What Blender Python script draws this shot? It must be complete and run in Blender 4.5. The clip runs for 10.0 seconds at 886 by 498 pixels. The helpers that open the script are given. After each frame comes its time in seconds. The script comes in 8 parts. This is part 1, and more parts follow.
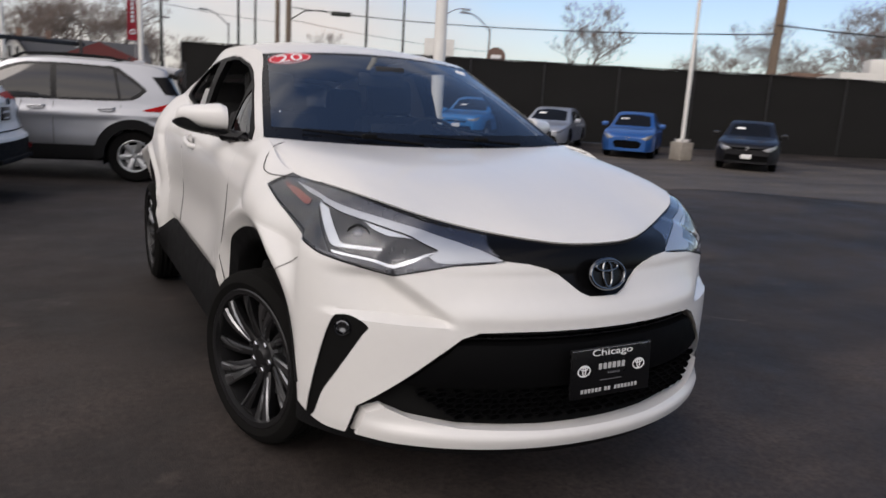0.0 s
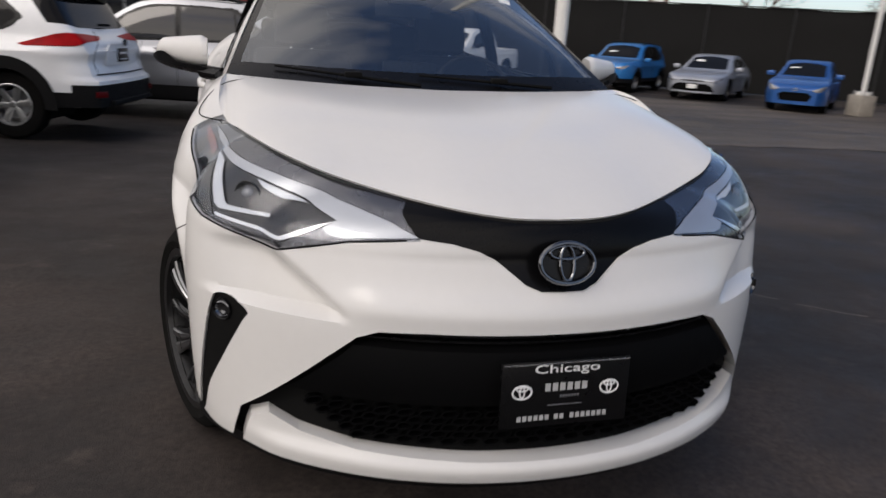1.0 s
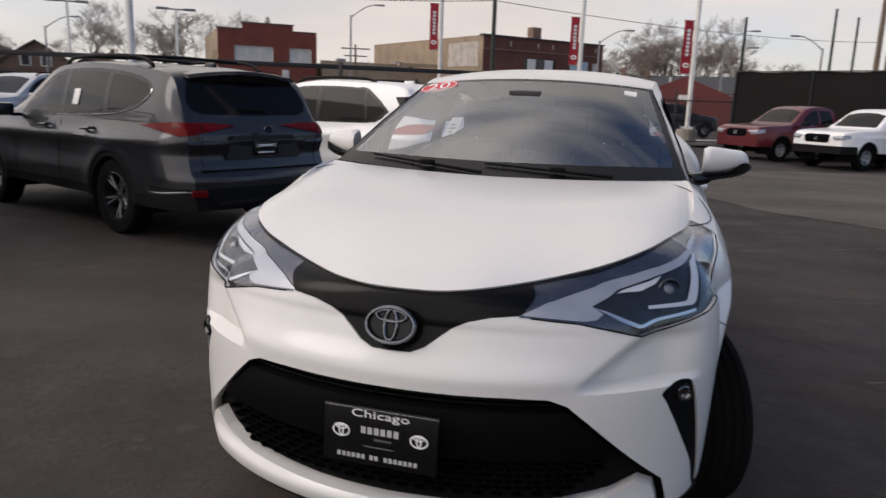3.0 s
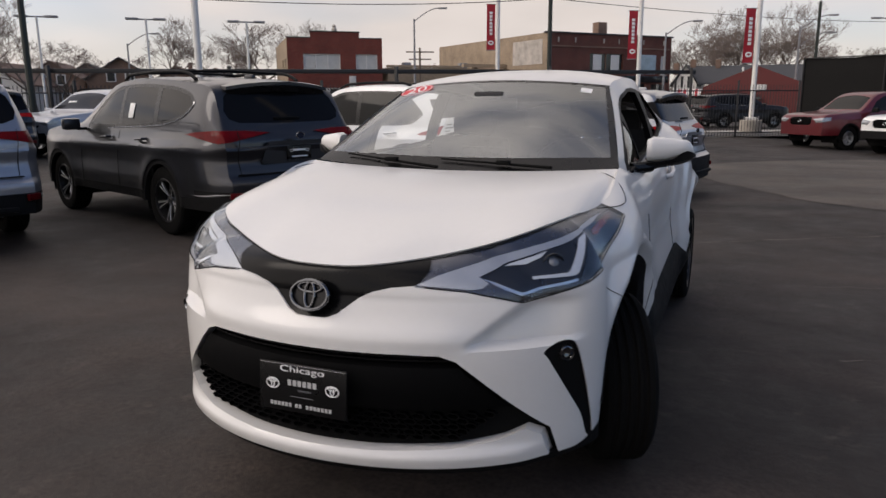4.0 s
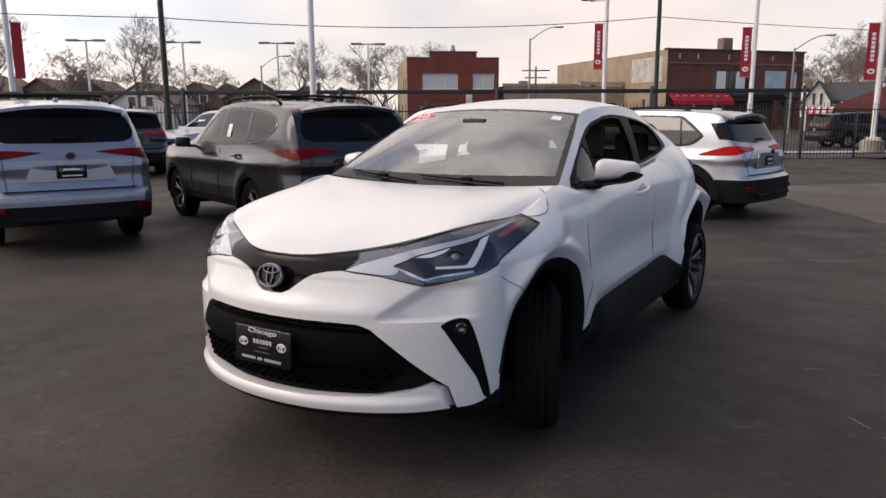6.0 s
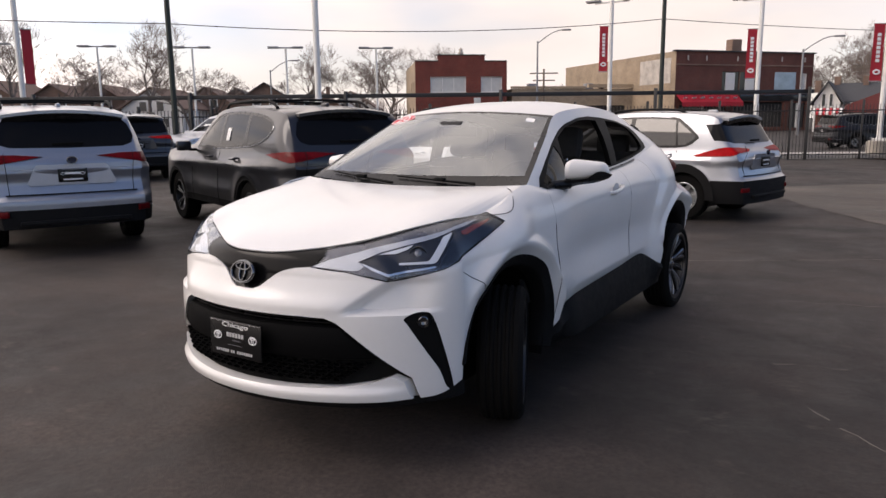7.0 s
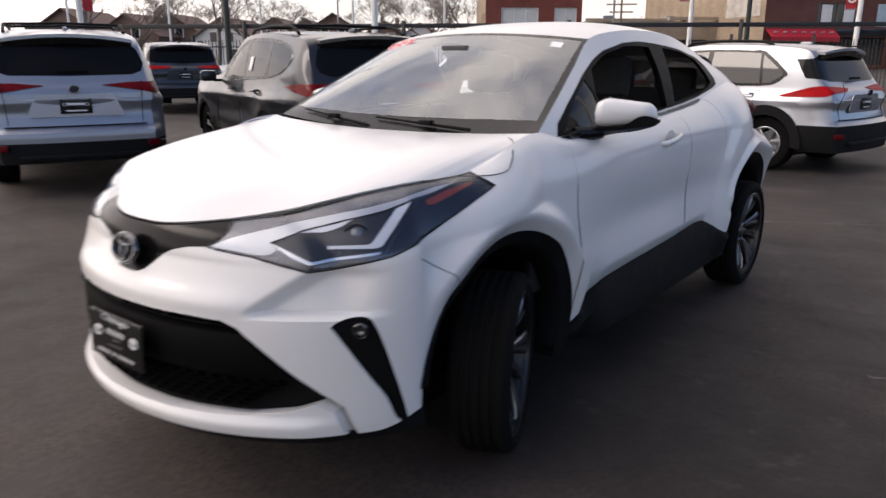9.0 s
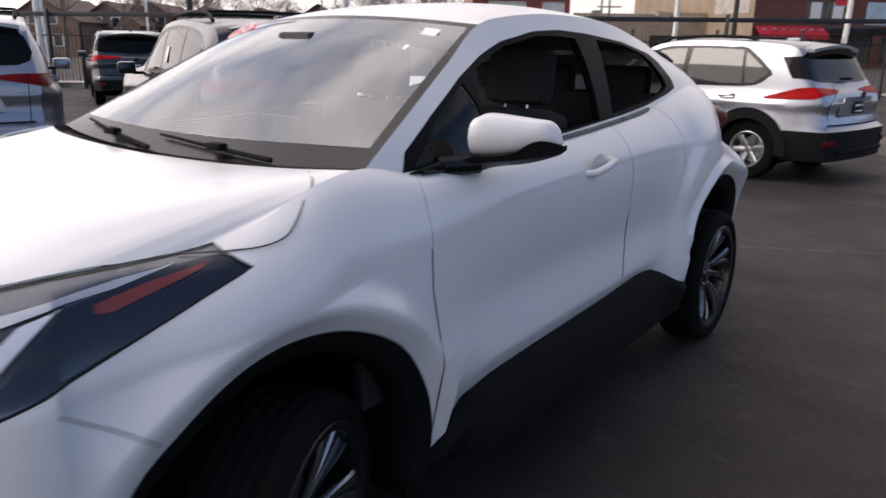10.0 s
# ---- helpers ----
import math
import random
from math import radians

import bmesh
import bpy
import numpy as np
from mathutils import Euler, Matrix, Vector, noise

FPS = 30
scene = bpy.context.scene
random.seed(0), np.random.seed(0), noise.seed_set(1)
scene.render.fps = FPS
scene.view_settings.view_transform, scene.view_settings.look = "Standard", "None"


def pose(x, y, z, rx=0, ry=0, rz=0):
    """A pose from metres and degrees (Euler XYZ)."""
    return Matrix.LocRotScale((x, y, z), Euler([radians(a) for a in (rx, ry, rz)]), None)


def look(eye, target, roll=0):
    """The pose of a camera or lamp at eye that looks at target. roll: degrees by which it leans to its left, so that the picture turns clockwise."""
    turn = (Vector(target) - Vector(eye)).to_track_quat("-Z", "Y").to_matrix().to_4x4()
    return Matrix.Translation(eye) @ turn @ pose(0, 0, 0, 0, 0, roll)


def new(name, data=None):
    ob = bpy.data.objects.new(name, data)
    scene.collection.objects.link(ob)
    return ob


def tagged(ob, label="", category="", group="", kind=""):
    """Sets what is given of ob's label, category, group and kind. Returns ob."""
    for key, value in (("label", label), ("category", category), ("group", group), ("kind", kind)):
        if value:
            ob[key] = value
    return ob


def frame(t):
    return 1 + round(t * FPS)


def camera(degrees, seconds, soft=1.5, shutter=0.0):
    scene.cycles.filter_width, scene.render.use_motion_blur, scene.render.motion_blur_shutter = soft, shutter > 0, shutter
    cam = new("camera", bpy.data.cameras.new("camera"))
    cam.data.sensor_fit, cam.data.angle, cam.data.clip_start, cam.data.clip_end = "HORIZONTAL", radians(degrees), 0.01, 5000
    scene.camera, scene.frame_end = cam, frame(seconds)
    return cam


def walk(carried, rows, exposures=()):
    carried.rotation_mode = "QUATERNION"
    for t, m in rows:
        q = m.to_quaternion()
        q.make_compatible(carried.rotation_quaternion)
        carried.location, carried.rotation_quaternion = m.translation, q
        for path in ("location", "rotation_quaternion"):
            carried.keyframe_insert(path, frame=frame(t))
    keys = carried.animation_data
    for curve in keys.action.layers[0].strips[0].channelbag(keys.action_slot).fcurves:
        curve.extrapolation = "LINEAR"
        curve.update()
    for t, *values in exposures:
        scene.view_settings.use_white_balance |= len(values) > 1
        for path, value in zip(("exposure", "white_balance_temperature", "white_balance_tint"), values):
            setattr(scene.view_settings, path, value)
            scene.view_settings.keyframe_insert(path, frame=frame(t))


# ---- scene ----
cam = camera(63.2, 10.0, shutter=0.5)
EXPOSURE = [(0, -0.46, 6700, 14), (1, -0.50, 6750, 13), (2, -0.44, 6800, 13), (2.5, -0.42, 6800, 14), (3.8, -0.48, 6900, 15), (4.5, -0.46, 7000, 16), (5.5, -0.22, 7050, 17), (7, -0.05, 7050, 18), (8, 0.03, 7050, 18), (9, 0.09, 6950, 17), (9.5, 0.07, 6850, 17), (10, 0.04, 6800, 18)]
PATH = [
    (0, (-1.428, -2.491, 1.292), (-0.491, -0.773, 0.878), 3.4),
    (0.5, (-1.05, -2.405, 1.288), (-0.306, -0.621, 0.773), 3.9),
    (1, (-0.683, -2.252, 1.265), (-0.139, -0.414, 0.694), 3.5),
    (1.5, (-0.35, -2.181, 1.278), (-0.152, -0.274, 0.708), 2.7),
    (2, (-0.01, -2.261, 1.304), (-0.152, -0.33, 0.806), -0.3),
    (2.5, (0.292, -2.4, 1.337), (-0.082, -0.48, 0.918), 0.9),
    (3.8, (1.072, -2.657, 1.379), (0.344, -0.839, 0.972), 0.6),
    (4, (1.163, -2.679, 1.378), (0.421, -0.868, 0.971), -0.3),
    (4.5, (1.423, -2.703, 1.388), (0.544, -0.952, 0.987), -0.5),
    (5, (1.664, -2.806, 1.399), (0.687, -1.102, 1.021), -1.5),
    (5.5, (1.869, -2.92, 1.423), (0.853, -1.238, 1.054), -0.4),
    (7, (2.296, -2.932, 1.418), (1.235, -1.273, 1.067), -0.6),
    (7.5, (2.18, -2.801, 1.406), (1.13, -1.139, 1.038), 0.2),
    (8, (2.057, -2.635, 1.402), (1.0, -0.987, 0.996), -0.6),
    (8.5, (2.064, -2.356, 1.392), (0.904, -0.788, 0.946), -1.1),
    (9, (2.073, -1.969, 1.373), (0.881, -0.449, 0.852), -0.0),
    (9.5, (1.96, -1.442, 1.365), (0.873, 0.158, 0.858), 1.1),
    (10, (1.862, -0.883, 1.369), (0.697, 0.651, 0.832), 0.7),
]
walk(cam, [(t, look(eye, target, roll)) for t, eye, target, roll in PATH], EXPOSURE)

from mathutils.bvhtree import BVHTree

# ---- light ----
SUN_AZ, SUN_EL = 235.0, 40.0          # degrees clockwise from +y, and above the horizon
world = bpy.data.worlds.new("sky")
scene.world = world
world.use_nodes = True
wn, wl = world.node_tree.nodes, world.node_tree.links
wn.clear()
w_out = wn.new("ShaderNodeOutputWorld")
w_bg = wn.new("ShaderNodeBackground")
w_sky = wn.new("ShaderNodeTexSky")
w_sky.sky_type = "NISHITA"
w_sky.sun_disc = False
w_sky.sun_elevation = radians(SUN_EL)
w_sky.sun_rotation = radians(SUN_AZ)
w_co = wn.new("ShaderNodeTexCoord")
w_map = wn.new("ShaderNodeMapping")
w_map.inputs["Scale"].default_value = (1.0, 1.0, 3.2)
w_noise = wn.new("ShaderNodeTexNoise")
w_noise.inputs["Scale"].default_value = 2.3
w_noise.inputs["Detail"].default_value = 3.5
w_noise.inputs["Roughness"].default_value = 0.48
w_sep = wn.new("ShaderNodeSeparateXYZ")
w_side = wn.new("ShaderNodeMapRange")
w_side.interpolation_type = "SMOOTHSTEP"
w_side.inputs["From Min"].default_value, w_side.inputs["From Max"].default_value = 0.1, 0.9
w_side.inputs["To Min"].default_value, w_side.inputs["To Max"].default_value = 0.12, -0.34
w_add = wn.new("ShaderNodeMath")
w_add.operation = "ADD"
w_ramp = wn.new("ShaderNodeValToRGB")
w_ramp.color_ramp.elements[0].position = 0.26
w_ramp.color_ramp.elements[1].position = 0.66
w_soft = wn.new("ShaderNodeTexNoise")
w_soft.inputs["Scale"].default_value = 4.5
w_soft.inputs["Detail"].default_value = 5.0
w_cloud = wn.new("ShaderNodeMix")
w_cloud.data_type = "RGBA"
w_cloud.inputs["A"].default_value = (9.2, 8.85, 8.6, 1)
w_cloud.inputs["B"].default_value = (12.6, 12.1, 11.7, 1)
w_mix = wn.new("ShaderNodeMix")
w_mix.data_type = "RGBA"
wl.new(w_co.outputs["Generated"], w_map.inputs["Vector"])
wl.new(w_map.outputs["Vector"], w_noise.inputs["Vector"])
wl.new(w_map.outputs["Vector"], w_soft.inputs["Vector"])
wl.new(w_co.outputs["Generated"], w_sep.inputs[0])
w_high = wn.new("ShaderNodeMath")
w_high.operation = "POWER"
w_high.inputs[1].default_value = 2.0
w_high.use_clamp = True
wl.new(w_sep.outputs["Z"], w_high.inputs[0])
w_gap = wn.new("ShaderNodeMath")
w_gap.operation = "MULTIPLY_ADD"
w_gap.inputs[1].default_value = 0.54
wl.new(w_high.outputs[0], w_gap.inputs[0])
wl.new(w_sep.outputs["X"], w_gap.inputs[2])
wl.new(w_gap.outputs[0], w_side.inputs["Value"])
wl.new(w_side.outputs["Result"], w_add.inputs[0])
wl.new(w_noise.outputs["Fac"], w_add.inputs[1])
wl.new(w_add.outputs[0], w_ramp.inputs["Fac"])
wl.new(w_soft.outputs["Fac"], w_cloud.inputs["Factor"])
wl.new(w_ramp.outputs["Color"], w_mix.inputs["Factor"])
w_blue = wn.new("ShaderNodeVectorMath")
w_blue.operation = "MULTIPLY"
w_blue.inputs[1].default_value = (1.86, 1.94, 2.15)
wl.new(w_sky.outputs["Color"], w_blue.inputs[0])
wl.new(w_blue.outputs["Vector"], w_mix.inputs["A"])
w_dot = wn.new("ShaderNodeVectorMath")
w_dot.operation = "DOT_PRODUCT"
w_dot.inputs[1].default_value = (math.cos(radians(SUN_EL)) * math.sin(radians(SUN_AZ)), math.cos(radians(SUN_EL)) * math.cos(radians(SUN_AZ)), math.sin(radians(SUN_EL)))
wl.new(w_co.outputs["Generated"], w_dot.inputs[0])
w_up = wn.new("ShaderNodeMapRange")
w_up.interpolation_type = "SMOOTHSTEP"
w_up.inputs["From Min"].default_value, w_up.inputs["From Max"].default_value = 0.10, 0.68
w_up.inputs["To Min"].default_value, w_up.inputs["To Max"].default_value = 1.0, 2.0
wl.new(w_dot.outputs["Value"], w_up.inputs["Value"])
w_mul = wn.new("ShaderNodeVectorMath")
w_mul.operation = "SCALE"
wl.new(w_cloud.outputs["Result"], w_mul.inputs[0])
wl.new(w_up.outputs["Result"], w_mul.inputs["Scale"])
wl.new(w_mul.outputs["Vector"], w_mix.inputs["B"])
wl.new(w_mix.outputs["Result"], w_bg.inputs["Color"])
wl.new(w_bg.outputs["Background"], w_out.inputs["Surface"])
w_bg.inputs["Strength"].default_value = 0.093

sun = new("sun", bpy.data.lights.new("sun", "SUN"))
sun.data.energy = 1.22
sun.data.angle = radians(28)
sun.data.color = (1.0, 0.95, 0.88)
sun.matrix_world = look((-40 * math.sin(radians(SUN_AZ - 180)), -40 * math.cos(radians(SUN_AZ - 180)), 40 * math.tan(radians(SUN_EL))), (0, 0, 0))

# ---- mesh helpers ----


def smooth(keys):
    """A smooth curve through rows of (s, value, ...), as a function of s."""
    ks = np.array(keys, float)
    s, v = ks[:, 0], ks[:, 1:]
    tang = np.zeros_like(v)
    tang[1:-1] = (v[2:] - v[:-2]) / (s[2:] - s[:-2])[:, None]
    tang[0] = (v[1] - v[0]) / (s[1] - s[0])
    tang[-1] = (v[-1] - v[-2]) / (s[-1] - s[-2])

    def at(x):
        x = min(max(x, s[0]), s[-1])
        i = min(max(int(np.searchsorted(s, x)) - 1, 0), len(s) - 2)
        h = s[i + 1] - s[i]
        t = (x - s[i]) / h
        r = ((2 * t**3 - 3 * t**2 + 1) * v[i] + (t**3 - 2 * t**2 + t) * h * tang[i]
             + (3 * t**2 - 2 * t**3) * v[i + 1] + (t**3 - t**2) * h * tang[i + 1])
        return float(r[0]) if len(r) == 1 else tuple(float(c) for c in r)
    return at


def ease(a, b, x):
    t = min(max((x - a) / (b - a), 0.0), 1.0)
    return t * t * (3 - 2 * t)


def grid(rows, bm=None, closed=False):
    """Quads between rows of points."""
    bm = bm or bmesh.new()
    vs = [[bm.verts.new(p) for p in row] for row in rows]
    for a, b in zip(vs, vs[1:]):
        n = len(a)
        for j in range(n if closed else n - 1):
            k = (j + 1) % n
            try:
                bm.faces.new((a[j], a[k], b[k], b[j]))
            except ValueError:
                pass
    return bm


def box(sx, sy, sz, at=(0, 0, 0), bevel=0.0, bm=None, rot=None):
    """A box of that size round the point at, with rounded edges."""
    own = bmesh.new()
    bmesh.ops.create_cube(own, size=1, matrix=Matrix.Diagonal((sx, sy, sz, 1)))
    if bevel:
        bmesh.ops.bevel(own, geom=own.edges[:], offset=bevel, segments=2, affect="EDGES", profile=0.6)
    m = Matrix.Translation(at) @ (rot.to_4x4() if rot else Matrix.Identity(4))
    bmesh.ops.transform(own, matrix=m, verts=own.verts)
    return merge(bm, own) if bm is not None else own


def merge(bm, other):
    table = {v: bm.verts.new(v.co) for v in other.verts}
    for f in other.faces:
        try:
            nf = bm.faces.new([table[v] for v in f.verts])
            nf.smooth = f.smooth
        except ValueError:
            pass
    other.free()
    return bm


def lathe(profile, n=40, axis="x", bm=None, closed=False):
    """Turns a profile of (along, radius) round an axis."""
    rows = []
    for a, r in profile:
        row = []
        for i in range(n):
            c, s = math.cos(2 * math.pi * i / n), math.sin(2 * math.pi * i / n)
            row.append({"x": (a, r * c, r * s), "y": (r * c, a, r * s), "z": (r * c, r * s, a)}[axis])
        rows.append(row)
    if closed:
        rows.append(rows[0])
    bm = grid(rows, bm, closed=True)
    bmesh.ops.remove_doubles(bm, verts=bm.verts, dist=1e-5)
    return bm


def tube(points, radius, n=8, bm=None, taper=None):
    """A round bar along points."""
    bm = bm or bmesh.new()
    pts = [Vector(p) for p in points]
    rows = []
    for i, p in enumerate(pts):
        d = (pts[min(i + 1, len(pts) - 1)] - pts[max(i - 1, 0)]).normalized()
        up = Vector((0, 0, 1)) if abs(d.z) < 0.9 else Vector((1, 0, 0))
        e1 = d.cross(up).normalized()
        e2 = d.cross(e1)
        r = radius if taper is None else radius + (taper - radius) * i / (len(pts) - 1)
        rows.append([bm.verts.new(p + (e1 * math.cos(2 * math.pi * k / n) + e2 * math.sin(2 * math.pi * k / n)) * r) for k in range(n)])
    for a, b in zip(rows, rows[1:]):
        for k in range(n):
            bm.faces.new((a[k], a[(k + 1) % n], b[(k + 1) % n], b[k]))
    bm.faces.new(rows[0][::-1])
    bm.faces.new(rows[-1])
    return bm


def mirrored(bm):
    """A copy on the other side of x = 0."""
    other = bm.copy()
    for v in other.verts:
        v.co.x = -v.co.x
    bmesh.ops.reverse_faces(other, faces=other.faces)
    return other


def both(bm):
    return merge(bm, mirrored(bm))


def finish(bm, angle=32, weld=0.0004, outward=True):
    if weld:
        bmesh.ops.remove_doubles(bm, verts=bm.verts, dist=weld)
    if outward:
        bmesh.ops.recalc_face_normals(bm, faces=bm.faces)
    lim = math.cos(radians(angle))
    for f in bm.faces:
        f.smooth = True
    for e in bm.edges:
        if len(e.link_faces) == 2 and e.link_faces[0].normal.dot(e.link_faces[1].normal) < lim:
            e.smooth = False
    return bm


def mesh_of(name, bm, material, angle=32, weld=0.0004, outward=True):
    finish(bm, angle, weld, outward)
    data = bpy.data.meshes.new(name)
    bm.to_mesh(data)
    bm.free()
    for m in (material if isinstance(material, (list, tuple)) else [material]):
        data.materials.append(m)
    return data


def part(name, bm, material, parent, label="", angle=32, weld=0.0004, outward=True, at=None):
    ob = new(name, mesh_of(name, bm, material, angle, weld, outward))
    ob.parent = parent
    if at is not None:
        ob.matrix_local = at
    return tagged(ob, label)


def thing(name, label, category, group="", kind="", at=None):
    ob = new(name)
    ob.empty_display_size = 0.2
    if at is not None:
        ob.matrix_world = at
    return tagged(ob, label, category, group, kind)


def solid(name, bm, material, label, category, group="", kind="", at=None, angle=32):
    ob = new(name, mesh_of(name, bm, material, angle))
    if at is not None:
        ob.matrix_world = at
    return tagged(ob, label, category, group, kind)


def inside(p, poly):
    x, y = p
    hit = False
    for (x1, y1), (x2, y2) in zip(poly, poly[1:] + poly[:1]):
        if (y1 > y) != (y2 > y) and x < (x2 - x1) * (y - y1) / (y2 - y1) + x1:
            hit = not hit
    return hit


def cut_out(bm, poly, ex, ey, keep=None, wall=None):
    """Cuts the outline poly, drawn on the axes ex and ey, out of the skin bm, and returns the piece as a skin of its own.
    wall: how far, and which way, the cut edge is folded inwards."""
    ex, ey = Vector(ex).normalized(), Vector(ey).normalized()
    poly = [tuple(p) for p in poly]
    x0, x1 = min(p[0] for p in poly) - 0.02, max(p[0] for p in poly) + 0.02
    y0, y1 = min(p[1] for p in poly) - 0.02, max(p[1] for p in poly) + 0.02

    def near():
        out = []
        for f in bm.faces:
            if keep and not keep(f.calc_center_median()):
                continue
            us = [v.co.dot(ex) for v in f.verts]
            ws = [v.co.dot(ey) for v in f.verts]
            if max(us) > x0 and min(us) < x1 and max(ws) > y0 and min(ws) < y1:
                out.append(f)
        return out
    for (ax, ay), (bx, by) in zip(poly, poly[1:] + poly[:1]):
        no = (ex * (ay - by) + ey * (bx - ax)).normalized()
        co = ex * ax + ey * ay
        lo = [min(ax, bx) - 0.03, max(ax, bx) + 0.03, min(ay, by) - 0.03, max(ay, by) + 0.03]
        faces = []
        for f in near():
            us = [v.co.dot(ex) for v in f.verts]
            ws = [v.co.dot(ey) for v in f.verts]
            if max(us) > lo[0] and min(us) < lo[1] and max(ws) > lo[2] and min(ws) < lo[3]:
                faces.append(f)
        edges = list({e for f in faces for e in f.edges})
        verts = list({v for f in faces for v in f.verts})
        bmesh.ops.bisect_plane(bm, geom=verts + edges + faces, dist=1e-5, plane_co=co, plane_no=no)
    picked = []
    for f in near():
        c = f.calc_center_median()
        if inside((c.dot(ex), c.dot(ey)), poly):
            picked.append(f)
    piece = bmesh.new()
    table = {}
    chosen = set(picked)
    rim = set()
    for f in picked:
        for v in f.verts:
            if v not in table:
                table[v] = piece.verts.new(v.co)
        piece.faces.new([table[v] for v in f.verts])
        for e in f.edges:
            if any(g not in chosen for g in e.link_faces):
                rim.add(e)
    bmesh.ops.delete(bm, geom=picked, context="FACES_ONLY")
    rim = [e for e in rim if e.is_valid]
    if wall is not None and rim:
        made = bmesh.ops.extrude_edge_only(bm, edges=rim)
        vs = [g for g in made["geom"] if isinstance(g, bmesh.types.BMVert)]
        bmesh.ops.translate(bm, verts=vs, vec=Vector(wall))
    loose = [e for e in bm.edges if not e.link_faces]
    bmesh.ops.delete(bm, geom=loose, context="EDGES")
    piece.normal_update()
    return piece


def moved(bm, vec):
    other = bm.copy()
    bmesh.ops.translate(other, verts=other.verts, vec=Vector(vec))
    return other


def thick(bm, vec):
    """Gives a skin thickness by vec."""
    back = moved(bm, vec)
    bmesh.ops.reverse_faces(back, faces=back.faces)
    edges = [e for e in bm.edges if len(e.link_faces) == 1]
    pairs = [(e.verts[0].co.copy(), e.verts[1].co.copy()) for e in edges]
    merge(bm, back)
    for a, b in pairs:
        q = [bm.verts.new(c) for c in (a, b, b + Vector(vec), a + Vector(vec))]
        bm.faces.new(q)
    bmesh.ops.remove_doubles(bm, verts=bm.verts, dist=1e-5)
    return bm


def rounded(points, n=4):
    """A closed outline with its corners drawn as a smooth curve."""
    out = []
    m = len(points)
    for i in range(m):
        p0, p1, p2, p3 = (np.array(points[(i + k) % m], float) for k in (-1, 0, 1, 2))
        for j in range(n):
            t = j / n
            out.append(tuple(0.5 * (2 * p1 + (p2 - p0) * t + (2 * p0 - 5 * p1 + 4 * p2 - p3) * t * t + (3 * p1 - p0 - 3 * p2 + p3) * t**3)))
    return out


# ---- materials ----


def mat(name, col, rough=0.5, metal=0.0, var=0.12, scale=6.0, bump=0.0, bscale=60.0, coat=0.0, rvar=0.1, spec=0.5, space="Object", coat_rough=0.04):
    """A plain procedural surface: a colour that varies at two scales, uneven gloss and fine relief."""
    m = bpy.data.materials.new(name)
    m.use_nodes = True
    n, l = m.node_tree.nodes, m.node_tree.links
    b = n["Principled BSDF"]
    co = n.new("ShaderNodeTexCoord")
    src = co.outputs[space]
    big = n.new("ShaderNodeTexNoise")
    big.inputs["Scale"].default_value = scale
    big.inputs["Detail"].default_value = 4
    small = n.new("ShaderNodeTexNoise")
    small.inputs["Scale"].default_value = scale * 14
    small.inputs["Detail"].default_value = 3
    l.new(src, big.inputs["Vector"])
    l.new(src, small.inputs["Vector"])
    both_n = n.new("ShaderNodeMix")
    both_n.inputs["Factor"].default_value = 0.35
    l.new(big.outputs["Fac"], both_n.inputs["A"])
    l.new(small.outputs["Fac"], both_n.inputs["B"])
    rng = n.new("ShaderNodeMapRange")
    rng.inputs["From Min"].default_value, rng.inputs["From Max"].default_value = 0.3, 0.7
    rng.inputs["To Min"].default_value, rng.inputs["To Max"].default_value = 1 - var, 1 + var
    l.new(both_n.outputs["Result"], rng.inputs["Value"])
    hsv = n.new("ShaderNodeHueSaturation")
    hsv.inputs["Color"].default_value = (*col, 1)
    l.new(rng.outputs["Result"], hsv.inputs["Value"])
    l.new(hsv.outputs["Color"], b.inputs["Base Color"])
    rr = n.new("ShaderNodeMapRange")
    rr.inputs["From Min"].default_value, rr.inputs["From Max"].default_value = 0.3, 0.7
    rr.inputs["To Min"].default_value, rr.inputs["To Max"].default_value = rough * (1 - rvar), min(rough * (1 + rvar), 1)
    l.new(big.outputs["Fac"], rr.inputs["Value"])
    l.new(rr.outputs["Result"], b.inputs["Roughness"])
    b.inputs["Metallic"].default_value = metal
    b.inputs["Coat Weight"].default_value = coat
    b.inputs["Coat Roughness"].default_value = coat_rough
    b.inputs["Specular IOR Level"].default_value = spec
    if bump:
        tex = n.new("ShaderNodeTexNoise")
        tex.inputs["Scale"].default_value = bscale
        tex.inputs["Detail"].default_value = 4
        l.new(src, tex.inputs["Vector"])
        bp = n.new("ShaderNodeBump")
        bp.inputs["Strength"].default_value = bump
        bp.inputs["Distance"].default_value = 0.01
        l.new(tex.outputs["Fac"], bp.inputs["Height"])
        l.new(bp.outputs["Normal"], b.inputs["Normal"])
    return m


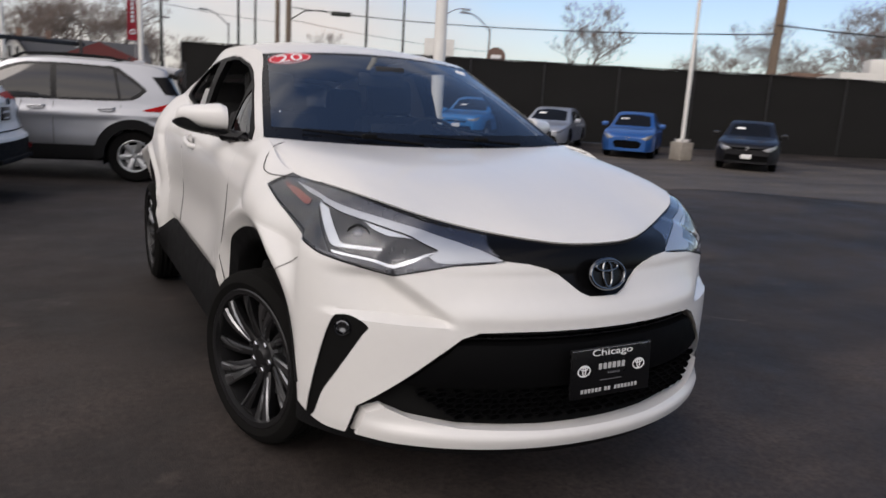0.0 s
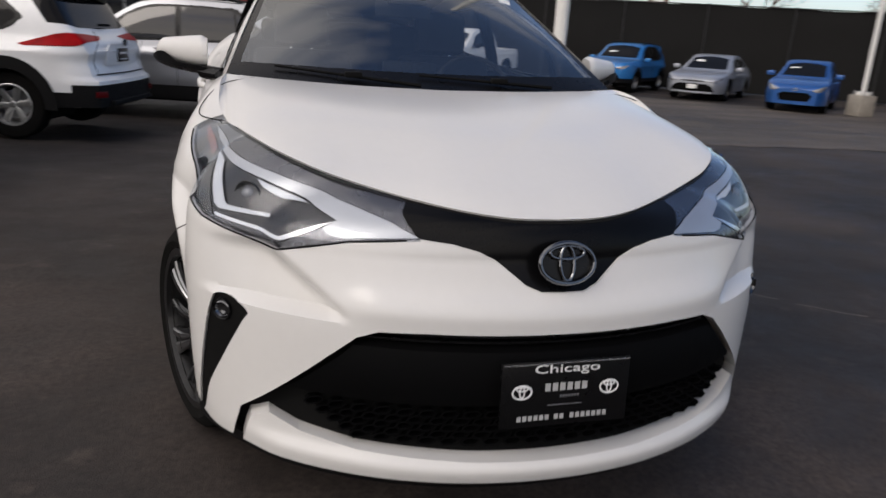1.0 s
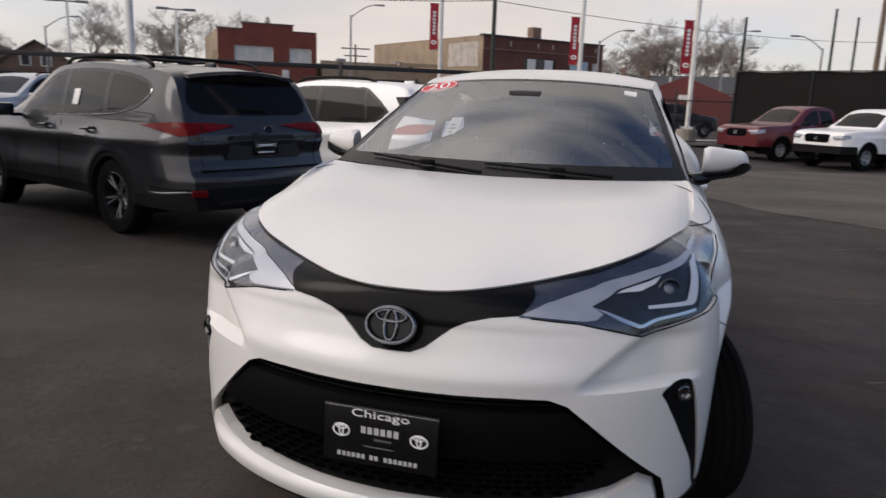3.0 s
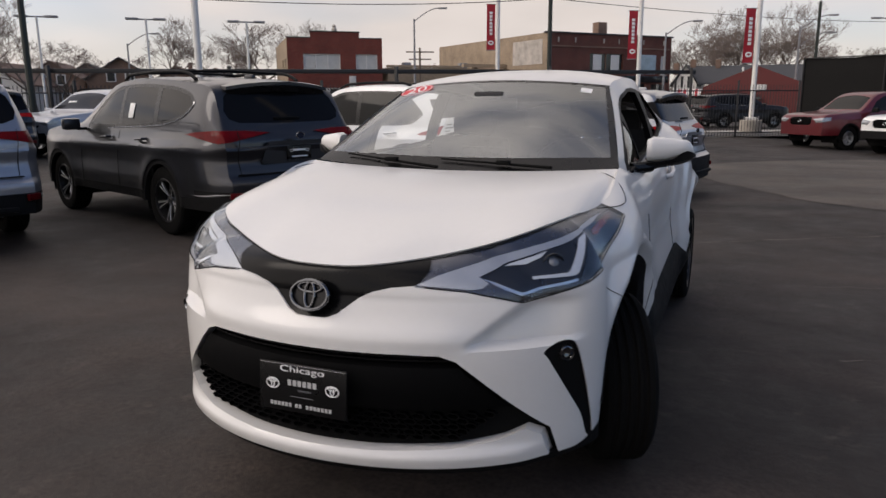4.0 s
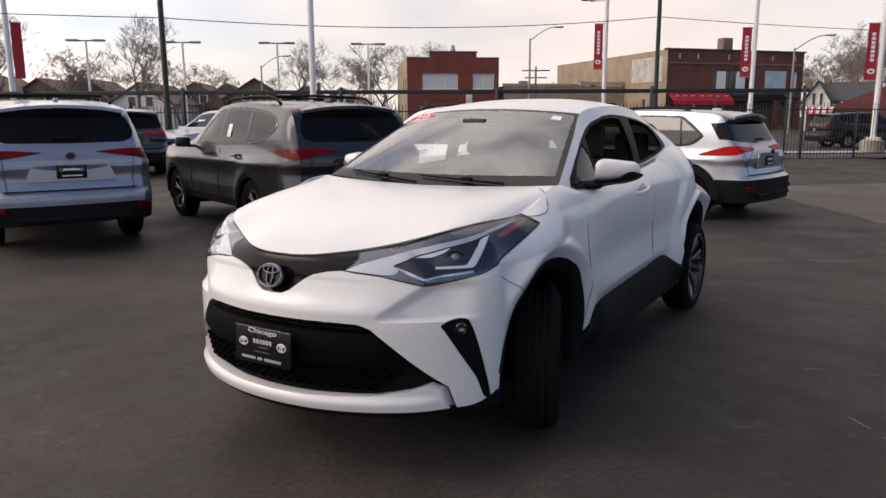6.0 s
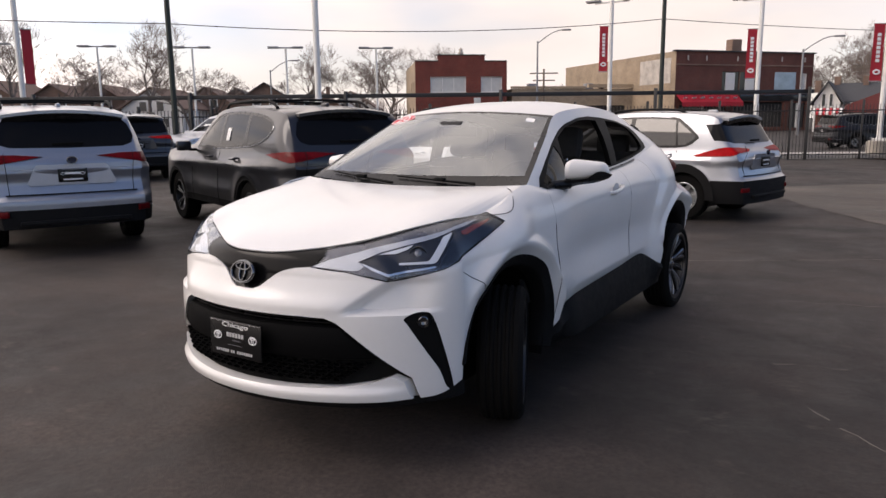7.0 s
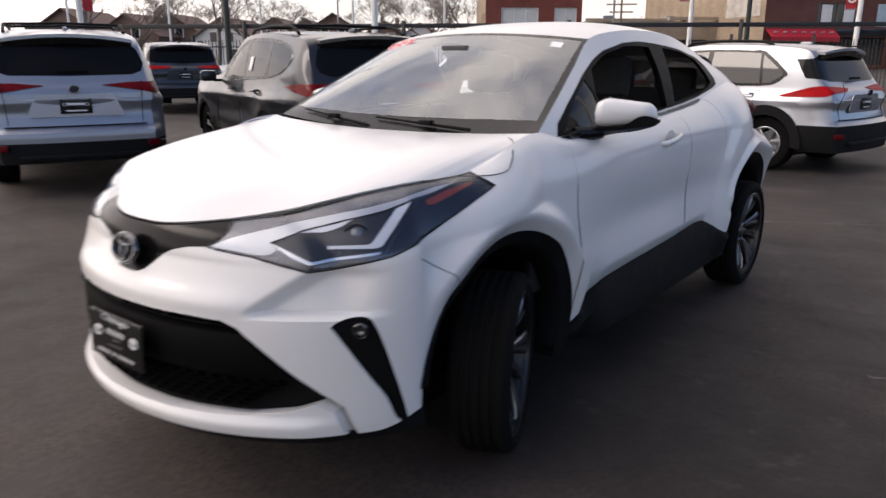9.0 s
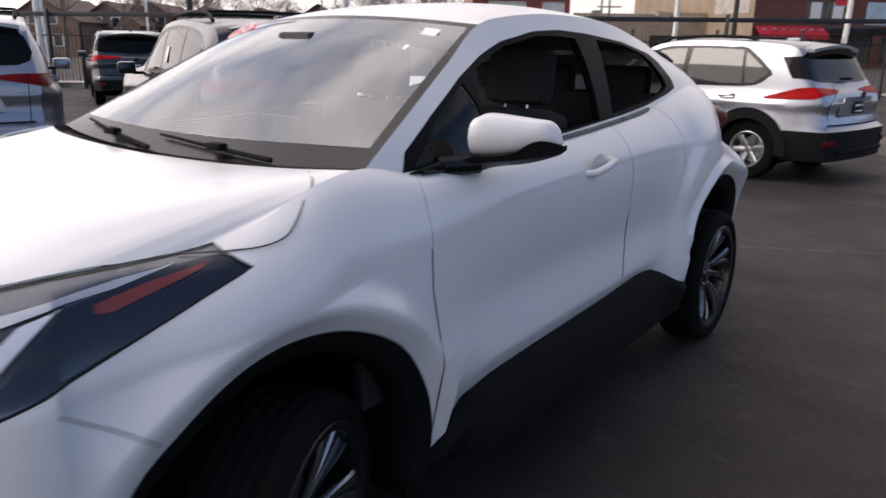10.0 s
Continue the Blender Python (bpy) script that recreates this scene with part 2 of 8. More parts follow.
def glass(name, tint, gloss=0.02, ior=1.5):
    """A thin pane: it lets light through, tinted, and mirrors more at a slant."""
    m = bpy.data.materials.new(name)
    m.use_nodes = True
    n, l = m.node_tree.nodes, m.node_tree.links
    n.clear()
    out = n.new("ShaderNodeOutputMaterial")
    mix = n.new("ShaderNodeMixShader")
    f0 = ((ior - 1) / (ior + 1))**2
    lw = n.new("ShaderNodeLayerWeight")
    lw.inputs["Blend"].default_value = 0.5
    pw = n.new("ShaderNodeMath")
    pw.operation = "POWER"
    pw.inputs[1].default_value = 5.0
    fr = n.new("ShaderNodeMath")
    fr.operation = "MULTIPLY_ADD"
    fr.inputs[1].default_value, fr.inputs[2].default_value = 1 - f0, f0
    l.new(lw.outputs["Facing"], pw.inputs[0])
    l.new(pw.outputs[0], fr.inputs[0])
    tr = n.new("ShaderNodeBsdfTransparent")
    tr.inputs["Color"].default_value = (*tint, 1)
    gl = n.new("ShaderNodeBsdfGlossy")
    gl.inputs["Roughness"].default_value = gloss
    gl.inputs["Color"].default_value = (0.93, 0.97, 1.0, 1)
    l.new(fr.outputs[0], mix.inputs[0])
    l.new(tr.outputs[0], mix.inputs[1])
    l.new(gl.outputs[0], mix.inputs[2])
    l.new(mix.outputs[0], out.inputs["Surface"])
    return m


M_white = mat("pearl_white_paint", (0.66, 0.65, 0.635), 0.42, 0.0, 0.02, 3, coat=0.7, coat_rough=0.12, spec=0.2)
M_clad = mat("black_plastic_cladding", (0.006, 0.006, 0.0065), 0.65, 0, 0.15, 20, bump=0.15, bscale=600, spec=0.14)
M_gloss = mat("gloss_black", (0.004, 0.004, 0.0045), 0.28, 0, 0.1, 10, coat=0.0, spec=0.28)
M_band = mat("satin_black_band", (0.0035, 0.0035, 0.004), 0.2, 0, 0.1, 10, spec=0.13)
M_pillar = mat("black_pillar_film", (0.004, 0.004, 0.0045), 0.5, 0, 0.1, 10, spec=0.06)
M_matt = mat("matt_black", (0.004, 0.004, 0.004), 0.8, 0, 0.2, 15, spec=0.12)
M_mesh = mat("grille_black", (0.0025, 0.0025, 0.0028), 0.7, 0, 0.15, 15, spec=0.05)
M_rubber = mat("tyre_rubber", (0.006, 0.0058, 0.0056), 0.9, 0, 0.25, 12, bump=0.2, bscale=120, spec=0.08)
M_chrome = mat("chrome", (0.55, 0.56, 0.58), 0.14, 1.0, 0.04, 10)
M_silver = mat("silver_reflector", (0.62, 0.63, 0.65), 0.25, 0.85, 0.06, 12)
M_rimdark = mat("dark_grey_alloy", (0.010, 0.010, 0.011), 0.35, 0.3, 0.1, 10, coat=0.2)
M_machined = mat("machined_alloy", (0.27, 0.275, 0.285), 0.3, 1.0, 0.08, 30)
M_alloy = mat("silver_alloy", (0.46, 0.47, 0.48), 0.33, 0.85, 0.08, 14, coat=0.3)
M_seam = mat("panel_gap", (0.01, 0.01, 0.01), 0.9, 0, 0.1, 10, spec=0.1)
M_orange = mat("amber_lens", (0.17, 0.026, 0.012), 0.2, 0, 0.1, 20, coat=0.5)
M_redlens = mat("red_lens", (0.11, 0.0018, 0.003), 0.3, 0, 0.35, 9, spec=0.06, coat=0.12)
M_lens = glass("clear_lens", (0.93, 0.95, 0.98), 0.02, 1.34)
M_wind = glass("windscreen_glass", (0.70, 0.74, 0.755), 0.0, 2.55)
M_side = glass("side_glass", (0.22, 0.23, 0.24), 0.0, 1.3)
M_tint = glass("tinted_glass", (0.05, 0.052, 0.055), 0.01, 1.33)
M_dash = mat("dashboard_grey", (0.024, 0.024, 0.026), 0.7, 0, 0.12, 14, bump=0.2, bscale=400)
M_seat = mat("seat_cloth", (0.016, 0.016, 0.017), 0.85, 0, 0.2, 30, bump=0.3, bscale=500)
M_paper = mat("white_paper", (0.8, 0.8, 0.78), 0.7, 0, 0.04, 20)
M_ink = mat("grey_ink", (0.12, 0.12, 0.13), 0.7, 0, 0.1, 20)
M_letter = mat("white_lettering", (0.72, 0.72, 0.72), 0.5, 0, 0.05, 20)

# ---- wheels ----


def rim_point(r, a, x):
    return (x, r * math.sin(a), r * math.cos(a))


def spoke(r0, r1, a0, a1, w0, w1, x0, x1, depth):
    """A bar of a rim from the hub to the lip; it twists from angle a0 to a1."""
    rows = []
    for i in range(6):
        t = i / 5
        r, a, w, x = r0 + (r1 - r0) * t, a0 + (a1 - a0) * t, w0 + (w1 - w0) * t, x0 + (x1 - x0) * math.sin(t * math.pi / 2)
        h = w / (2 * r)
        rows.append([rim_point(r, a - h, x - 0.006), rim_point(r, a - h * 0.6, x), rim_point(r, a + h * 0.6, x), rim_point(r, a + h, x - 0.006),
                     rim_point(r, a + h * 0.9, x - depth), rim_point(r, a - h * 0.9, x - depth)])
    bm = grid(rows, closed=True)
    bm.faces.new([v for v in bm.verts][-6:])
    return bm


WHEEL_MESH = {}


def wheel_meshes(style, radius, width):
    """The meshes of one wheel, outer face towards +x, built once for each style and size."""
    key = (style, radius, width)
    if key in WHEEL_MESH:
        return WHEEL_MESH[key]
    h = width / 2
    rim_r = {"turbine": 0.246, "six": 0.215, "five": 0.232, "steel": 0.20}[style]
    prof = [(-h * 0.72, rim_r - 0.02), (-h * 0.92, rim_r + 0.012), (-h, rim_r + (radius - rim_r) * 0.45), (-h * 0.93, radius - 0.022), (-h * 0.78, radius - 0.005)]
    for k in range(4):
        c = h * (-0.48 + 0.32 * k)
        prof += [(c - 0.011, radius), (c - 0.005, radius - 0.009), (c + 0.005, radius - 0.009), (c + 0.011, radius)]
    prof += [(h * 0.78, radius - 0.005), (h * 0.93, radius - 0.022), (h, rim_r + (radius - rim_r) * 0.45), (h * 0.92, rim_r + 0.012), (h * 0.72, rim_r - 0.02)]
    tyre = lathe(prof, 56)
    barrel = lathe([(h * 0.90, rim_r + 0.010), (h * 0.93, rim_r + 0.004), (h * 0.90, rim_r - 0.012), (h * 0.55, rim_r - 0.022), (-h * 0.3, rim_r - 0.03), (-h * 0.9, rim_r - 0.02)], 48)
    disc = lathe([(0.0, 0.0), (0.0, 0.15), (-0.012, 0.152), (-0.012, 0.0)], 36)
    hub = lathe([(h * 0.52, 0.0), (h * 0.52, 0.026), (h * 0.46, 0.033), (h * 0.40, 0.062), (h * 0.2, 0.075), (-h * 0.1, 0.07)], 28)
    lug = lathe([(h * 0.5, 0.0), (h * 0.5, 0.008), (h * 0.46, 0.011), (h * 0.2, 0.011)], 8)
    faces, bodies = bmesh.new(), bmesh.new()
    n = {"turbine": 5, "six": 6, "five": 5, "steel": 6}[style]
    for k in range(n):
        a = 2 * math.pi * k / n + 0.2
        if style == "turbine":
            merge(bodies, spoke(0.05, rim_r - 0.004, a, a + 0.22, 0.036, 0.095, h * 0.32, h * 0.72, 0.03))
            merge(bodies, spoke(0.05, rim_r - 0.004, a + 0.60, a + 0.74, 0.026, 0.048, h * 0.30, h * 0.66, 0.03))
            merge(faces, spoke(0.085, rim_r - 0.008, a + 0.07, a + 0.34, 0.006, 0.034, h * 0.46, h * 0.80, 0.012))
            merge(faces, spoke(0.080, rim_r - 0.008, a - 0.07, a + 0.08, 0.012, 0.046, h * 0.46, h * 0.80, 0.012))
            merge(faces, spoke(0.110, rim_r - 0.020, a + 0.64, a + 0.80, 0.004, 0.016, h * 0.46, h * 0.74, 0.012))
        elif style == "five":
            for d in (-0.16, 0.16):
                merge(bodies, spoke(0.05, rim_r, a + d * 0.6, a + d, 0.030, 0.036, h * 0.42, h * 0.74, 0.03))
                merge(faces, spoke(0.06, rim_r - 0.003, a + d * 0.6, a + d, 0.014, 0.022, h * 0.45, h * 0.77, 0.006))
        elif style == "six":
            merge(faces, spoke(0.04, rim_r, a, a, 0.050, 0.085, h * 0.50, h * 0.70, 0.03))
        else:
            merge(faces, spoke(0.04, rim_r, a, a, 0.055, 0.075, h * 0.40, h * 0.62, 0.03))
    rim_m = {"turbine": M_rimdark, "five": M_rimdark, "six": M_alloy, "steel": M_alloy}[style]
    top_m = {"turbine": M_machined, "five": M_alloy, "six": M_alloy, "steel": M_alloy}[style]
    out = {"tyre": mesh_of("tyre", tyre, M_rubber, 25), "barrel": mesh_of("rim_barrel", barrel, rim_m, outward=False), "disc": mesh_of("brake_disc", disc, M_alloy),
           "hub": mesh_of("hub_cap", hub, rim_m), "lug": mesh_of("lug_nut", lug, M_chrome), "face": mesh_of("spoke_star", faces, top_m, 25)}
    if len(bodies.verts):
        out["spoke_body"] = mesh_of("spoke_web", bodies, rim_m, 25)
    WHEEL_MESH[key] = out
    return out


def wheel(parent, style, radius, width, at):
    """A wheel as a part of a vehicle: tyre, rim, brake disc and nuts."""
    ms = wheel_meshes(style, radius, width)
    ob = new("wheel", ms["tyre"])
    ob.parent = parent
    ob.matrix_local = at
    ob.name = "wheel"
    for key, name in (("barrel", "rim"), ("face", "spoke_star"), ("spoke_body", "spoke_web"), ("disc", "brake_disc"), ("hub", "hub_cap")):
        if key in ms:
            o = new(name, ms[key])
            o.parent = ob
    for k in range(5):
        o = new("lug_nut", ms["lug"])
        o.parent = ob
        a = 2 * math.pi * k / 5 + 0.5
        o.matrix_local = Matrix.Translation((0, 0.052 * math.sin(a), 0.052 * math.cos(a)))
    return ob



def fall(x, y):
    """The lot falls a little towards the screened fence and dips under and behind the crossover."""
    d = 0.74 * x + 0.67 * y
    dip = -0.032 * ease(0.2, 2.6, y) * (1 - ease(4.5, 7.5, y)) * math.exp(-(x / 3.0)**2)
    dip += 0.016 * math.exp(-(x / 2.4)**2 - ((y + 0.3) / 1.8)**2)
    return dip - 0.20 * ease(9, 19, d) * ease(0, 5, x) * (1 - ease(26, 34, d)) - 0.11 * math.exp(-((x + 0.9) / 3.2)**2 - ((y - 8.3) / 2.2)**2)


# ---- the white crossover ----
car = thing("crossover_car", "pearl white compact crossover car with turned front wheels", "car")

nose_y = smooth([(0.28, -0.925), (0.33, -0.945), (0.38, -0.940), (0.50, -0.935), (0.62, -0.930), (0.68, -0.920), (0.74, -0.893), (0.80, -0.868), (0.90, -0.83)])
front_w = smooth([(0.28, 0.792), (0.36, 0.800), (0.50, 0.808), (0.65, 0.812), (0.80, 0.806), (0.95, 0.78)])
side_w = smooth([(0.20, 0.830), (0.35, 0.848), (0.50, 0.856), (0.58, 0.850), (0.70, 0.834), (0.82, 0.832), (0.95, 0.822), (1.02, 0.80)])
edge_front = smooth([(0, 0, -0.838, 0.884), (0.6, 0.10, -0.832, 0.886), (1.2, 0.20, -0.800, 0.894), (1.8, 0.32, -0.728, 0.909), (2.5, 0.44, -0.655, 0.933), (3.0, 0.52, -0.605, 0.955), (3.5, 0.60, -0.515, 0.980), (4, 0.66, -0.38, 0.997)])
edge_side = smooth([(-0.45, 0.66, -0.38, 0.997), (-0.30, 0.696, -0.25, 1.003), (-0.15, 0.716, -0.12, 1.008), (0.0, 0.732, 0.01, 1.035), (0.15, 0.728, 0.15, 1.083), (0.33, 0.712, 0.33, 1.098),
                    (0.5, 0.738, 0.5, 1.066), (0.8, 0.738, 0.8, 1.070), (1.2, 0.725, 1.2, 1.083), (1.6, 0.708, 1.6, 1.100), (2.05, 0.690, 2.05, 1.132),
                    (2.4, 0.672, 2.4, 1.185), (2.75, 0.64, 2.75, 1.21), (3.1, 0.60, 3.1, 1.13), (3.4, 0.56, 3.4, 1.05)])
shoulder_z = smooth([(-0.45, 0.81), (-0.2, 0.845), (0.1, 0.87), (0.45, 0.90), (0.8, 0.955), (1.6, 0.975), (2.2, 0.965), (2.64, 0.95), (3.1, 0.92), (3.4, 0.85)])
rocker_z = smooth([(0.40, 0.325), (0.455, 0.338), (0.54, 0.402), (0.62, 0.454), (0.68, 0.467), (0.9, 0.478), (1.4, 0.498), (1.80, 0.520), (1.95, 0.475), (2.10, 0.408), (2.3, 0.40)])
ARCH = 0.462
ARCH_BEHIND = 0.455


def under(y):
    """The lower edge of the white skin along the side."""
    z = rocker_z(y) if y > 0.4 else 0.345
    if y > 3.0:
        z = 0.42
    for c in (0.0, 2.64):
        if abs(y - c) < ARCH:
            k = ARCH_BEHIND if c == 0.0 and y > 0 else ARCH
            p = 2.12 if k < ARCH else 2.0
            z = max(z, 0.335 + ARCH * max(1 - abs((y - c) / k)**p, 0)**(1 / p))
    return z


def side_x(y, z):
    k = ease(-0.45, -0.15, y)
    x = front_w(z) * (1 - k) + side_w(z) * k
    for c, amt in ((0.0, 0.048), (2.64, 0.048)):
        r = math.hypot(y - c, z - 0.335)
        x += amt * (1 - ease(0.505, 0.590, r)) * ease(-0.47, -0.25, y) * (1 - 0.85 * ease(0.26, 0.45, y) * (c == 0.0))
        x += 0.011 * math.exp(-((r - 0.56) / 0.12)**2) * ease(-0.45, -0.2, y)
        x -= 0.054 * max((0.533 - r) / 0.072, 0) * ease(-0.47, -0.30, y)
    x -= 0.020 * ease(0.68, 0.84, z) * (1 - ease(0.05, 0.6, y))
    x -= 0.016 * math.exp(-((z - 0.70) / 0.13)**2) * ease(0.5, 0.9, y) * (1 - ease(1.6, 2.15, y))
    x += 0.020 * ease(1.9, 2.4, y) * ease(0.6, 0.85, z)
    # the door's lower edge turns in below a crease, and the haunch stands out before the rear wheel
    zc = 0.535 + 0.022 * (y - 0.6) / 1.2 + 0.10 * (1 - ease(0.46, 0.64, y))
    x -= 0.50 * max(zc - z, 0) * ease(0.47, 0.60, y) * (1 - ease(1.72, 2.0, y))
    x += 0.020 * (1 - ease(0.66, 0.735, math.hypot(y - 2.72, z - 0.42))) * ease(0.50, 0.60, math.hypot(y - 2.64, z - 0.335))
    x *= 1 - 0.23 * ease(2.45, 3.10, y) * ease(0.80, 1.0, z)
    if y > 2.9:
        x *= 1 - 0.55 * ((y - 2.9) / 0.5)**2
    return x


def relief(x, z):
    """How far the bumper is hollowed between lamp and fog pocket."""
    d1 = (x - 0.43) * 0.622 - (z - 0.655) * 0.783
    r = 0.052 * ease(0.0, 0.028, d1) * ease(0.44, 0.52, x) * ease(0.660, 0.674, z) * (1 - ease(0.64, 0.80, x)) * (1 - ease(0.77, 0.83, z))
    r -= 0.012 * math.exp(-((z - 0.70) / 0.035)**2) * (1 - ease(0.40, 0.52, x))
    r -= 0.016 * (1 - ease(0.335, 0.365, z)) * (1 - ease(0.60, 0.70, x))
    return r


def skin_column(s=None, y=None):
    """Points of the skin from its lower edge up to the bonnet or window line."""
    pts = []
    if s is not None:
        zb = 0.302 + 0.04 * ease(3.0, 4.0, s)
        zs, (ex, ey, ez) = 0.80 + 0.01 * ease(3, 4, s), edge_front(s)
        phi = s / 4 * math.pi / 2
        fx, fy = math.sin(phi)**(2 / 2.06), 1 - max(math.cos(phi), 0)**(2 / 1.56)

        def low(z):
            w, n = front_w(z), nose_y(z)
            x = w * fx
            return x, n + (-0.45 - n) * fy + relief(x, z), z
    else:
        zb, zs, (ex, ey, ez) = under(y), shoulder_z(y), edge_side(y)
        zs = max(zs, zb + 0.035)

        def low(z):
            return side_x(y, z), y, z
    for i in range(57):
        pts.append(low(zb + (zs - zb) * i / 56))
    sx, sy, sz = pts[-1]
    for i in range(1, 13):
        t = i / 12
        k = max(1 - t**1.7, 0)**(1 / 1.45)
        pts.append((ex + (sx - ex) * k, ey + (sy - ey) * k, sz + (ez - sz) * t))
    return pts


cols = [skin_column(s=4 * i / 100) for i in range(101)]
ys = [-0.462 * math.cos(math.pi * i / 36) for i in range(1, 37)]
ys += [0.462 + (2.178 - 0.462) * i / 40 for i in range(1, 41)] + [2.64 - 0.462 * math.cos(math.pi * i / 36) for i in range(1, 37)] + [3.15, 3.22, 3.29, 3.36]
cols += [skin_column(y=y) for y in ys if y > -0.449]
cols.append([(0.0, p[1] + 0.05, p[2]) for p in cols[-1]])
skin = grid(cols)
skin.normal_update()

# lamp, fog pocket, band and grille openings
lamp_ex, up = (0.8, 0.6, 0), (0, 0, 1)
LAMP = [(-0.246, 0.838), (-0.10, 0.824), (0.0, 0.802), (0.063, 0.788), (0.12, 0.790), (0.295, 0.826), (0.36, 0.850), (0.436, 0.888), (0.535, 0.940), (0.600, 0.970), (0.56, 0.992),
        (0.495, 1.02), (0.38, 1.01), (0.20, 0.99), (-0.05, 0.95), (-0.168, 0.93), (-0.19, 0.885)]
lamp = cut_out(skin, LAMP, lamp_ex, up, keep=lambda c: c.x > 0.2 and c.y < 0.12 and c.z > 0.7, wall=(-0.018, 0.024, 0))
BAND = [(0.318, 0.842), (0.24, 0.834), (0.185, 0.820), (0.150, 0.803), (0.120, 0.780), (0.085, 0.752), (0.05, 0.738), (-0.1, 0.735), (-0.1, 0.96), (0.40, 0.96), (0.375, 0.90)]
band = cut_out(skin, BAND, (1, 0, 0), up, keep=lambda c: c.y < -0.6 and c.x < 0.5, wall=(0, 0.014, 0))
GRILLE = [(-0.1, 0.652), (0.30, 0.652), (0.40, 0.648), (0.445, 0.630), (0.50, 0.580), (0.688, 0.395), (0.700, 0.345), (0.712, 0.28), (0.688, 0.28), (0.676, 0.345), (0.665, 0.380), (0.625, 0.405), (0.56, 0.380), (0.44, 0.362), (0.20, 0.354), (-0.1, 0.352)]
mouth = cut_out(skin, GRILLE, (1, 0, 0), up, keep=lambda c: c.y < -0.4, wall=(0, 0.05, 0))
fog_ex = (0.8, 0.6, 0)
FOG = [(0.124, 0.640), (0.16, 0.660), (0.215, 0.664), (0.245, 0.640), (0.285, 0.520), (0.330, 0.330), (0.300, 0.330), (0.270, 0.410), (0.222, 0.486), (0.175, 0.560), (0.138, 0.618)]
FOG = rounded(FOG, 3)
fog = cut_out(skin, FOG, fog_ex, up, keep=lambda c: c.x > 0.5 and c.y < -0.3, wall=(-0.006, 0.008, 0))
# doors
DOOR_F = [(0.458, 0.33), (0.452, 0.60), (0.430, 0.80), (0.450, 1.00), (0.49, 1.12), (1.63, 1.15), (1.64, 0.95), (1.62, 0.70), (1.56, 0.56), (1.50, 0.42)]
DOOR_R = [(1.645, 0.95), (1.635, 1.15), (2.10, 1.20), (2.16, 1.00), (2.14, 0.86), (2.02, 0.66), (1.84, 0.50), (1.50, 0.42), (1.565, 0.56), (1.625, 0.70)]
on_side = lambda c: c.x > 0.5 and c.y > 0.1
door_f = cut_out(skin, DOOR_F, (0, 1, 0), up, keep=on_side, wall=(-0.02, 0, 0))
door_r = cut_out(skin, DOOR_R, (0, 1, 0), up, keep=on_side, wall=(-0.02, 0, 0))

rear_skin = bmesh.new()
rear_faces = [f for f in skin.faces if f.calc_center_median().y > 1.2]
vmap = {}
for f in rear_faces:
    for v in f.verts:
        if v not in vmap:
            vmap[v] = rear_skin.verts.new(v.co)
    rear_skin.faces.new([vmap[v] for v in f.verts])
bmesh.ops.delete(skin, geom=rear_faces, context="FACES")
part("front_body", both(skin), M_white, car, "pearl white bumper and wings", angle=38)
part("rear_body", both(rear_skin), M_white, car, "pearl white rear quarters", angle=38)


def on_body(name, bm, material, parent, label="", **more):
    """The same part on either side."""
    a = part(name, mirrored(bm), material, parent, label, **more)
    b = part(name, bm, material, parent, label, **more)
    return a, b


def shrunk(bm, k):
    """Draws a skin's rim in a little, to leave a gap round it."""
    rim = {v for e in bm.edges if len(e.link_faces) == 1 for v in e.verts}
    c = sum((v.co for v in bm.verts), Vector()) / len(bm.verts)
    for v in rim:
        d = c - v.co
        v.co += d.normalized() * k
    return bm


d_fr, d_fl = on_body("front_door", shrunk(door_f, 0.0018), M_white, car)
on_body("rear_door", shrunk(door_r, 0.0018), M_white, car)

# bonnet
cowl = smooth([(0, 0.205, 1.078), (0.3, 0.212, 1.083), (0.55, 0.235, 1.092), (0.66, 0.265, 1.097), (0.73, 0.30, 1.098)])
hood_edge = []
for i in range(41):
    hood_edge.append(edge_front(4 * i / 40))
for i in range(1, 25):
    hood_edge.append(edge_side(-0.45 + 0.72 * i / 24))
rows = []
for i, (ex, ey, ez) in enumerate(hood_edge):
    xx = min(ex, 0.71)
    cy, cz = cowl(xx)
    row = []
    for j in range(25):
        t = j / 24
        f = min(max(ex / 0.70, 0), 1)
        y = ey + (cy - ey) * t
        bulge = 0.050 * math.sin(math.pi * t**0.75) * (1 - f**3)
        ridge = 0.006 * math.exp(-((ex - 0.48) / 0.14)**2) * math.sin(math.pi * t)
        row.append((ex + (xx - ex) * t, y, ez + (cz - ez) * t + bulge + ridge + 0.004 * (1 - t) * (i < 44)))
    rows.append(row)
lip = [[(p[0] * 0.995, p[1] + 0.012, p[2] - 0.016) for p in [r[0] for r in rows[:44]]], [r[0] for r in rows[:44]]]
hood = grid(rows)
merge(hood, grid(lip))
part("bonnet", both(hood), M_white, car, "smooth white bonnet", angle=40)
seam_line = [(p[0] * 0.998, p[1] + 0.004, p[2] - 0.006) for p in hood_edge[1:] if p[1] < -0.17]
part("bonnet_gap", both(tube([(0, seam_line[0][1], seam_line[0][2])] + seam_line, 0.0060, 6)), M_seam, car)

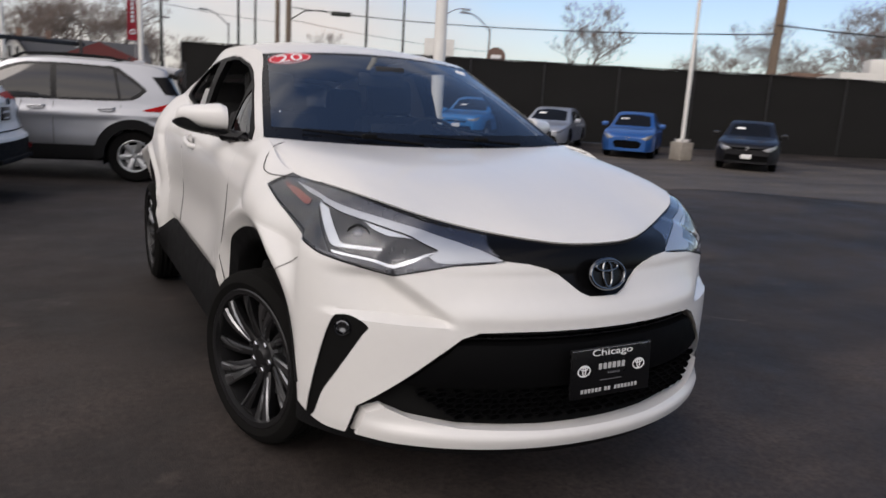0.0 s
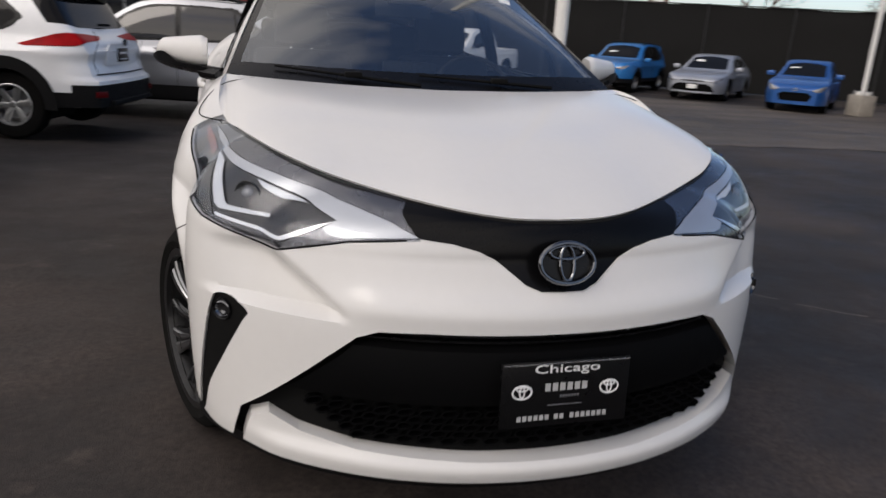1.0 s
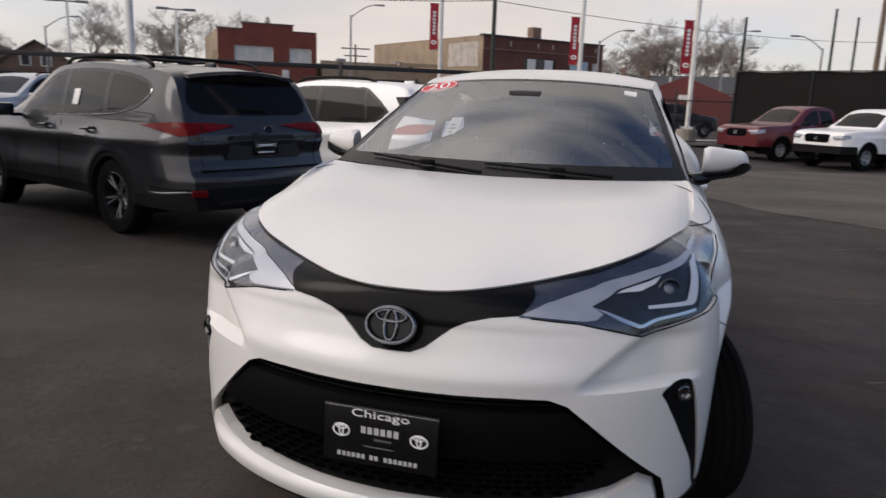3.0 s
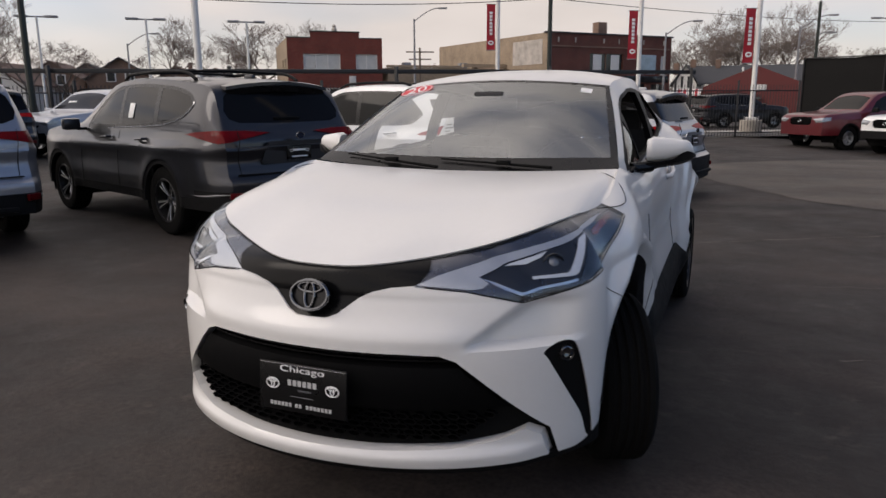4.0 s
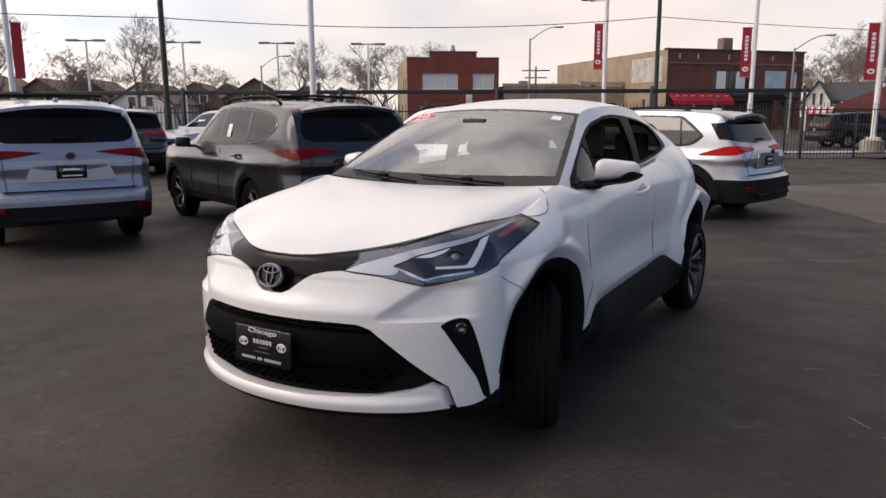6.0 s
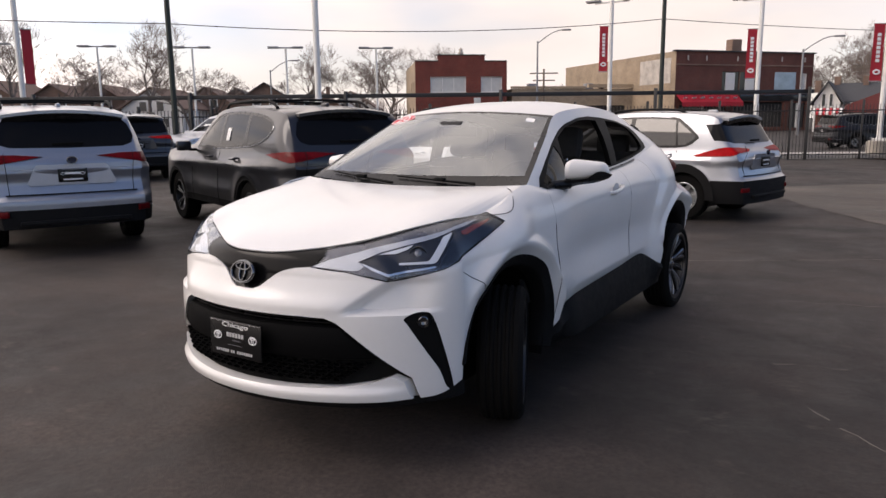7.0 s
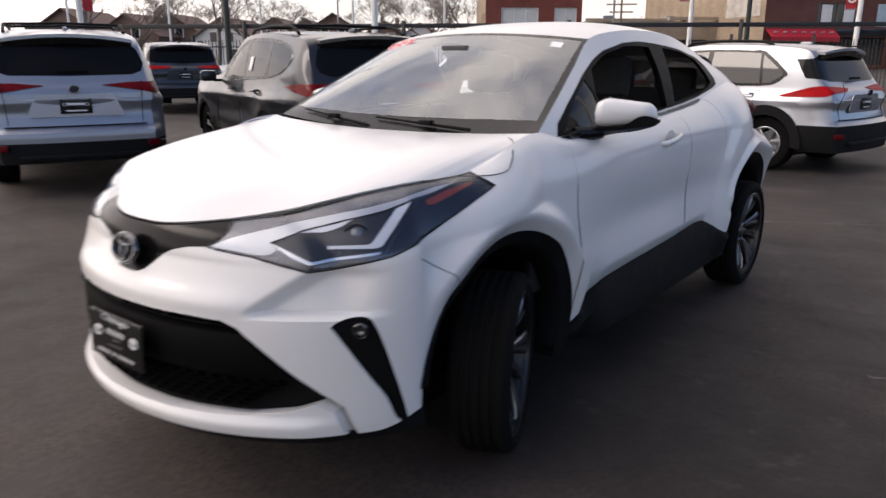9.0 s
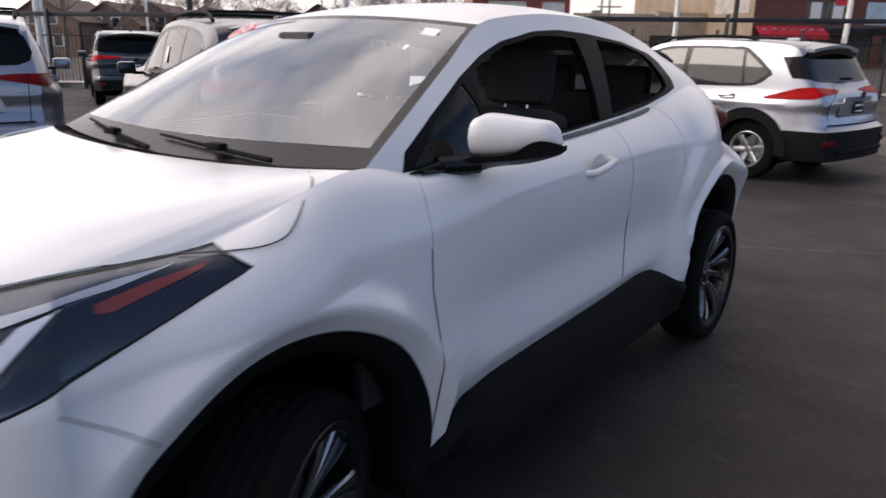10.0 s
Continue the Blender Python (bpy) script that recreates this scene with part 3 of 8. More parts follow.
corner = smooth([(0, 0.715, -0.17, 1.002), (1, 0.765, -0.08, 0.999), (2, 0.784, -0.025, 1.0), (3, 0.788, 0.02, 1.009), (4, 0.775, 0.06, 1.031), (5, 0.745, 0.11, 1.062), (6, 0.700, 0.175, 1.083), (7, 0.625, 0.232, 1.093)])
on_body("wing_gap", tube([corner(7 * i / 28) for i in range(29)], 0.0015, 6), M_seam, car)

# windscreen
pillar_a, pillar_b = Vector((0.712, 0.33, 1.098)), Vector((0.548, 1.01, 1.440))
rows, frit = [], []
for j in range(29):
    v = j / 28
    row = []
    for i in range(25):
        u = i / 24
        bx, by, bz = 0.712 * u, 0.250 + 0.08 * u**2.2, 1.075 + 0.023 * u**2
        tx, ty, tz = 0.548 * u, 0.915 + 0.095 * u**2, 1.462 - 0.022 * u**2
        p = Vector((bx, by, bz)).lerp(Vector((tx, ty, tz)), v)
        out = 0.030 * math.sin(math.pi * v) * (1 - u**4) + 0.010 * (1 - u * u) * v
        row.append(p + Vector((0, -0.46, 0.89)) * out)
    rows.append(row)
pane, border = bmesh.new(), bmesh.new()
for j in range(28):
    for i in range(24):
        q = [rows[j][i], rows[j][i + 1], rows[j + 1][i + 1], rows[j + 1][i]]
        edge = i >= 23 or j < 3 or j >= 27
        bm_ = border if edge else pane
        bm_.faces.new([bm_.verts.new(p) for p in q])
bmesh.ops.remove_doubles(pane, verts=pane.verts, dist=1e-5)
ws = part("windscreen", both(pane), M_wind, car, "clear windscreen mirroring the cloudy sky")
ws.visible_shadow = False
part("border", both(border), M_gloss, ws)
WS = rows

# roof and window frames
rail = smooth([(0.33, 0.712, 1.098), (0.55, 0.662, 1.212), (0.78, 0.606, 1.328), (1.01, 0.548, 1.440), (1.2, 0.556, 1.474), (1.5, 0.556, 1.488), (1.9, 0.548, 1.474), (2.3, 0.520, 1.418), (2.6, 0.485, 1.368), (2.85, 0.45, 1.325)])
crown = smooth([(0.915, 1.462), (1.15, 1.512), (1.5, 1.540), (1.9, 1.532), (2.3, 1.488), (2.6, 1.430), (2.85, 1.372)])
rows = []
for j in range(37):
    t = j / 36
    yc, ye = 0.915 + (2.85 - 0.915) * t, 1.01 + (2.85 - 1.01) * t
    xr, zr = rail(ye)
    zc = crown(yc)
    row = []
    for i in range(17):
        u = i / 16
        row.append((xr * u, yc + (ye - yc) * u**2, zc + (zr - zc) * u**2.6))
    rows.append(row)
roof = grid(rows)
part("roof", both(roof), M_white, car, "white roof panel", angle=40)
rows = []
for j in range(64):
    y = 0.335 + (2.85 - 0.335) * j / 63
    xr, zr = rail(y)
    xb, _, zb = edge_side(y)
    row = []
    for i in range(15):
        u = i / 14
        row.append((xb + (xr - xb) * u + 0.018 * math.sin(math.pi * u) * ease(0.35, 0.8, y), y, zb + (zr - zb) * u))
    rows.append(row)
frame_side = grid(rows)
DLO = [(0.44, 1.075), (0.47, 1.120), (0.62, 1.202), (0.80, 1.292), (0.95, 1.352), (1.08, 1.393), (1.27, 1.427), (1.45, 1.436), (1.65, 1.428), (2.0, 1.402), (2.30, 1.358), (2.38, 1.322), (2.44, 1.240), (2.43, 1.208), (2.32, 1.186),
       (2.06, 1.150), (1.80, 1.128), (1.40, 1.106), (0.9, 1.083), (0.55, 1.076)]
dlo = cut_out(frame_side, DLO, (0, 1, 0), up, wall=(-0.025, 0, 0))
OPEN = [(0.86, 1.105), (0.84, 1.22), (0.90, 1.315), (1.08, 1.377), (1.27, 1.411), (1.42, 1.415), (1.555, 1.409), (1.575, 1.30), (1.585, 1.122), (1.2, 1.104)]
REAR = [(1.70, 1.135), (1.715, 1.30), (1.73, 1.408), (2.0, 1.390), (2.22, 1.352), (2.27, 1.325), (2.335, 1.250), (2.335, 1.218), (2.28, 1.196), (2.12, 1.168), (1.9, 1.150)]
hole = cut_out(dlo, OPEN, (0, 1, 0), up, wall=(-0.02, 0, 0))
rear_pane = cut_out(dlo, REAR, (0, 1, 0), up, wall=(-0.01, 0, 0))
SAIL = [(0.49, 1.085), (0.64, 1.195), (0.80, 1.275), (0.825, 1.22), (0.835, 1.095)]
sail = cut_out(dlo, SAIL, (0, 1, 0), up)
part("cabin_side", both(frame_side), M_white, car, "white window pillars", angle=40)
on_body("window_surround", thick(dlo, (-0.012, 0, 0)), M_pillar, car)
on_body("quarter_glass", moved(sail, (-0.004, 0, 0)), M_tint, car)
hole.free()
rear_pane.free()
sail.free()
belt = [(edge_side(y)[0] + 0.006, y, edge_side(y)[2] + 0.004) for y in np.linspace(0.50, 2.05, 26)]
on_body("belt_moulding", tube(belt, 0.007, 6), M_gloss, car)

# rear end, out of sight from the front but closing the shell
rows = []
for j in range(9):
    t = j / 8
    rows.append([(x * (0.45 + 0.11 * t), 2.85 + 0.56 * t, 1.372 - 0.30 * t - 0.047 * abs(x) * (1 - t)) for x in np.linspace(-1, 1, 13)])
part("rear_window", grid(rows), M_tint, car)
spoil = [[(x * 0.47, 2.70 + k * 0.20, 1.405 - k * 0.035 - 0.05 * x * x + (0.014 if k < 1 else 0)) for x in np.linspace(-1, 1, 13)] for k in (0, 0.5, 1.0)]
part("roof_spoiler", thick(grid(spoil), (0, 0, -0.03)), M_gloss, car)
tail = []
for k in range(11):
    t = k / 10
    hgt = 0.020 + 0.038 * math.sin(math.pi * (0.15 + 0.62 * t))
    xc, zc = 0.655 - 0.030 * t * t + 0.020 * t, 1.078 - 0.058 * t
    tail.append([(xc + 0.058 * math.copysign(abs(math.cos(a))**0.7, math.cos(a)) - 0.25 * (math.sin(a) < 0) * 0.1 * abs(math.sin(a)), 2.80 + 0.36 * t, zc + hgt * math.copysign(abs(math.sin(a))**0.8, math.sin(a))) for a in [2 * math.pi * q / 14 for q in range(14)]])
tail = grid(tail, closed=True)
tail.faces.new(tail.verts[-14:])
on_body("tail_lamp", tail, M_redlens, car, "red wrap-round tail lamp", outward=True)

# black lower cladding
def ring(c, r0, r1, push=0.0, a0=-0.06):
    rws = []
    for i in range(49):
        a = math.pi * (a0 + (1.06 - a0) * i / 48)
        row = []
        for j in range(6):
            r = r0 + (r1 - r0) * j / 5
            y, z = c - r * math.cos(a), 0.335 + r * math.sin(a)
            if c == 0.0 and y > 0:
                y = r * ARCH_BEHIND / ARCH * abs(math.cos(a))**(2 / 2.12)
                z = 0.335 + r * math.copysign(abs(math.sin(a))**(2 / 2.12), math.sin(a))
            if z < 0.22:
                z = 0.22
            x = side_x(max(y, -0.449), max(z, 0.3)) if y > -0.45 else front_w(max(z, 0.3)) - 0.25 * (-0.45 - y)
            row.append((x + push + (0.004 if j > 0 else -0.012), y, z))
        rws.append(row)
    return thick(grid(rws), (-0.05, 0, 0))


on_body("front_arch_trim", ring(0.0, 0.405, ARCH + 0.004, 0.002, 0.05), M_clad, car)
on_body("rear_arch_trim", ring(2.64, 0.405, ARCH + 0.004, 0.002), M_clad, car)
rows = []
for j in range(49):
    y = 0.425 + (2.20 - 0.425) * j / 48
    zt = rocker_z(y) + 0.004
    k = ease(0.40, 0.72, y)
    xo = side_x(y, zt) * (1 - k) + 0.866 * k
    rows.append([(side_x(y, zt) + 0.004, y, zt), (side_x(y, zt) + 0.012 * k, y, zt - 0.03), (xo - 0.004, y, zt - 0.12 * ease(0.3, 0.9, y) - 0.03), (xo - 0.012 - 0.05 * (1 - k), y, 0.27 - 0.02 * k), (0.74 + 0.06 * k, y, 0.225), (0.55, y, 0.22)])
on_body("rocker_cladding", grid(rows), M_clad, car, "textured black rocker cladding")
liner = []
for i in range(31):
    a = math.pi * (0.04 + 1.06 * i / 30)
    liner.append([(x, -0.412 * math.cos(a), 0.335 + 0.412 * math.sin(a)) for x in (0.22, 0.62, 0.775)])
on_body("front_wheel_liner", grid(liner), M_matt, car)
on_body("rear_wheel_liner", moved(grid(liner), (0, 2.64, 0)), M_matt, car)
chin = []
for i in range(33):
    s = 4 * i / 32
    p = skin_column(s=s)[0]
    q = Vector((p[0], p[1], 0))
    q = q * (1 - 0.05 * (1 - s / 8))
    chin.append([(p[0], p[1] + 0.012, p[2] + 0.01), (p[0] * 0.995, p[1] + 0.03, 0.272), (q.x * 0.98, q.y + 0.04, 0.248), (q.x * 0.9, q.y + 0.16, 0.225)])
part("chin_spoiler", both(grid(chin)), M_clad, car, "black plastic chin below the bumper")
part("underbody", box(1.30, 3.2, 0.10, (0, 1.25, 0.26), 0.03), M_matt, car)

# headlamps: bucket, bright strips, projector and clear cover
lamp_in = Vector((-0.6, 0.8, 0))
bucket = moved(lamp, lamp_in * 0.014)
l_gray = mat("lamp_housing_grey", (0.13, 0.13, 0.14), 0.26, 0.9, 0.1, 20)
M_ball = mat("projector_lens", (0.16, 0.165, 0.18), 0.08, 0.2, 0.1, 10, coat=0.6)
M_guide = mat("light_guide", (0.55, 0.57, 0.60), 0.3, 0.1, 0.05, 12)
M_strip = mat("bright_lamp_strip", (0.44, 0.45, 0.47), 0.32, 0.55, 0.08, 14)
l_dark = mat("lamp_housing_dark", (0.034, 0.035, 0.039), 0.3, 0.6, 0.12, 30, coat=0.1)
l_black = mat("lamp_tail_dark", (0.006, 0.007, 0.010), 0.2, 0.1, 0.1, 20, coat=0.3)
STRIP = [(-0.238, 0.842), (-0.16, 0.836), (-0.08, 0.829), (-0.05, 0.832), (-0.028, 0.845), (-0.053, 0.8622), (0.026, 0.890), (0.15, 0.921), (0.264, 0.943), (0.342, 0.963), (0.40, 0.972), (0.47, 0.992), (0.40, 0.984), (0.287, 0.963), (0.13, 0.936), (0.0, 0.908), (-0.10, 0.885), (-0.17, 0.868)]
EYE = [(-0.052, 0.861), (0.060, 0.804), (0.27, 0.832), (0.345, 0.950), (0.342, 0.961), (0.264, 0.941), (0.15, 0.919), (0.026, 0.888)]
TICK = [(0.112, 0.847), (0.252, 0.850), (0.268, 0.858), (0.340, 0.958), (0.298, 0.945), (0.238, 0.866), (0.228, 0.860), (0.112, 0.855)]
BASE = [(-0.050, 0.860), (-0.03, 0.844), (0.064, 0.808), (0.258, 0.833), (0.262, 0.841), (0.068, 0.817), (-0.015, 0.850)]
TAIL = [(0.275, 0.832), (0.36, 0.851), (0.436, 0.889), (0.535, 0.941), (0.60, 0.972), (0.53, 0.995), (0.47, 0.988), (0.40, 0.970), (0.347, 0.958)]
AMBER = [(0.380, 0.955), (0.44, 0.973), (0.522, 0.988), (0.515, 0.979), (0.45, 0.956), (0.405, 0.940), (0.385, 0.942)]
strip = cut_out(bucket, STRIP, lamp_ex, up)
eye_bm = cut_out(bucket, EYE, lamp_ex, up)
tail_bm = cut_out(bucket, TAIL, lamp_ex, up)
tick = cut_out(eye_bm.copy(), TICK, lamp_ex, up)
base_l = cut_out(eye_bm.copy(), BASE, lamp_ex, up)
amber = cut_out(tail_bm.copy(), AMBER, lamp_ex, up)
wedge = cut_out(eye_bm.copy(), [(0.03, 0.886), (0.10, 0.903), (0.175, 0.922), (0.15, 0.905), (0.10, 0.888)], lamp_ex, up)
lamp_bvh = BVHTree.FromBMesh(lamp)
rim_pts = []
for (u0, z0), (u1, z1) in zip(LAMP[:9], LAMP[1:10]):
    for k in range(5):
        u, z = u0 + (u1 - u0) * k / 5, z0 + (z1 - z0) * k / 5 + 0.003
        hit = lamp_bvh.ray_cast(Vector(lamp_ex) * u + Vector(up) * z - lamp_in * 3.0, lamp_in)
        if hit[0]:
            rim_pts.append(hit[0])
lens_r, lens_l = on_body("headlamp", lamp, M_lens, car, "clear swept-back headlamp with bright inner strips")
on_body("headlamp_gap", tube(rim_pts, 0.0022, 6), M_seam, car)
for flip, lens in ((True, lens_r), (False, lens_l)):
    lens.visible_shadow = False
    f = (lambda b: mirrored(b)) if flip else (lambda b: b.copy())
    part("housing", f(bucket), l_gray, lens)
    part("reflector_strip", f(moved(strip, lamp_in * -0.004)), M_strip, lens)
    part("inner_housing", f(moved(eye_bm, lamp_in * 0.004)), l_dark, lens)
    part("outer_housing", f(moved(tail_bm, lamp_in * 0.0)), l_black, lens)
    part("light_guide", f(moved(tick, lamp_in * -0.004)), M_guide, lens)
    part("lower_strip", f(moved(base_l, lamp_in * -0.004)), M_silver, lens)
    part("reflector_wedge", f(moved(wedge, lamp_in * -0.002)), M_guide, lens)
    part("amber_marker", f(moved(amber, lamp_in * -0.004)), M_orange, lens)
    proj = bmesh.new()
    bmesh.ops.create_uvsphere(proj, u_segments=20, v_segments=12, radius=0.024)
    sx = -1 if flip else 1
    part("projector", proj, M_ball, lens, at=Matrix.Translation((sx * 0.654, -0.554, 0.882)))
    ringb = lathe([(0.0, 0.027), (-0.012, 0.036), (-0.006, 0.038), (0.004, 0.029)], 24, "y")
    part("projector_ring", ringb, M_rimdark, lens, at=pose(sx * 0.657, -0.559, 0.882, 0, 0, 37 * sx) @ Matrix.Scale(0.95, 4))
    for k in range(3):
        dot = bmesh.new()
        bmesh.ops.create_uvsphere(dot, u_segments=10, v_segments=6, radius=0.007)
        part("led", dot, M_chrome, lens, at=Matrix.Translation((sx * (0.552 + 0.026 * k), -0.645 + 0.026 * k, 0.868 + 0.004 * k)))
for b in (bucket, strip, eye_bm, tail_bm, tick, base_l, amber):
    b.free()

M_badge = mat("dark_chrome", (0.15, 0.155, 0.165), 0.07, 1.0, 0.05, 20)
# black band with the oval badge
part("upper_band", both(moved(band, (0, 0.006, 0))), M_band, car, "gloss black band between the headlamps")


def oval(rx, rz, w, depth, n=40, tilt=0.0):
    rws = []
    for i in range(n):
        a = 2 * math.pi * i / n
        c, s = math.cos(a), math.sin(a)
        row = []
        for k in range(10):
            b = 2 * math.pi * k / 10
            row.append((c * (rx + w * math.cos(b)), depth * math.sin(b), s * (rz + w * math.cos(b))))
        rws.append(row)
    rws.append(rws[0])
    return grid(rws, closed=True)


badge = oval(0.0635, 0.0435, 0.0062, 0.009)
badge_ob = part("badge", badge, M_badge, car, "chrome oval badge", at=pose(0, -0.898, 0.806, -16, 0, 0))
part("badge_ring", moved(oval(0.040, 0.0145, 0.0050, 0.006), (0, 0, 0.023)), M_badge, badge_ob)
part("badge_ring", moved(oval(0.0165, 0.038, 0.0050, 0.006), (0, 0, 0.0)), M_badge, badge_ob)
plate_back = lathe([(0.0, 0.0), (0.0, 0.055), (0.006, 0.06)], 36, "y")
for v in plate_back.verts:
    v.co.x *= 1.08
    v.co.z *= 0.74
part("badge_plate", moved(plate_back, (0, 0.004, 0)), M_gloss, badge_ob)

# grille: insert, smooth bar and hexagon mesh
tree = BVHTree.FromBMesh(mouth)


def mouth_y(x, z):
    hit = tree.ray_cast(Vector((abs(x), -2, z)), Vector((0, 1, 0)))
    return hit[0].y if hit[0] else None


insert = both(moved(mouth, (0, 0.052, 0)))
part("grille_insert", insert, M_matt, car)
rows = []
for i in range(41):
    x = (-0.5 + i / 40) * 0.88
    row = []
    for z, d in ((0.615, 0.045), (0.606, 0.020), (0.585, 0.008), (0.50, 0.006), (0.478, 0.016), (0.468, 0.045)):
        xx = x * (1.0 + 0.36 * (0.615 - z) / 0.147)
        yv = -0.935 + 0.485 * (1 - max(1 - (abs(xx) / 0.81)**2.06, 0)**(1 / 1.56))
        row.append((xx, yv + d, z))
    rows.append(row)
part("grille_bar", grid(rows), M_mesh, car, "smooth dark centre bar of the grille")
rows = []
for zc in (0.640, 0.627):
    rws = []
    for i in range(41):
        x = -0.42 + 0.84 * i / 40
        yv = -0.93 + 0.485 * (1 - max(1 - (abs(x) / 0.81)**2.06, 0)**(1 / 1.56))
        rws.append([(x, yv + 0.045, zc + 0.002), (x, yv + 0.022, zc + 0.002), (x, yv + 0.022, zc - 0.003), (x, yv + 0.045, zc - 0.003)])
    part("grille_slat", grid(rws), M_gloss, car)
hexes = bmesh.new()
hw, hh = 0.024, 0.0105
for r in range(5):
    for c in range(-27, 28):
        cx, cz = (c + 0.5 * (r % 2)) * 2 * hw, 0.455 - r * 1.55 * hh
        if abs(cx) > 0.57 - 0.03 * r:
            continue
        yv = mouth_y(min(abs(cx), 0.62), cz)
        if yv is None:
            continue
        ring_o, ring_i, ring_b = [], [], []
        for k, (px, pz) in enumerate(((-1, 0), (-0.6, 1), (0.6, 1), (1, 0), (0.6, -1), (-0.6, -1))):
            dx = px * hw
            ring_o.append(hexes.verts.new((cx + dx * 1.0, yv + 0.020, cz + pz * hh)))
            ring_i.append(hexes.verts.new((cx + dx * 0.80, yv + 0.020, cz + pz * hh * 0.62)))
            ring_b.append(hexes.verts.new((cx + dx * 0.78, yv + 0.045, cz + pz * hh * 0.58)))
        for k in range(6):
            m_ = (k + 1) % 6
            hexes.faces.new((ring_o[k], ring_o[m_], ring_i[m_], ring_i[k]))
            hexes.faces.new((ring_i[k], ring_i[m_], ring_b[m_], ring_b[k]))
tagged(part("grille_mesh", hexes, M_mesh, car, "black hexagon mesh", weld=0), kind="stuff")

# dealer plate
M_bar = mat("plate_lettering", (0.40, 0.40, 0.40), 0.6, 0, 0.1, 30)
plate = part("dealer_plate", box(0.305, 0.008, 0.152, (0, 0, 0), 0.004), M_gloss, car, "black dealer plate with white lettering", at=pose(0.0, -0.958, 0.527, -4, 0, 0))
part("plate_edge", box(0.30, 0.002, 0.0025, (0, -0.0045, 0.071), 0), M_silver, plate)


def text(name, body_text, size, parent, at, material):
    cu = bpy.data.curves.new(name, "FONT")
    cu.body = body_text
    cu.size = size
    cu.align_x = "CENTER"
    cu.align_y = "CENTER"
    cu.extrude = 0.0006
    cu.resolution_u = 3
    cu.materials.append(material)
    ob = new(name, cu)
    ob.parent = parent
    ob.matrix_local = at
    return ob


text("plate_text", "Chicago", 0.028, plate, pose(0.0, -0.0052, 0.058, 90, 0, 0) @ Matrix.Diagonal((1.72, 1, 1, 1)), M_letter)
def word_bars(parent, x0, z0, n, w, h, gap, material):
    """A word that cannot be read, as a row of plain bars."""
    for k in range(n):
        part("plate_bar", box(w, 0.0010, h, (x0 + k * (w + gap), -0.0046, z0), 0.0003), material, parent)


word_bars(plate, -0.044, 0.016, 6, 0.0125, 0.018, 0.0050, M_bar)
word_bars(plate, -0.012, -0.006, 7, 0.0042, 0.006, 0.0026, M_ink)
part("plate_rule", box(0.082, 0.0012, 0.002, (-0.002, -0.0046, -0.026), 0.0004), M_ink, plate)
word_bars(plate, -0.108, -0.054, 6, 0.0092, 0.012, 0.0040, M_bar)
word_bars(plate, -0.020, -0.054, 2, 0.0092, 0.012, 0.0040, M_bar)
word_bars(plate, 0.018, -0.054, 7, 0.0092, 0.012, 0.0040, M_bar)
for sx in (-0.104, 0.104):
    o = part("plate_oval", oval(0.022, 0.0155, 0.0022, 0.001, 28), M_letter, plate, at=Matrix.Translation((sx, -0.0046, 0.008)))
    part("plate_oval", moved(oval(0.013, 0.005, 0.002, 0.001, 20), (0, 0, 0.008)), M_letter, o)
    part("plate_oval", moved(oval(0.0055, 0.0125, 0.002, 0.001, 20), (0, 0, 0)), M_letter, o)

# fog lamps in their pockets
fr, fl = on_body("fog_pocket", moved(fog, (-0.005, 0.0068, 0)), M_matt, car, "black fog lamp pocket")
fog_at = BVHTree.FromBMesh(fog).find_nearest(Vector((0.692, -0.598, 0.626)))[0] + Vector((-0.0065, 0.0087, 0))
for sx, par in ((-1, fr), (1, fl)):
    cup = lathe([(-0.004, 0.0), (-0.010, 0.012), (-0.012, 0.022), (-0.020, 0.027), (-0.018, 0.032), (0.012, 0.034)], 24, "y")
    lampf = part("fog_lamp", cup, M_badge, par, "small round fog lamp", at=pose(sx * fog_at.x, fog_at.y, fog_at.z, 0, 0, 34 * sx) @ Matrix.Scale(0.66, 4))
    part("bezel", lathe([(-0.016, 0.031), (-0.022, 0.036), (0.01, 0.044)], 24, "y"), M_gloss, lampf)

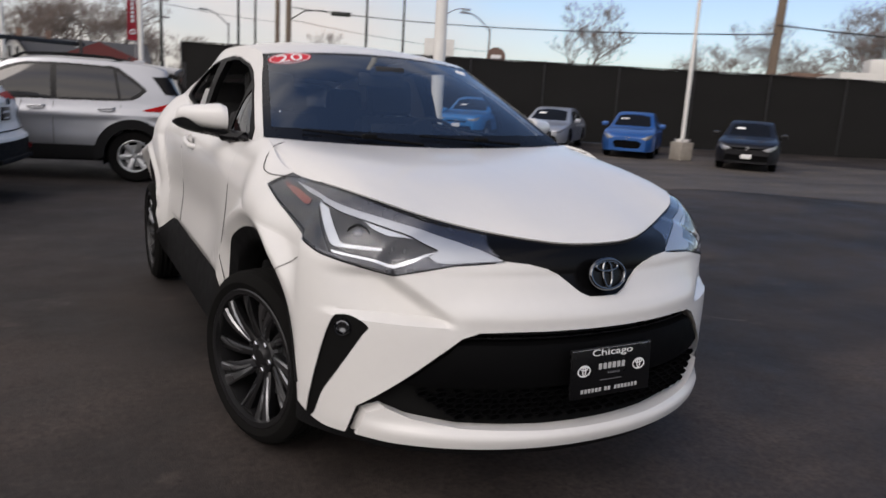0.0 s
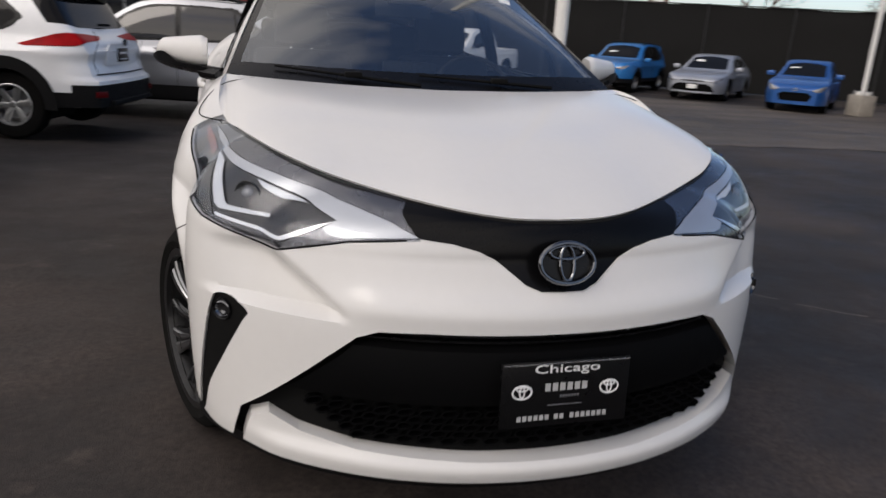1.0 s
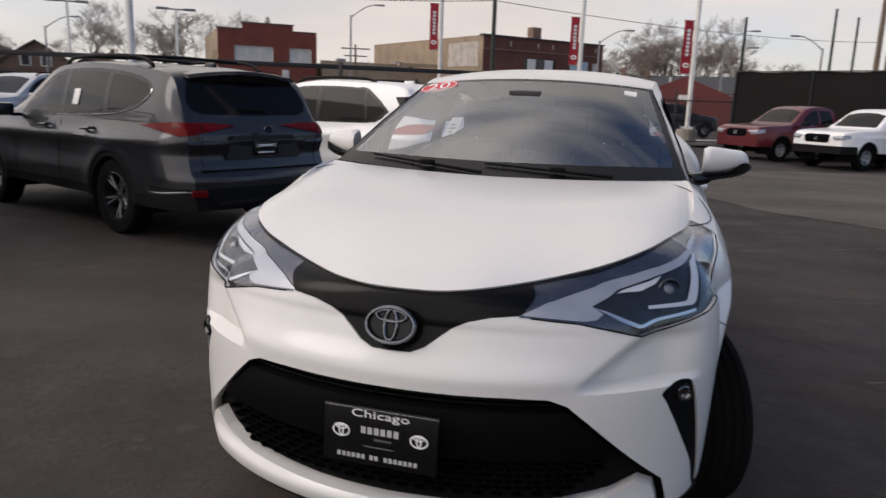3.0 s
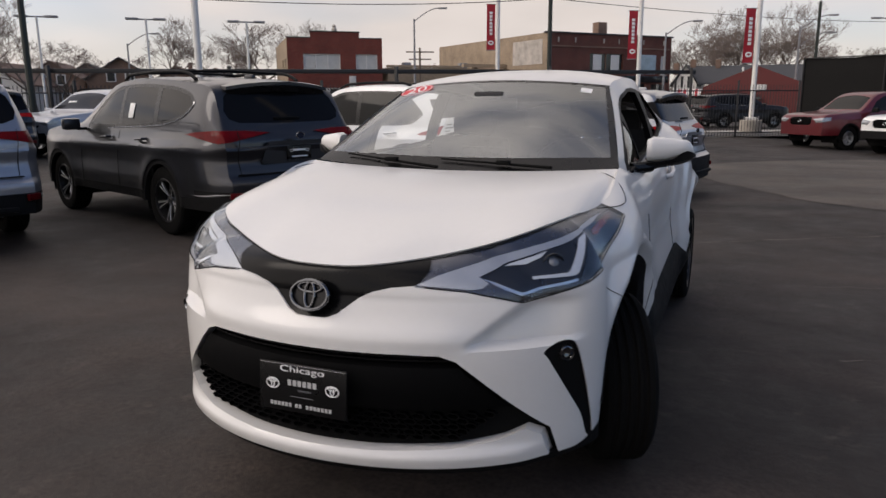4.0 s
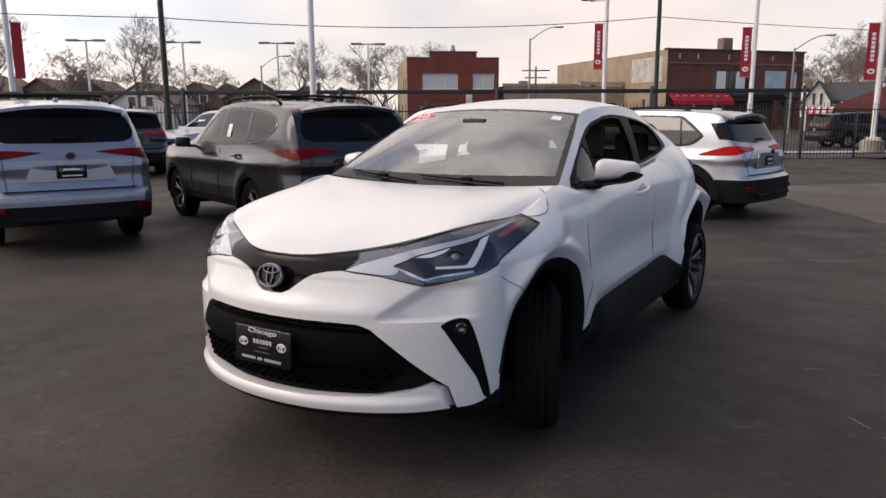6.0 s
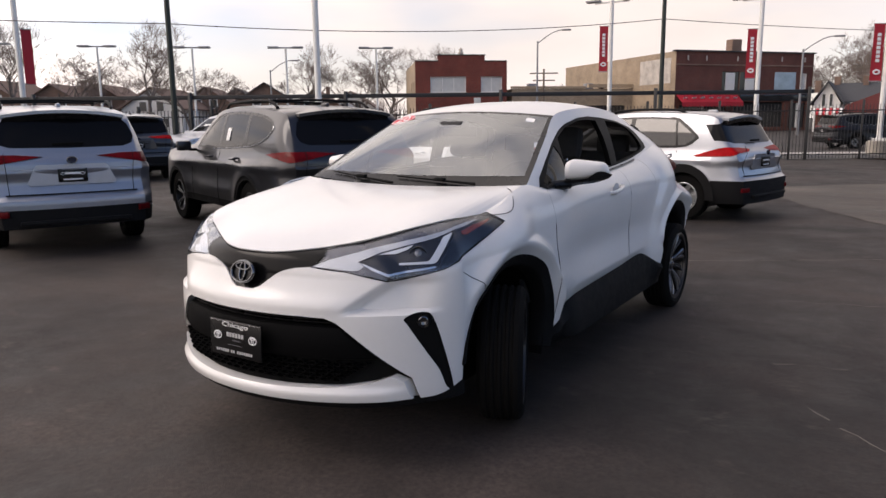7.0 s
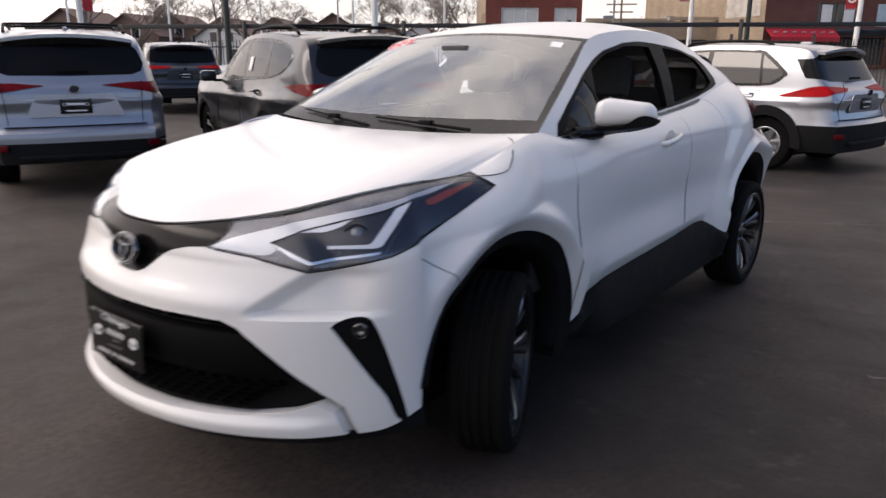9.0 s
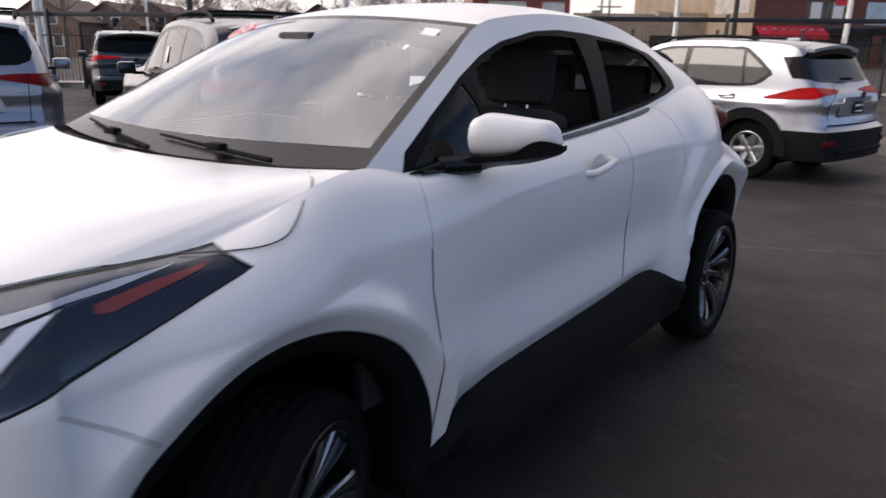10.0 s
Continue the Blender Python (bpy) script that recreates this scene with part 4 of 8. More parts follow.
# mirrors
for sx in (-1, 1):
    rws = []
    for i in range(21):
        t = i / 20
        x = 0.782 + 0.192 * t
        tip = (1 - 0.50 * t**1.6) * max(1 - max(t - 0.80, 0)**2 / 0.0401, 0.01)**0.5
        inner = 0.90 + 0.10 * ease(0, 0.12, t)
        base = 1.098 + 0.034 * t * t
        h = 0.112 * tip * inner
        hy = 0.062 * tip * inner
        cyy = 0.706 + 0.090 * t
        row = []
        for k in range(24):
            a = 2 * math.pi * k / 24
            c, q = math.cos(a), math.sin(a)
            row.append((sx * x, cyy - hy * math.copysign(abs(c)**0.6, c) * (1.0 if c > 0 else 0.5) - 0.012 * (1 - abs(q)) * (c > 0), base + h * (0.5 + 0.5 * math.copysign(abs(q)**0.62, q))))
        rws.append(row)
    capm = grid(rws, closed=True)
    capm.faces.new([v for v in capm.verts][-24:])
    capm.faces.new([v for v in capm.verts][:24])
    mir = part("door_mirror", capm, M_white, car, "white door mirror with a black base", angle=42)
    low = []
    for i in range(15):
        t = i / 14
        x = 0.745 + 0.238 * t
        k = max(1 - (max(t - 0.50, 0) / 0.505)**2.6, 0.03)**0.5
        cyy, cz = 0.672 + 0.124 * t, 1.082 + 0.014 * ease(0, 0.3, t) + 0.026 * t * t
        up_z = 0.004 + 0.036 * ease(0.58, 0.86, t)
        low.append([(sx * x, cyy - 0.070 * k, cz + up_z * k), (sx * x, cyy - 0.066 * k, cz - 0.012 * k), (sx * x, cyy - 0.03 * k, cz - (0.042 - 0.016 * ease(0, 0.5, t)) * k), (sx * x, cyy + 0.03 * k, cz - (0.040 - 0.016 * ease(0, 0.5, t)) * k), (sx * x, cyy + 0.042 * k, cz + 0.008)])
    lowm = grid(low, closed=True)
    lowm.faces.new([v for v in lowm.verts][-5:])
    lowm.faces.new([v for v in lowm.verts][:5])
    part("mirror_base", lowm, M_gloss, mir)
    part("mirror_arm", tube([(sx * 0.725, 0.585, 1.074), (sx * 0.77, 0.640, 1.076), (sx * 0.80, 0.670, 1.080)], 0.026, 10), M_gloss, mir)
    foot = []
    for i in range(13):
        t = i / 12
        y, k = 0.46 + 0.25 * t, 0.12 + 0.88 * math.sin(math.pi * min(t * 0.62, 1))**1.3 * (1 - 0.5 * ease(0.75, 1, t))
        foot.append([(sx * (0.738 + 0.022 * k * math.cos(a)), y, 1.072 + 0.004 * t + 0.019 * k * math.sin(a)) for a in [2 * math.pi * j / 10 for j in range(10)]])
    footm = grid(foot, closed=True)
    part("mirror_foot", footm, M_pillar, mir)

# door handles
for par, y0, x0 in ((d_fl, 1.37, 1), (d_fr, 1.37, -1)):
    xh = side_x(1.37, 0.97) + 0.004
    bar = tube([(x0 * (xh - 0.012), 1.27, 0.975), (x0 * (xh + 0.016), 1.295, 0.979), (x0 * (xh + 0.022), 1.37, 0.990), (x0 * (xh + 0.014), 1.44, 1.002), (x0 * (xh - 0.014), 1.462, 1.006)], 0.013, 10)
    part("door_handle", bar, M_white, par, "white pull handle")
    dish = lathe([(0.0, 0.0), (0.004, 0.035), (0.008, 0.045)], 24, "x")
    for v in dish.verts:
        v.co.y *= 1.3
        v.co.x *= x0
    part("handle_dish", dish, M_white, par, at=Matrix.Translation((x0 * (xh - 0.006), 1.345, 0.99)))
# panel gaps
def gap_line(points, r=0.0013):
    return tube([(side_x(y, z) + 0.0012 if y > -0.45 else 0.8, y, z) for y, z in points], r, 5)


for pts in ([(-0.449, 0.817), (-0.43, 0.803), (-0.409, 0.789), (-0.36, 0.757), (-0.322, 0.729), (-0.310, 0.712)],):
    on_body("bumper_gap", gap_line([smooth([(k, *q) for k, q in enumerate(pts)])(k * (len(pts) - 1) / 24) for k in range(25)], 0.0014), M_seam, car)
gapf = [(0.458, 0.36), (0.452, 0.60), (0.430, 0.80), (0.438, 0.90)]
on_body("door_gap", gap_line([(y, z) for y in (0,) for y, z in gapf]), M_seam, car)
on_body("door_gap", gap_line([(1.642, 0.95), (1.622, 0.70), (1.56, 0.56), (1.53, 0.50)]), M_seam, car)

# wheels, the front pair steered
for sx in (-1, 1):
    turn = 0 if sx > 0 else 180
    wheel(car, "turbine", 0.318, 0.208, pose(sx * 0.760, 0.0, 0.318 + fall(sx * 0.760, 0.0), 0, 0, 23.5 if sx > 0 else 19) @ pose(0, 0, 0, 0, 0, turn))
    wheel(car, "turbine", 0.326, 0.208, pose(sx * 0.790, 2.64, 0.326 + fall(sx * 0.790, 2.64), 20, 0, turn))

# wipers
def ws_at(u, v, lift=0.012):
    j, i = min(int(v * 28), 28), min(int(abs(u) * 24), 24)
    p = WS[j][i]
    return Vector((math.copysign(p.x, u) if u else 0, p.y, p.z)) + Vector((0, -0.46, 0.89)) * lift


part("cowl_panel", both(grid([[(x, cowl(x)[0] - 0.01, cowl(x)[1] - 0.004), (x, cowl(x)[0] + 0.03, cowl(x)[1] - 0.018), (x, cowl(x)[0] + 0.09, cowl(x)[1] - 0.012)] for x in np.linspace(0, 0.71, 20)])), M_clad, car, "black cowl panel below the windscreen")
for pts in ([ws_at(0.66, 0.035, 0.014), ws_at(0.34, 0.060, 0.014), ws_at(-0.10, 0.075, 0.012)], [ws_at(-0.10, 0.035, 0.014), ws_at(-0.42, 0.060, 0.014), ws_at(-0.80, 0.085, 0.012)]):
    w_ob = part("wiper", tube(pts, 0.0075, 6, taper=0.004), M_matt, car, "black windscreen wiper")
    part("wiper_pivot", box(0.06, 0.03, 0.02, pts[1] + Vector((0, -0.006, 0.006)), 0.006), M_matt, w_ob)

# inside
part("dashboard", both(grid([[(x, 0.34, 1.055), (x, 0.52, 1.075), (x, 0.74, 1.05), (x, 0.84, 0.99), (x, 0.86, 0.70)] for x in np.linspace(0, 0.66, 8)])), M_dash, car, "dark grey dashboard")
part("cabin_floor", box(1.36, 2.2, 0.04, (0, 1.75, 0.42), 0.01), M_matt, car)
part("headliner", both(grid([[(x, y, rail(min(max(y, 1.02), 2.8))[1] - 0.005 + 0.03 * (1 - (x / 0.5)**2)) for x in np.linspace(0, 0.50, 6)] for y in np.linspace(1.0, 2.75, 14)])), M_dash, car)
# black panel added behind the rear bench to keep the cabin dark
part("rear_blackout", box(1.2, 0.06, 0.62, (0, 2.62, 0.86), 0.02), M_matt, car)
lining = mat("door_lining", (0.014, 0.014, 0.015), 0.7, 0, 0.1, 12)
on_body("door_card", box(0.03, 1.9, 0.60, (0.70, 1.25, 0.78), 0.01), lining, car)
part("console", box(0.24, 0.9, 0.30, (0, 1.05, 0.62), 0.04), M_dash, car)
part("touchscreen", box(0.22, 0.02, 0.13, (0, 0.70, 1.085), 0.008), M_gloss, car)


def seat_meshes():
    cushion = box(0.50, 0.52, 0.16, (0, -0.02, 0.60), 0.05)
    back = box(0.48, 0.15, 0.57, (0, 0.275, 0.895), 0.055, rot=Matrix.Rotation(radians(-14), 3, "X"))
    head = box(0.27, 0.11, 0.21, (0, 0.42, 1.285), 0.045, rot=Matrix.Rotation(radians(-10), 3, "X"))
    posts = tube([(-0.05, 0.38, 1.12), (-0.05, 0.41, 1.25)], 0.007, 6)
    tube([(0.05, 0.38, 1.12), (0.05, 0.41, 1.25)], 0.007, 6, posts)
    return cushion, back, head, posts


for sx in (-0.36, 0.36):
    cu_, ba_, he_, po_ = seat_meshes()
    st = part("front_seat", cu_, M_seat, car, "dark cloth front seat", at=Matrix.Translation((sx, 1.16, -0.02)))
    part("backrest", ba_, M_seat, st)
    part("headrest", he_, M_seat, st)
    part("headrest_posts", po_, M_chrome, st)
rb = part("rear_bench", box(1.24, 0.48, 0.16, (0, 2.02, 0.58), 0.05), M_seat, car, "dark cloth rear bench")
part("backrest", box(1.24, 0.14, 0.60, (0, 2.36, 0.88), 0.05, rot=Matrix.Rotation(radians(-18), 3, "X")), M_seat, rb)
for sx in (-0.40, 0.0, 0.40):
    part("headrest", box(0.25, 0.10, 0.16, (sx, 2.47, 1.22), 0.04), M_seat, rb)
sw = lathe([(0.0, 0.175), (0.012, 0.185), (0.0, 0.197), (-0.012, 0.185)], 36, "y", closed=True)
swo = part("steering_wheel", sw, M_dash, car, "dark steering wheel", at=pose(0.36, 0.93, 1.0, -24, 0, 0))
part("hub", box(0.13, 0.05, 0.11, (0, 0.01, -0.01), 0.025), M_dash, swo)
part("spoke", box(0.34, 0.02, 0.03, (0, 0.01, 0.0), 0.006), M_dash, swo)
part("spoke", box(0.035, 0.02, 0.16, (0, 0.01, -0.09), 0.006), M_dash, swo)
cam_box = part("camera_housing", box(0.15, 0.10, 0.045, (0, 0.80, 1.392), 0.014), M_dash, car, "dark camera housing behind the windscreen")
part("interior_mirror", box(0.24, 0.02, 0.065, (0, 0.86, 1.352), 0.012), M_dash, car)

# stickers on the windscreen
M_red = mat("red_sticker", (0.55, 0.02, 0.035), 0.4, 0, 0.05, 10)
M_sticker = mat("white_sticker", (0.75, 0.75, 0.74), 0.5, 0, 0.05, 10)
s_up = Vector((0.0, 0.50, 0.34)).normalized()
s_out = Vector((-0.20, -0.56, 0.80)).normalized()
s_x = s_up.cross(s_out).normalized()
s_up = s_out.cross(s_x).normalized()
turned = Matrix((s_x, s_up, s_out)).transposed().to_4x4()
hit = BVHTree.FromBMesh(grid([[(-p.x, p.y, p.z) for p in r_] for r_ in WS])).find_nearest(Vector((-0.445, 0.905, 1.416)))
disc_b = lathe([(0.0, 0.0), (0.0, 0.100), (-0.0012, 0.100)], 40, "z")
for v in disc_b.verts:
    v.co.y *= 0.42
sticker = part("oval_sticker", disc_b, M_red, car, "red oval sticker with white numerals", at=Matrix.Translation(hit[0] + s_out * 0.004) @ turned)
text("sticker_text", "20", 0.072, sticker, pose(0, 0, 0.0012) @ Matrix.Diagonal((1.75, 1, 1, 1)), M_sticker)
ring_b = oval(0.092, 0.0365, 0.0022, 0.0008, 36)
part("sticker_ring", ring_b, M_sticker, sticker, at=pose(0, 0, 0.001, 90, 0, 0))
n_out = Vector((0.16, -0.56, 0.81)).normalized()
n_x = Vector((0.0, 0.55, 0.38)).cross(n_out).normalized()
hit = BVHTree.FromBMesh(grid(WS)).find_nearest(Vector((0.455, 0.895, 1.411)))
part("service_sticker", box(0.055, 0.036, 0.0012, (0, 0, 0.002), 0.0004), M_sticker, car, "small white service sticker", at=Matrix.Translation(hit[0]) @ Matrix((n_x, n_out.cross(n_x), n_out)).transposed().to_4x4())

M_print = mat("grey_print", (0.30, 0.31, 0.31), 0.7, 0, 0.1, 20)
# price sheet in a rear door's window, lit through by the daylight outside
M_sheet = bpy.data.materials.new("thin_white_paper")
M_sheet.use_nodes = True
sh_n, sh_l = M_sheet.node_tree.nodes, M_sheet.node_tree.links
sh_t, sh_m = sh_n.new("ShaderNodeBsdfTranslucent"), sh_n.new("ShaderNodeMixShader")
sh_t.inputs["Color"].default_value = (0.86, 0.87, 0.86, 1)
sh_n["Principled BSDF"].inputs["Base Color"].default_value = (0.80, 0.81, 0.80, 1)
sh_n["Principled BSDF"].inputs["Roughness"].default_value = 0.7
sh_m.inputs["Fac"].default_value = 0.6
sh_l.new(sh_n["Principled BSDF"].outputs["BSDF"], sh_m.inputs[1])
sh_l.new(sh_t.outputs["BSDF"], sh_m.inputs[2])
sh_l.new(sh_m.outputs["Shader"], sh_n["Material Output"].inputs["Surface"])


def pane_x(y, z):
    (xb, _, zb), (xr, zr) = edge_side(y), rail(y)
    return 0.012 - (xb + (xr - xb) * (z - zb) / (zr - zb))


sheet_b = grid([[(pane_x(y, z), y + 0.05 * (z - 1.135) / 0.123, z) for z in np.linspace(1.135, 1.258, 5)] for y in np.linspace(1.74, 1.99, 7)])
sheet = part("price_sheet", sheet_b, M_sheet, car, "white printed price sheet in the rear window")
for y0, y1, zc in ((1.82, 1.90, 1.212), (1.81, 1.95, 1.190), (1.82, 1.91, 1.168)):
    part("print_line", grid([[(pane_x(y, z) + 0.002, y, z) for z in (zc - 0.004, zc + 0.004)] for y in (y0, y1)]), M_print, sheet)

# ---- ground ----


def asphalt(name, dark, light):
    m = bpy.data.materials.new(name)
    m.use_nodes = True
    n, l = m.node_tree.nodes, m.node_tree.links
    b = n["Principled BSDF"]
    geo = n.new("ShaderNodeNewGeometry")

    def noise_tex(scale, detail, rough=0.55, squash=None):
        t = n.new("ShaderNodeTexNoise")
        t.inputs["Scale"].default_value = scale
        t.inputs["Detail"].default_value = detail
        t.inputs["Roughness"].default_value = rough
        if squash:
            mp = n.new("ShaderNodeMapping")
            mp.inputs["Scale"].default_value = squash
            mp.inputs["Rotation"].default_value = (0, 0, 0.5)
            l.new(geo.outputs["Position"], mp.inputs["Vector"])
            l.new(mp.outputs["Vector"], t.inputs["Vector"])
        else:
            l.new(geo.outputs["Position"], t.inputs["Vector"])
        return t

    def rng(src, a, b_, c, d):
        r = n.new("ShaderNodeMapRange")
        r.inputs["From Min"].default_value, r.inputs["From Max"].default_value = a, b_
        r.inputs["To Min"].default_value, r.inputs["To Max"].default_value = c, d
        l.new(src, r.inputs["Value"])
        return r.outputs["Result"]
    patches, grain, stain, streak = noise_tex(0.30, 6, 0.66), noise_tex(48, 5, 0.7), noise_tex(1.3, 7, 0.70), noise_tex(0.5, 4, 0.6, (0.25, 2.2, 1))
    mix = n.new("ShaderNodeMix")
    mix.data_type = "RGBA"
    mix.inputs["A"].default_value = (*dark, 1)
    mix.inputs["B"].default_value = (*light, 1)
    l.new(rng(patches.outputs["Fac"], 0.40, 0.60, 0, 1), mix.inputs["Factor"])
    hsv = n.new("ShaderNodeHueSaturation")
    l.new(mix.outputs["Result"], hsv.inputs["Color"])
    m1 = n.new("ShaderNodeMath")
    m1.operation = "MULTIPLY"
    l.new(rng(grain.outputs["Fac"], 0.3, 0.7, 0.52, 1.48), m1.inputs[0])
    l.new(rng(stain.outputs["Fac"], 0.35, 0.65, 0.70, 1.30), m1.inputs[1])
    m2 = n.new("ShaderNodeMath")
    m2.operation = "MULTIPLY"
    l.new(m1.outputs[0], m2.inputs[0])
    l.new(rng(streak.outputs["Fac"], 0.35, 0.7, 0.74, 1.34), m2.inputs[1])
    l.new(m2.outputs[0], hsv.inputs["Value"])
    fleck = noise_tex(3.6, 8, 0.70, (0.85, 1.25, 1))
    pale = n.new("ShaderNodeMix")
    pale.data_type = "RGBA"
    pale.inputs["B"].default_value = (light[0] * 2.4, light[1] * 2.4, light[2] * 2.4, 1)
    l.new(rng(fleck.outputs["Fac"], 0.585, 0.74, 0, 0.6), pale.inputs["Factor"])
    l.new(hsv.outputs["Color"], pale.inputs["A"])
    l.new(pale.outputs["Result"], b.inputs["Base Color"])
    l.new(rng(stain.outputs["Fac"], 0.3, 0.7, 0.58, 0.92), b.inputs["Roughness"])
    b.inputs["Specular IOR Level"].default_value = 0.36
    vor = n.new("ShaderNodeTexVoronoi")
    vor.inputs["Scale"].default_value = 230
    l.new(geo.outputs["Position"], vor.inputs["Vector"])
    bp = n.new("ShaderNodeBump")
    bp.inputs["Strength"].default_value = 0.22
    bp.inputs["Distance"].default_value = 0.006
    l.new(vor.outputs["Distance"], bp.inputs["Height"])
    bp2 = n.new("ShaderNodeBump")
    bp2.inputs["Strength"].default_value = 0.25
    bp2.inputs["Distance"].default_value = 0.05
    l.new(stain.outputs["Fac"], bp2.inputs["Height"])
    l.new(bp.outputs["Normal"], bp2.inputs["Normal"])
    l.new(bp2.outputs["Normal"], b.inputs["Normal"])
    return m


M_asphalt = asphalt("worn_asphalt", (0.0126, 0.0098, 0.0090), (0.0385, 0.0296, 0.0254))
M_oldasphalt = asphalt("older_brown_asphalt", (0.056, 0.047, 0.040), (0.084, 0.070, 0.059))
M_concrete = mat("concrete", (0.33, 0.30, 0.26), 0.85, 0, 0.22, 5, bump=0.4, bscale=70)
M_pole = mat("white_pole_paint", (0.72, 0.71, 0.68), 0.45, 0, 0.08, 4)
M_iron = mat("black_iron", (0.012, 0.012, 0.013), 0.5, 0, 0.2, 6)
M_screen = mat("black_screen_cloth", (0.0095, 0.0092, 0.009), 0.85, 0, 0.25, 1.2, bump=0.3, bscale=30, spec=0.2)
M_wood = mat("weathered_pole_wood", (0.16, 0.12, 0.09), 0.85, 0, 0.25, 5, bump=0.4, bscale=30)
M_banner = mat("red_banner_cloth", (0.36, 0.012, 0.025), 0.7, 0, 0.12, 3, bump=0.2, bscale=10)
M_lamp_grey = mat("grey_lamp_metal", (0.25, 0.25, 0.26), 0.5, 0.4, 0.1, 6)
M_kerb = mat("pale_pavement", (0.36, 0.34, 0.31), 0.85, 0, 0.18, 1.2, bump=0.3, bscale=40)


steps = [-900, -300, -120, -60, -40] + list(range(-30, -6)) + [k * 0.5 for k in range(-12, 29)] + list(range(15, 43)) + [50, 60, 120, 300, 900]
g = grid([[(x, y, fall(x, y)) for y in steps] for x in steps])
solid("ground", g, M_asphalt, "dark grey worn asphalt car park", "ground", kind="structure")

# ---- the screened fence along the lot ----
FA, FB = Vector((3.22, 28.9, 0)), Vector((33.1, 10.9, 0))
FH = 2.83
fd = (FB - FA).normalized()
fn = Vector((fd.y, -fd.x, 0))
screen_fence = thing("screen_fence", "tall black chain fence covered with black screen cloth", "fence", kind="structure")
n_bay = 12
for i in range(n_bay + 1):
    p = FA + (FB - FA) * (i / n_bay)
    part("fence_post", tube([p - Vector((0, 0, 0.22)), p + Vector((0, 0, FH + 0.06))], 0.030, 8), M_iron, screen_fence)
for i in range(n_bay):
    a, b = FA + (FB - FA) * (i / n_bay), FA + (FB - FA) * ((i + 1) / n_bay)
    rows = []
    for k in range(9):
        t = k / 8
        rows.append([tuple(a.lerp(b, t) + fn * (-0.04 - 0.03 * math.sin(math.pi * t) * math.sin(5 * z + i) ) + Vector((0, 0, z - 0.03 * math.sin(math.pi * t) * (z > 2)))) for z in np.linspace(-0.16, FH, 8)])
    part("screen_panel", grid(rows), M_screen, screen_fence, outward=False)
part("top_rail", tube([FA + Vector((0, 0, FH)), FB + Vector((0, 0, FH))], 0.024, 6), M_iron, screen_fence)
part("mid_rail", tube([FA - fn * 0.10 + Vector((0, 0, 1.42)), FB - fn * 0.10 + Vector((0, 0, 1.42))], 0.016, 6), M_iron, screen_fence)
# its return at the far end

# ---- iron fence along the street ----
SA, SB = Vector((3.0, 26.7, 0)), Vector((-24.0, 9.1, 0))
sd = (SB - SA).normalized()
sn = Vector((-sd.y, sd.x, 0))
if sn.y < 0:
    sn = -sn
iron = thing("iron_fence", "black iron picket fence along the street", "fence", kind="structure")
L = (SB - SA).length
picket = mesh_of("picket", box(0.018, 0.018, 1.80, (0, 0, 0.93)), M_iron)
for z in (0.16, 1.62):
    part("fence_rail", tube([SA + Vector((0, 0, z)), SB + Vector((0, 0, z))], 0.022, 6), M_iron, iron)
k_near = 0
rest = bmesh.new()
for k in range(int(L / 0.115)):
    p = SA + sd * (0.115 * k)
    if k_near < 150 and k % 2 == 0:
        o = new("picket", picket)
        o.parent = iron
        o.location = p
        k_near += 1
    else:
        box(0.018, 0.018, 1.80, p + Vector((0, 0, 0.93)), bm=rest)
tagged(part("pickets", rest, M_iron, iron), kind="stuff")
post = mesh_of("fence_post", box(0.075, 0.075, 1.98, (0, 0, 0.99), 0.006), M_iron)
for k in range(int(L / 2.42) + 1):
    o = new("fence_post", post)
    o.parent = iron
    o.location = SA + sd * (2.42 * k)
# the heavy guard rail above it
guard = thing("guard_rail", "heavy black steel rail on tall posts above the iron fence", "rail", kind="structure")
GA = SA + sd * 4.2 - sn * 0.25
gz = 2.25
part("beam", box((SB - GA).length, 0.10, 0.13, (0, 0, 0), 0.01), M_iron, guard, at=Matrix.Translation((GA + SB) / 2 + Vector((0, 0, gz))) @ Matrix.Rotation(math.atan2(sd.y, sd.x), 4, "Z"))
tall = mesh_of("guard_post", box(0.10, 0.10, 2.40, (0, 0, 1.20), 0.01), M_iron)
for k in range(6):
    o = new("guard_post", tall)
    o.parent = guard
    o.location = GA + sd * (0.2 + 5.1 * k)
# kerb and pavement beyond
rows = []
for q, z in ((0.25, 0.0), (0.27, 0.12), (2.3, 0.13), (2.32, 0.0)):
    rows.append([tuple(SA - sd * 40 + (SB - SA + sd * 120) * t + sn * q + Vector((0, 0, z))) for t in np.linspace(0, 1, 24)])
solid("pavement", grid(rows), M_kerb, "pale concrete pavement beyond the iron fence", "pavement", kind="structure")

# ---- light poles and banners ----


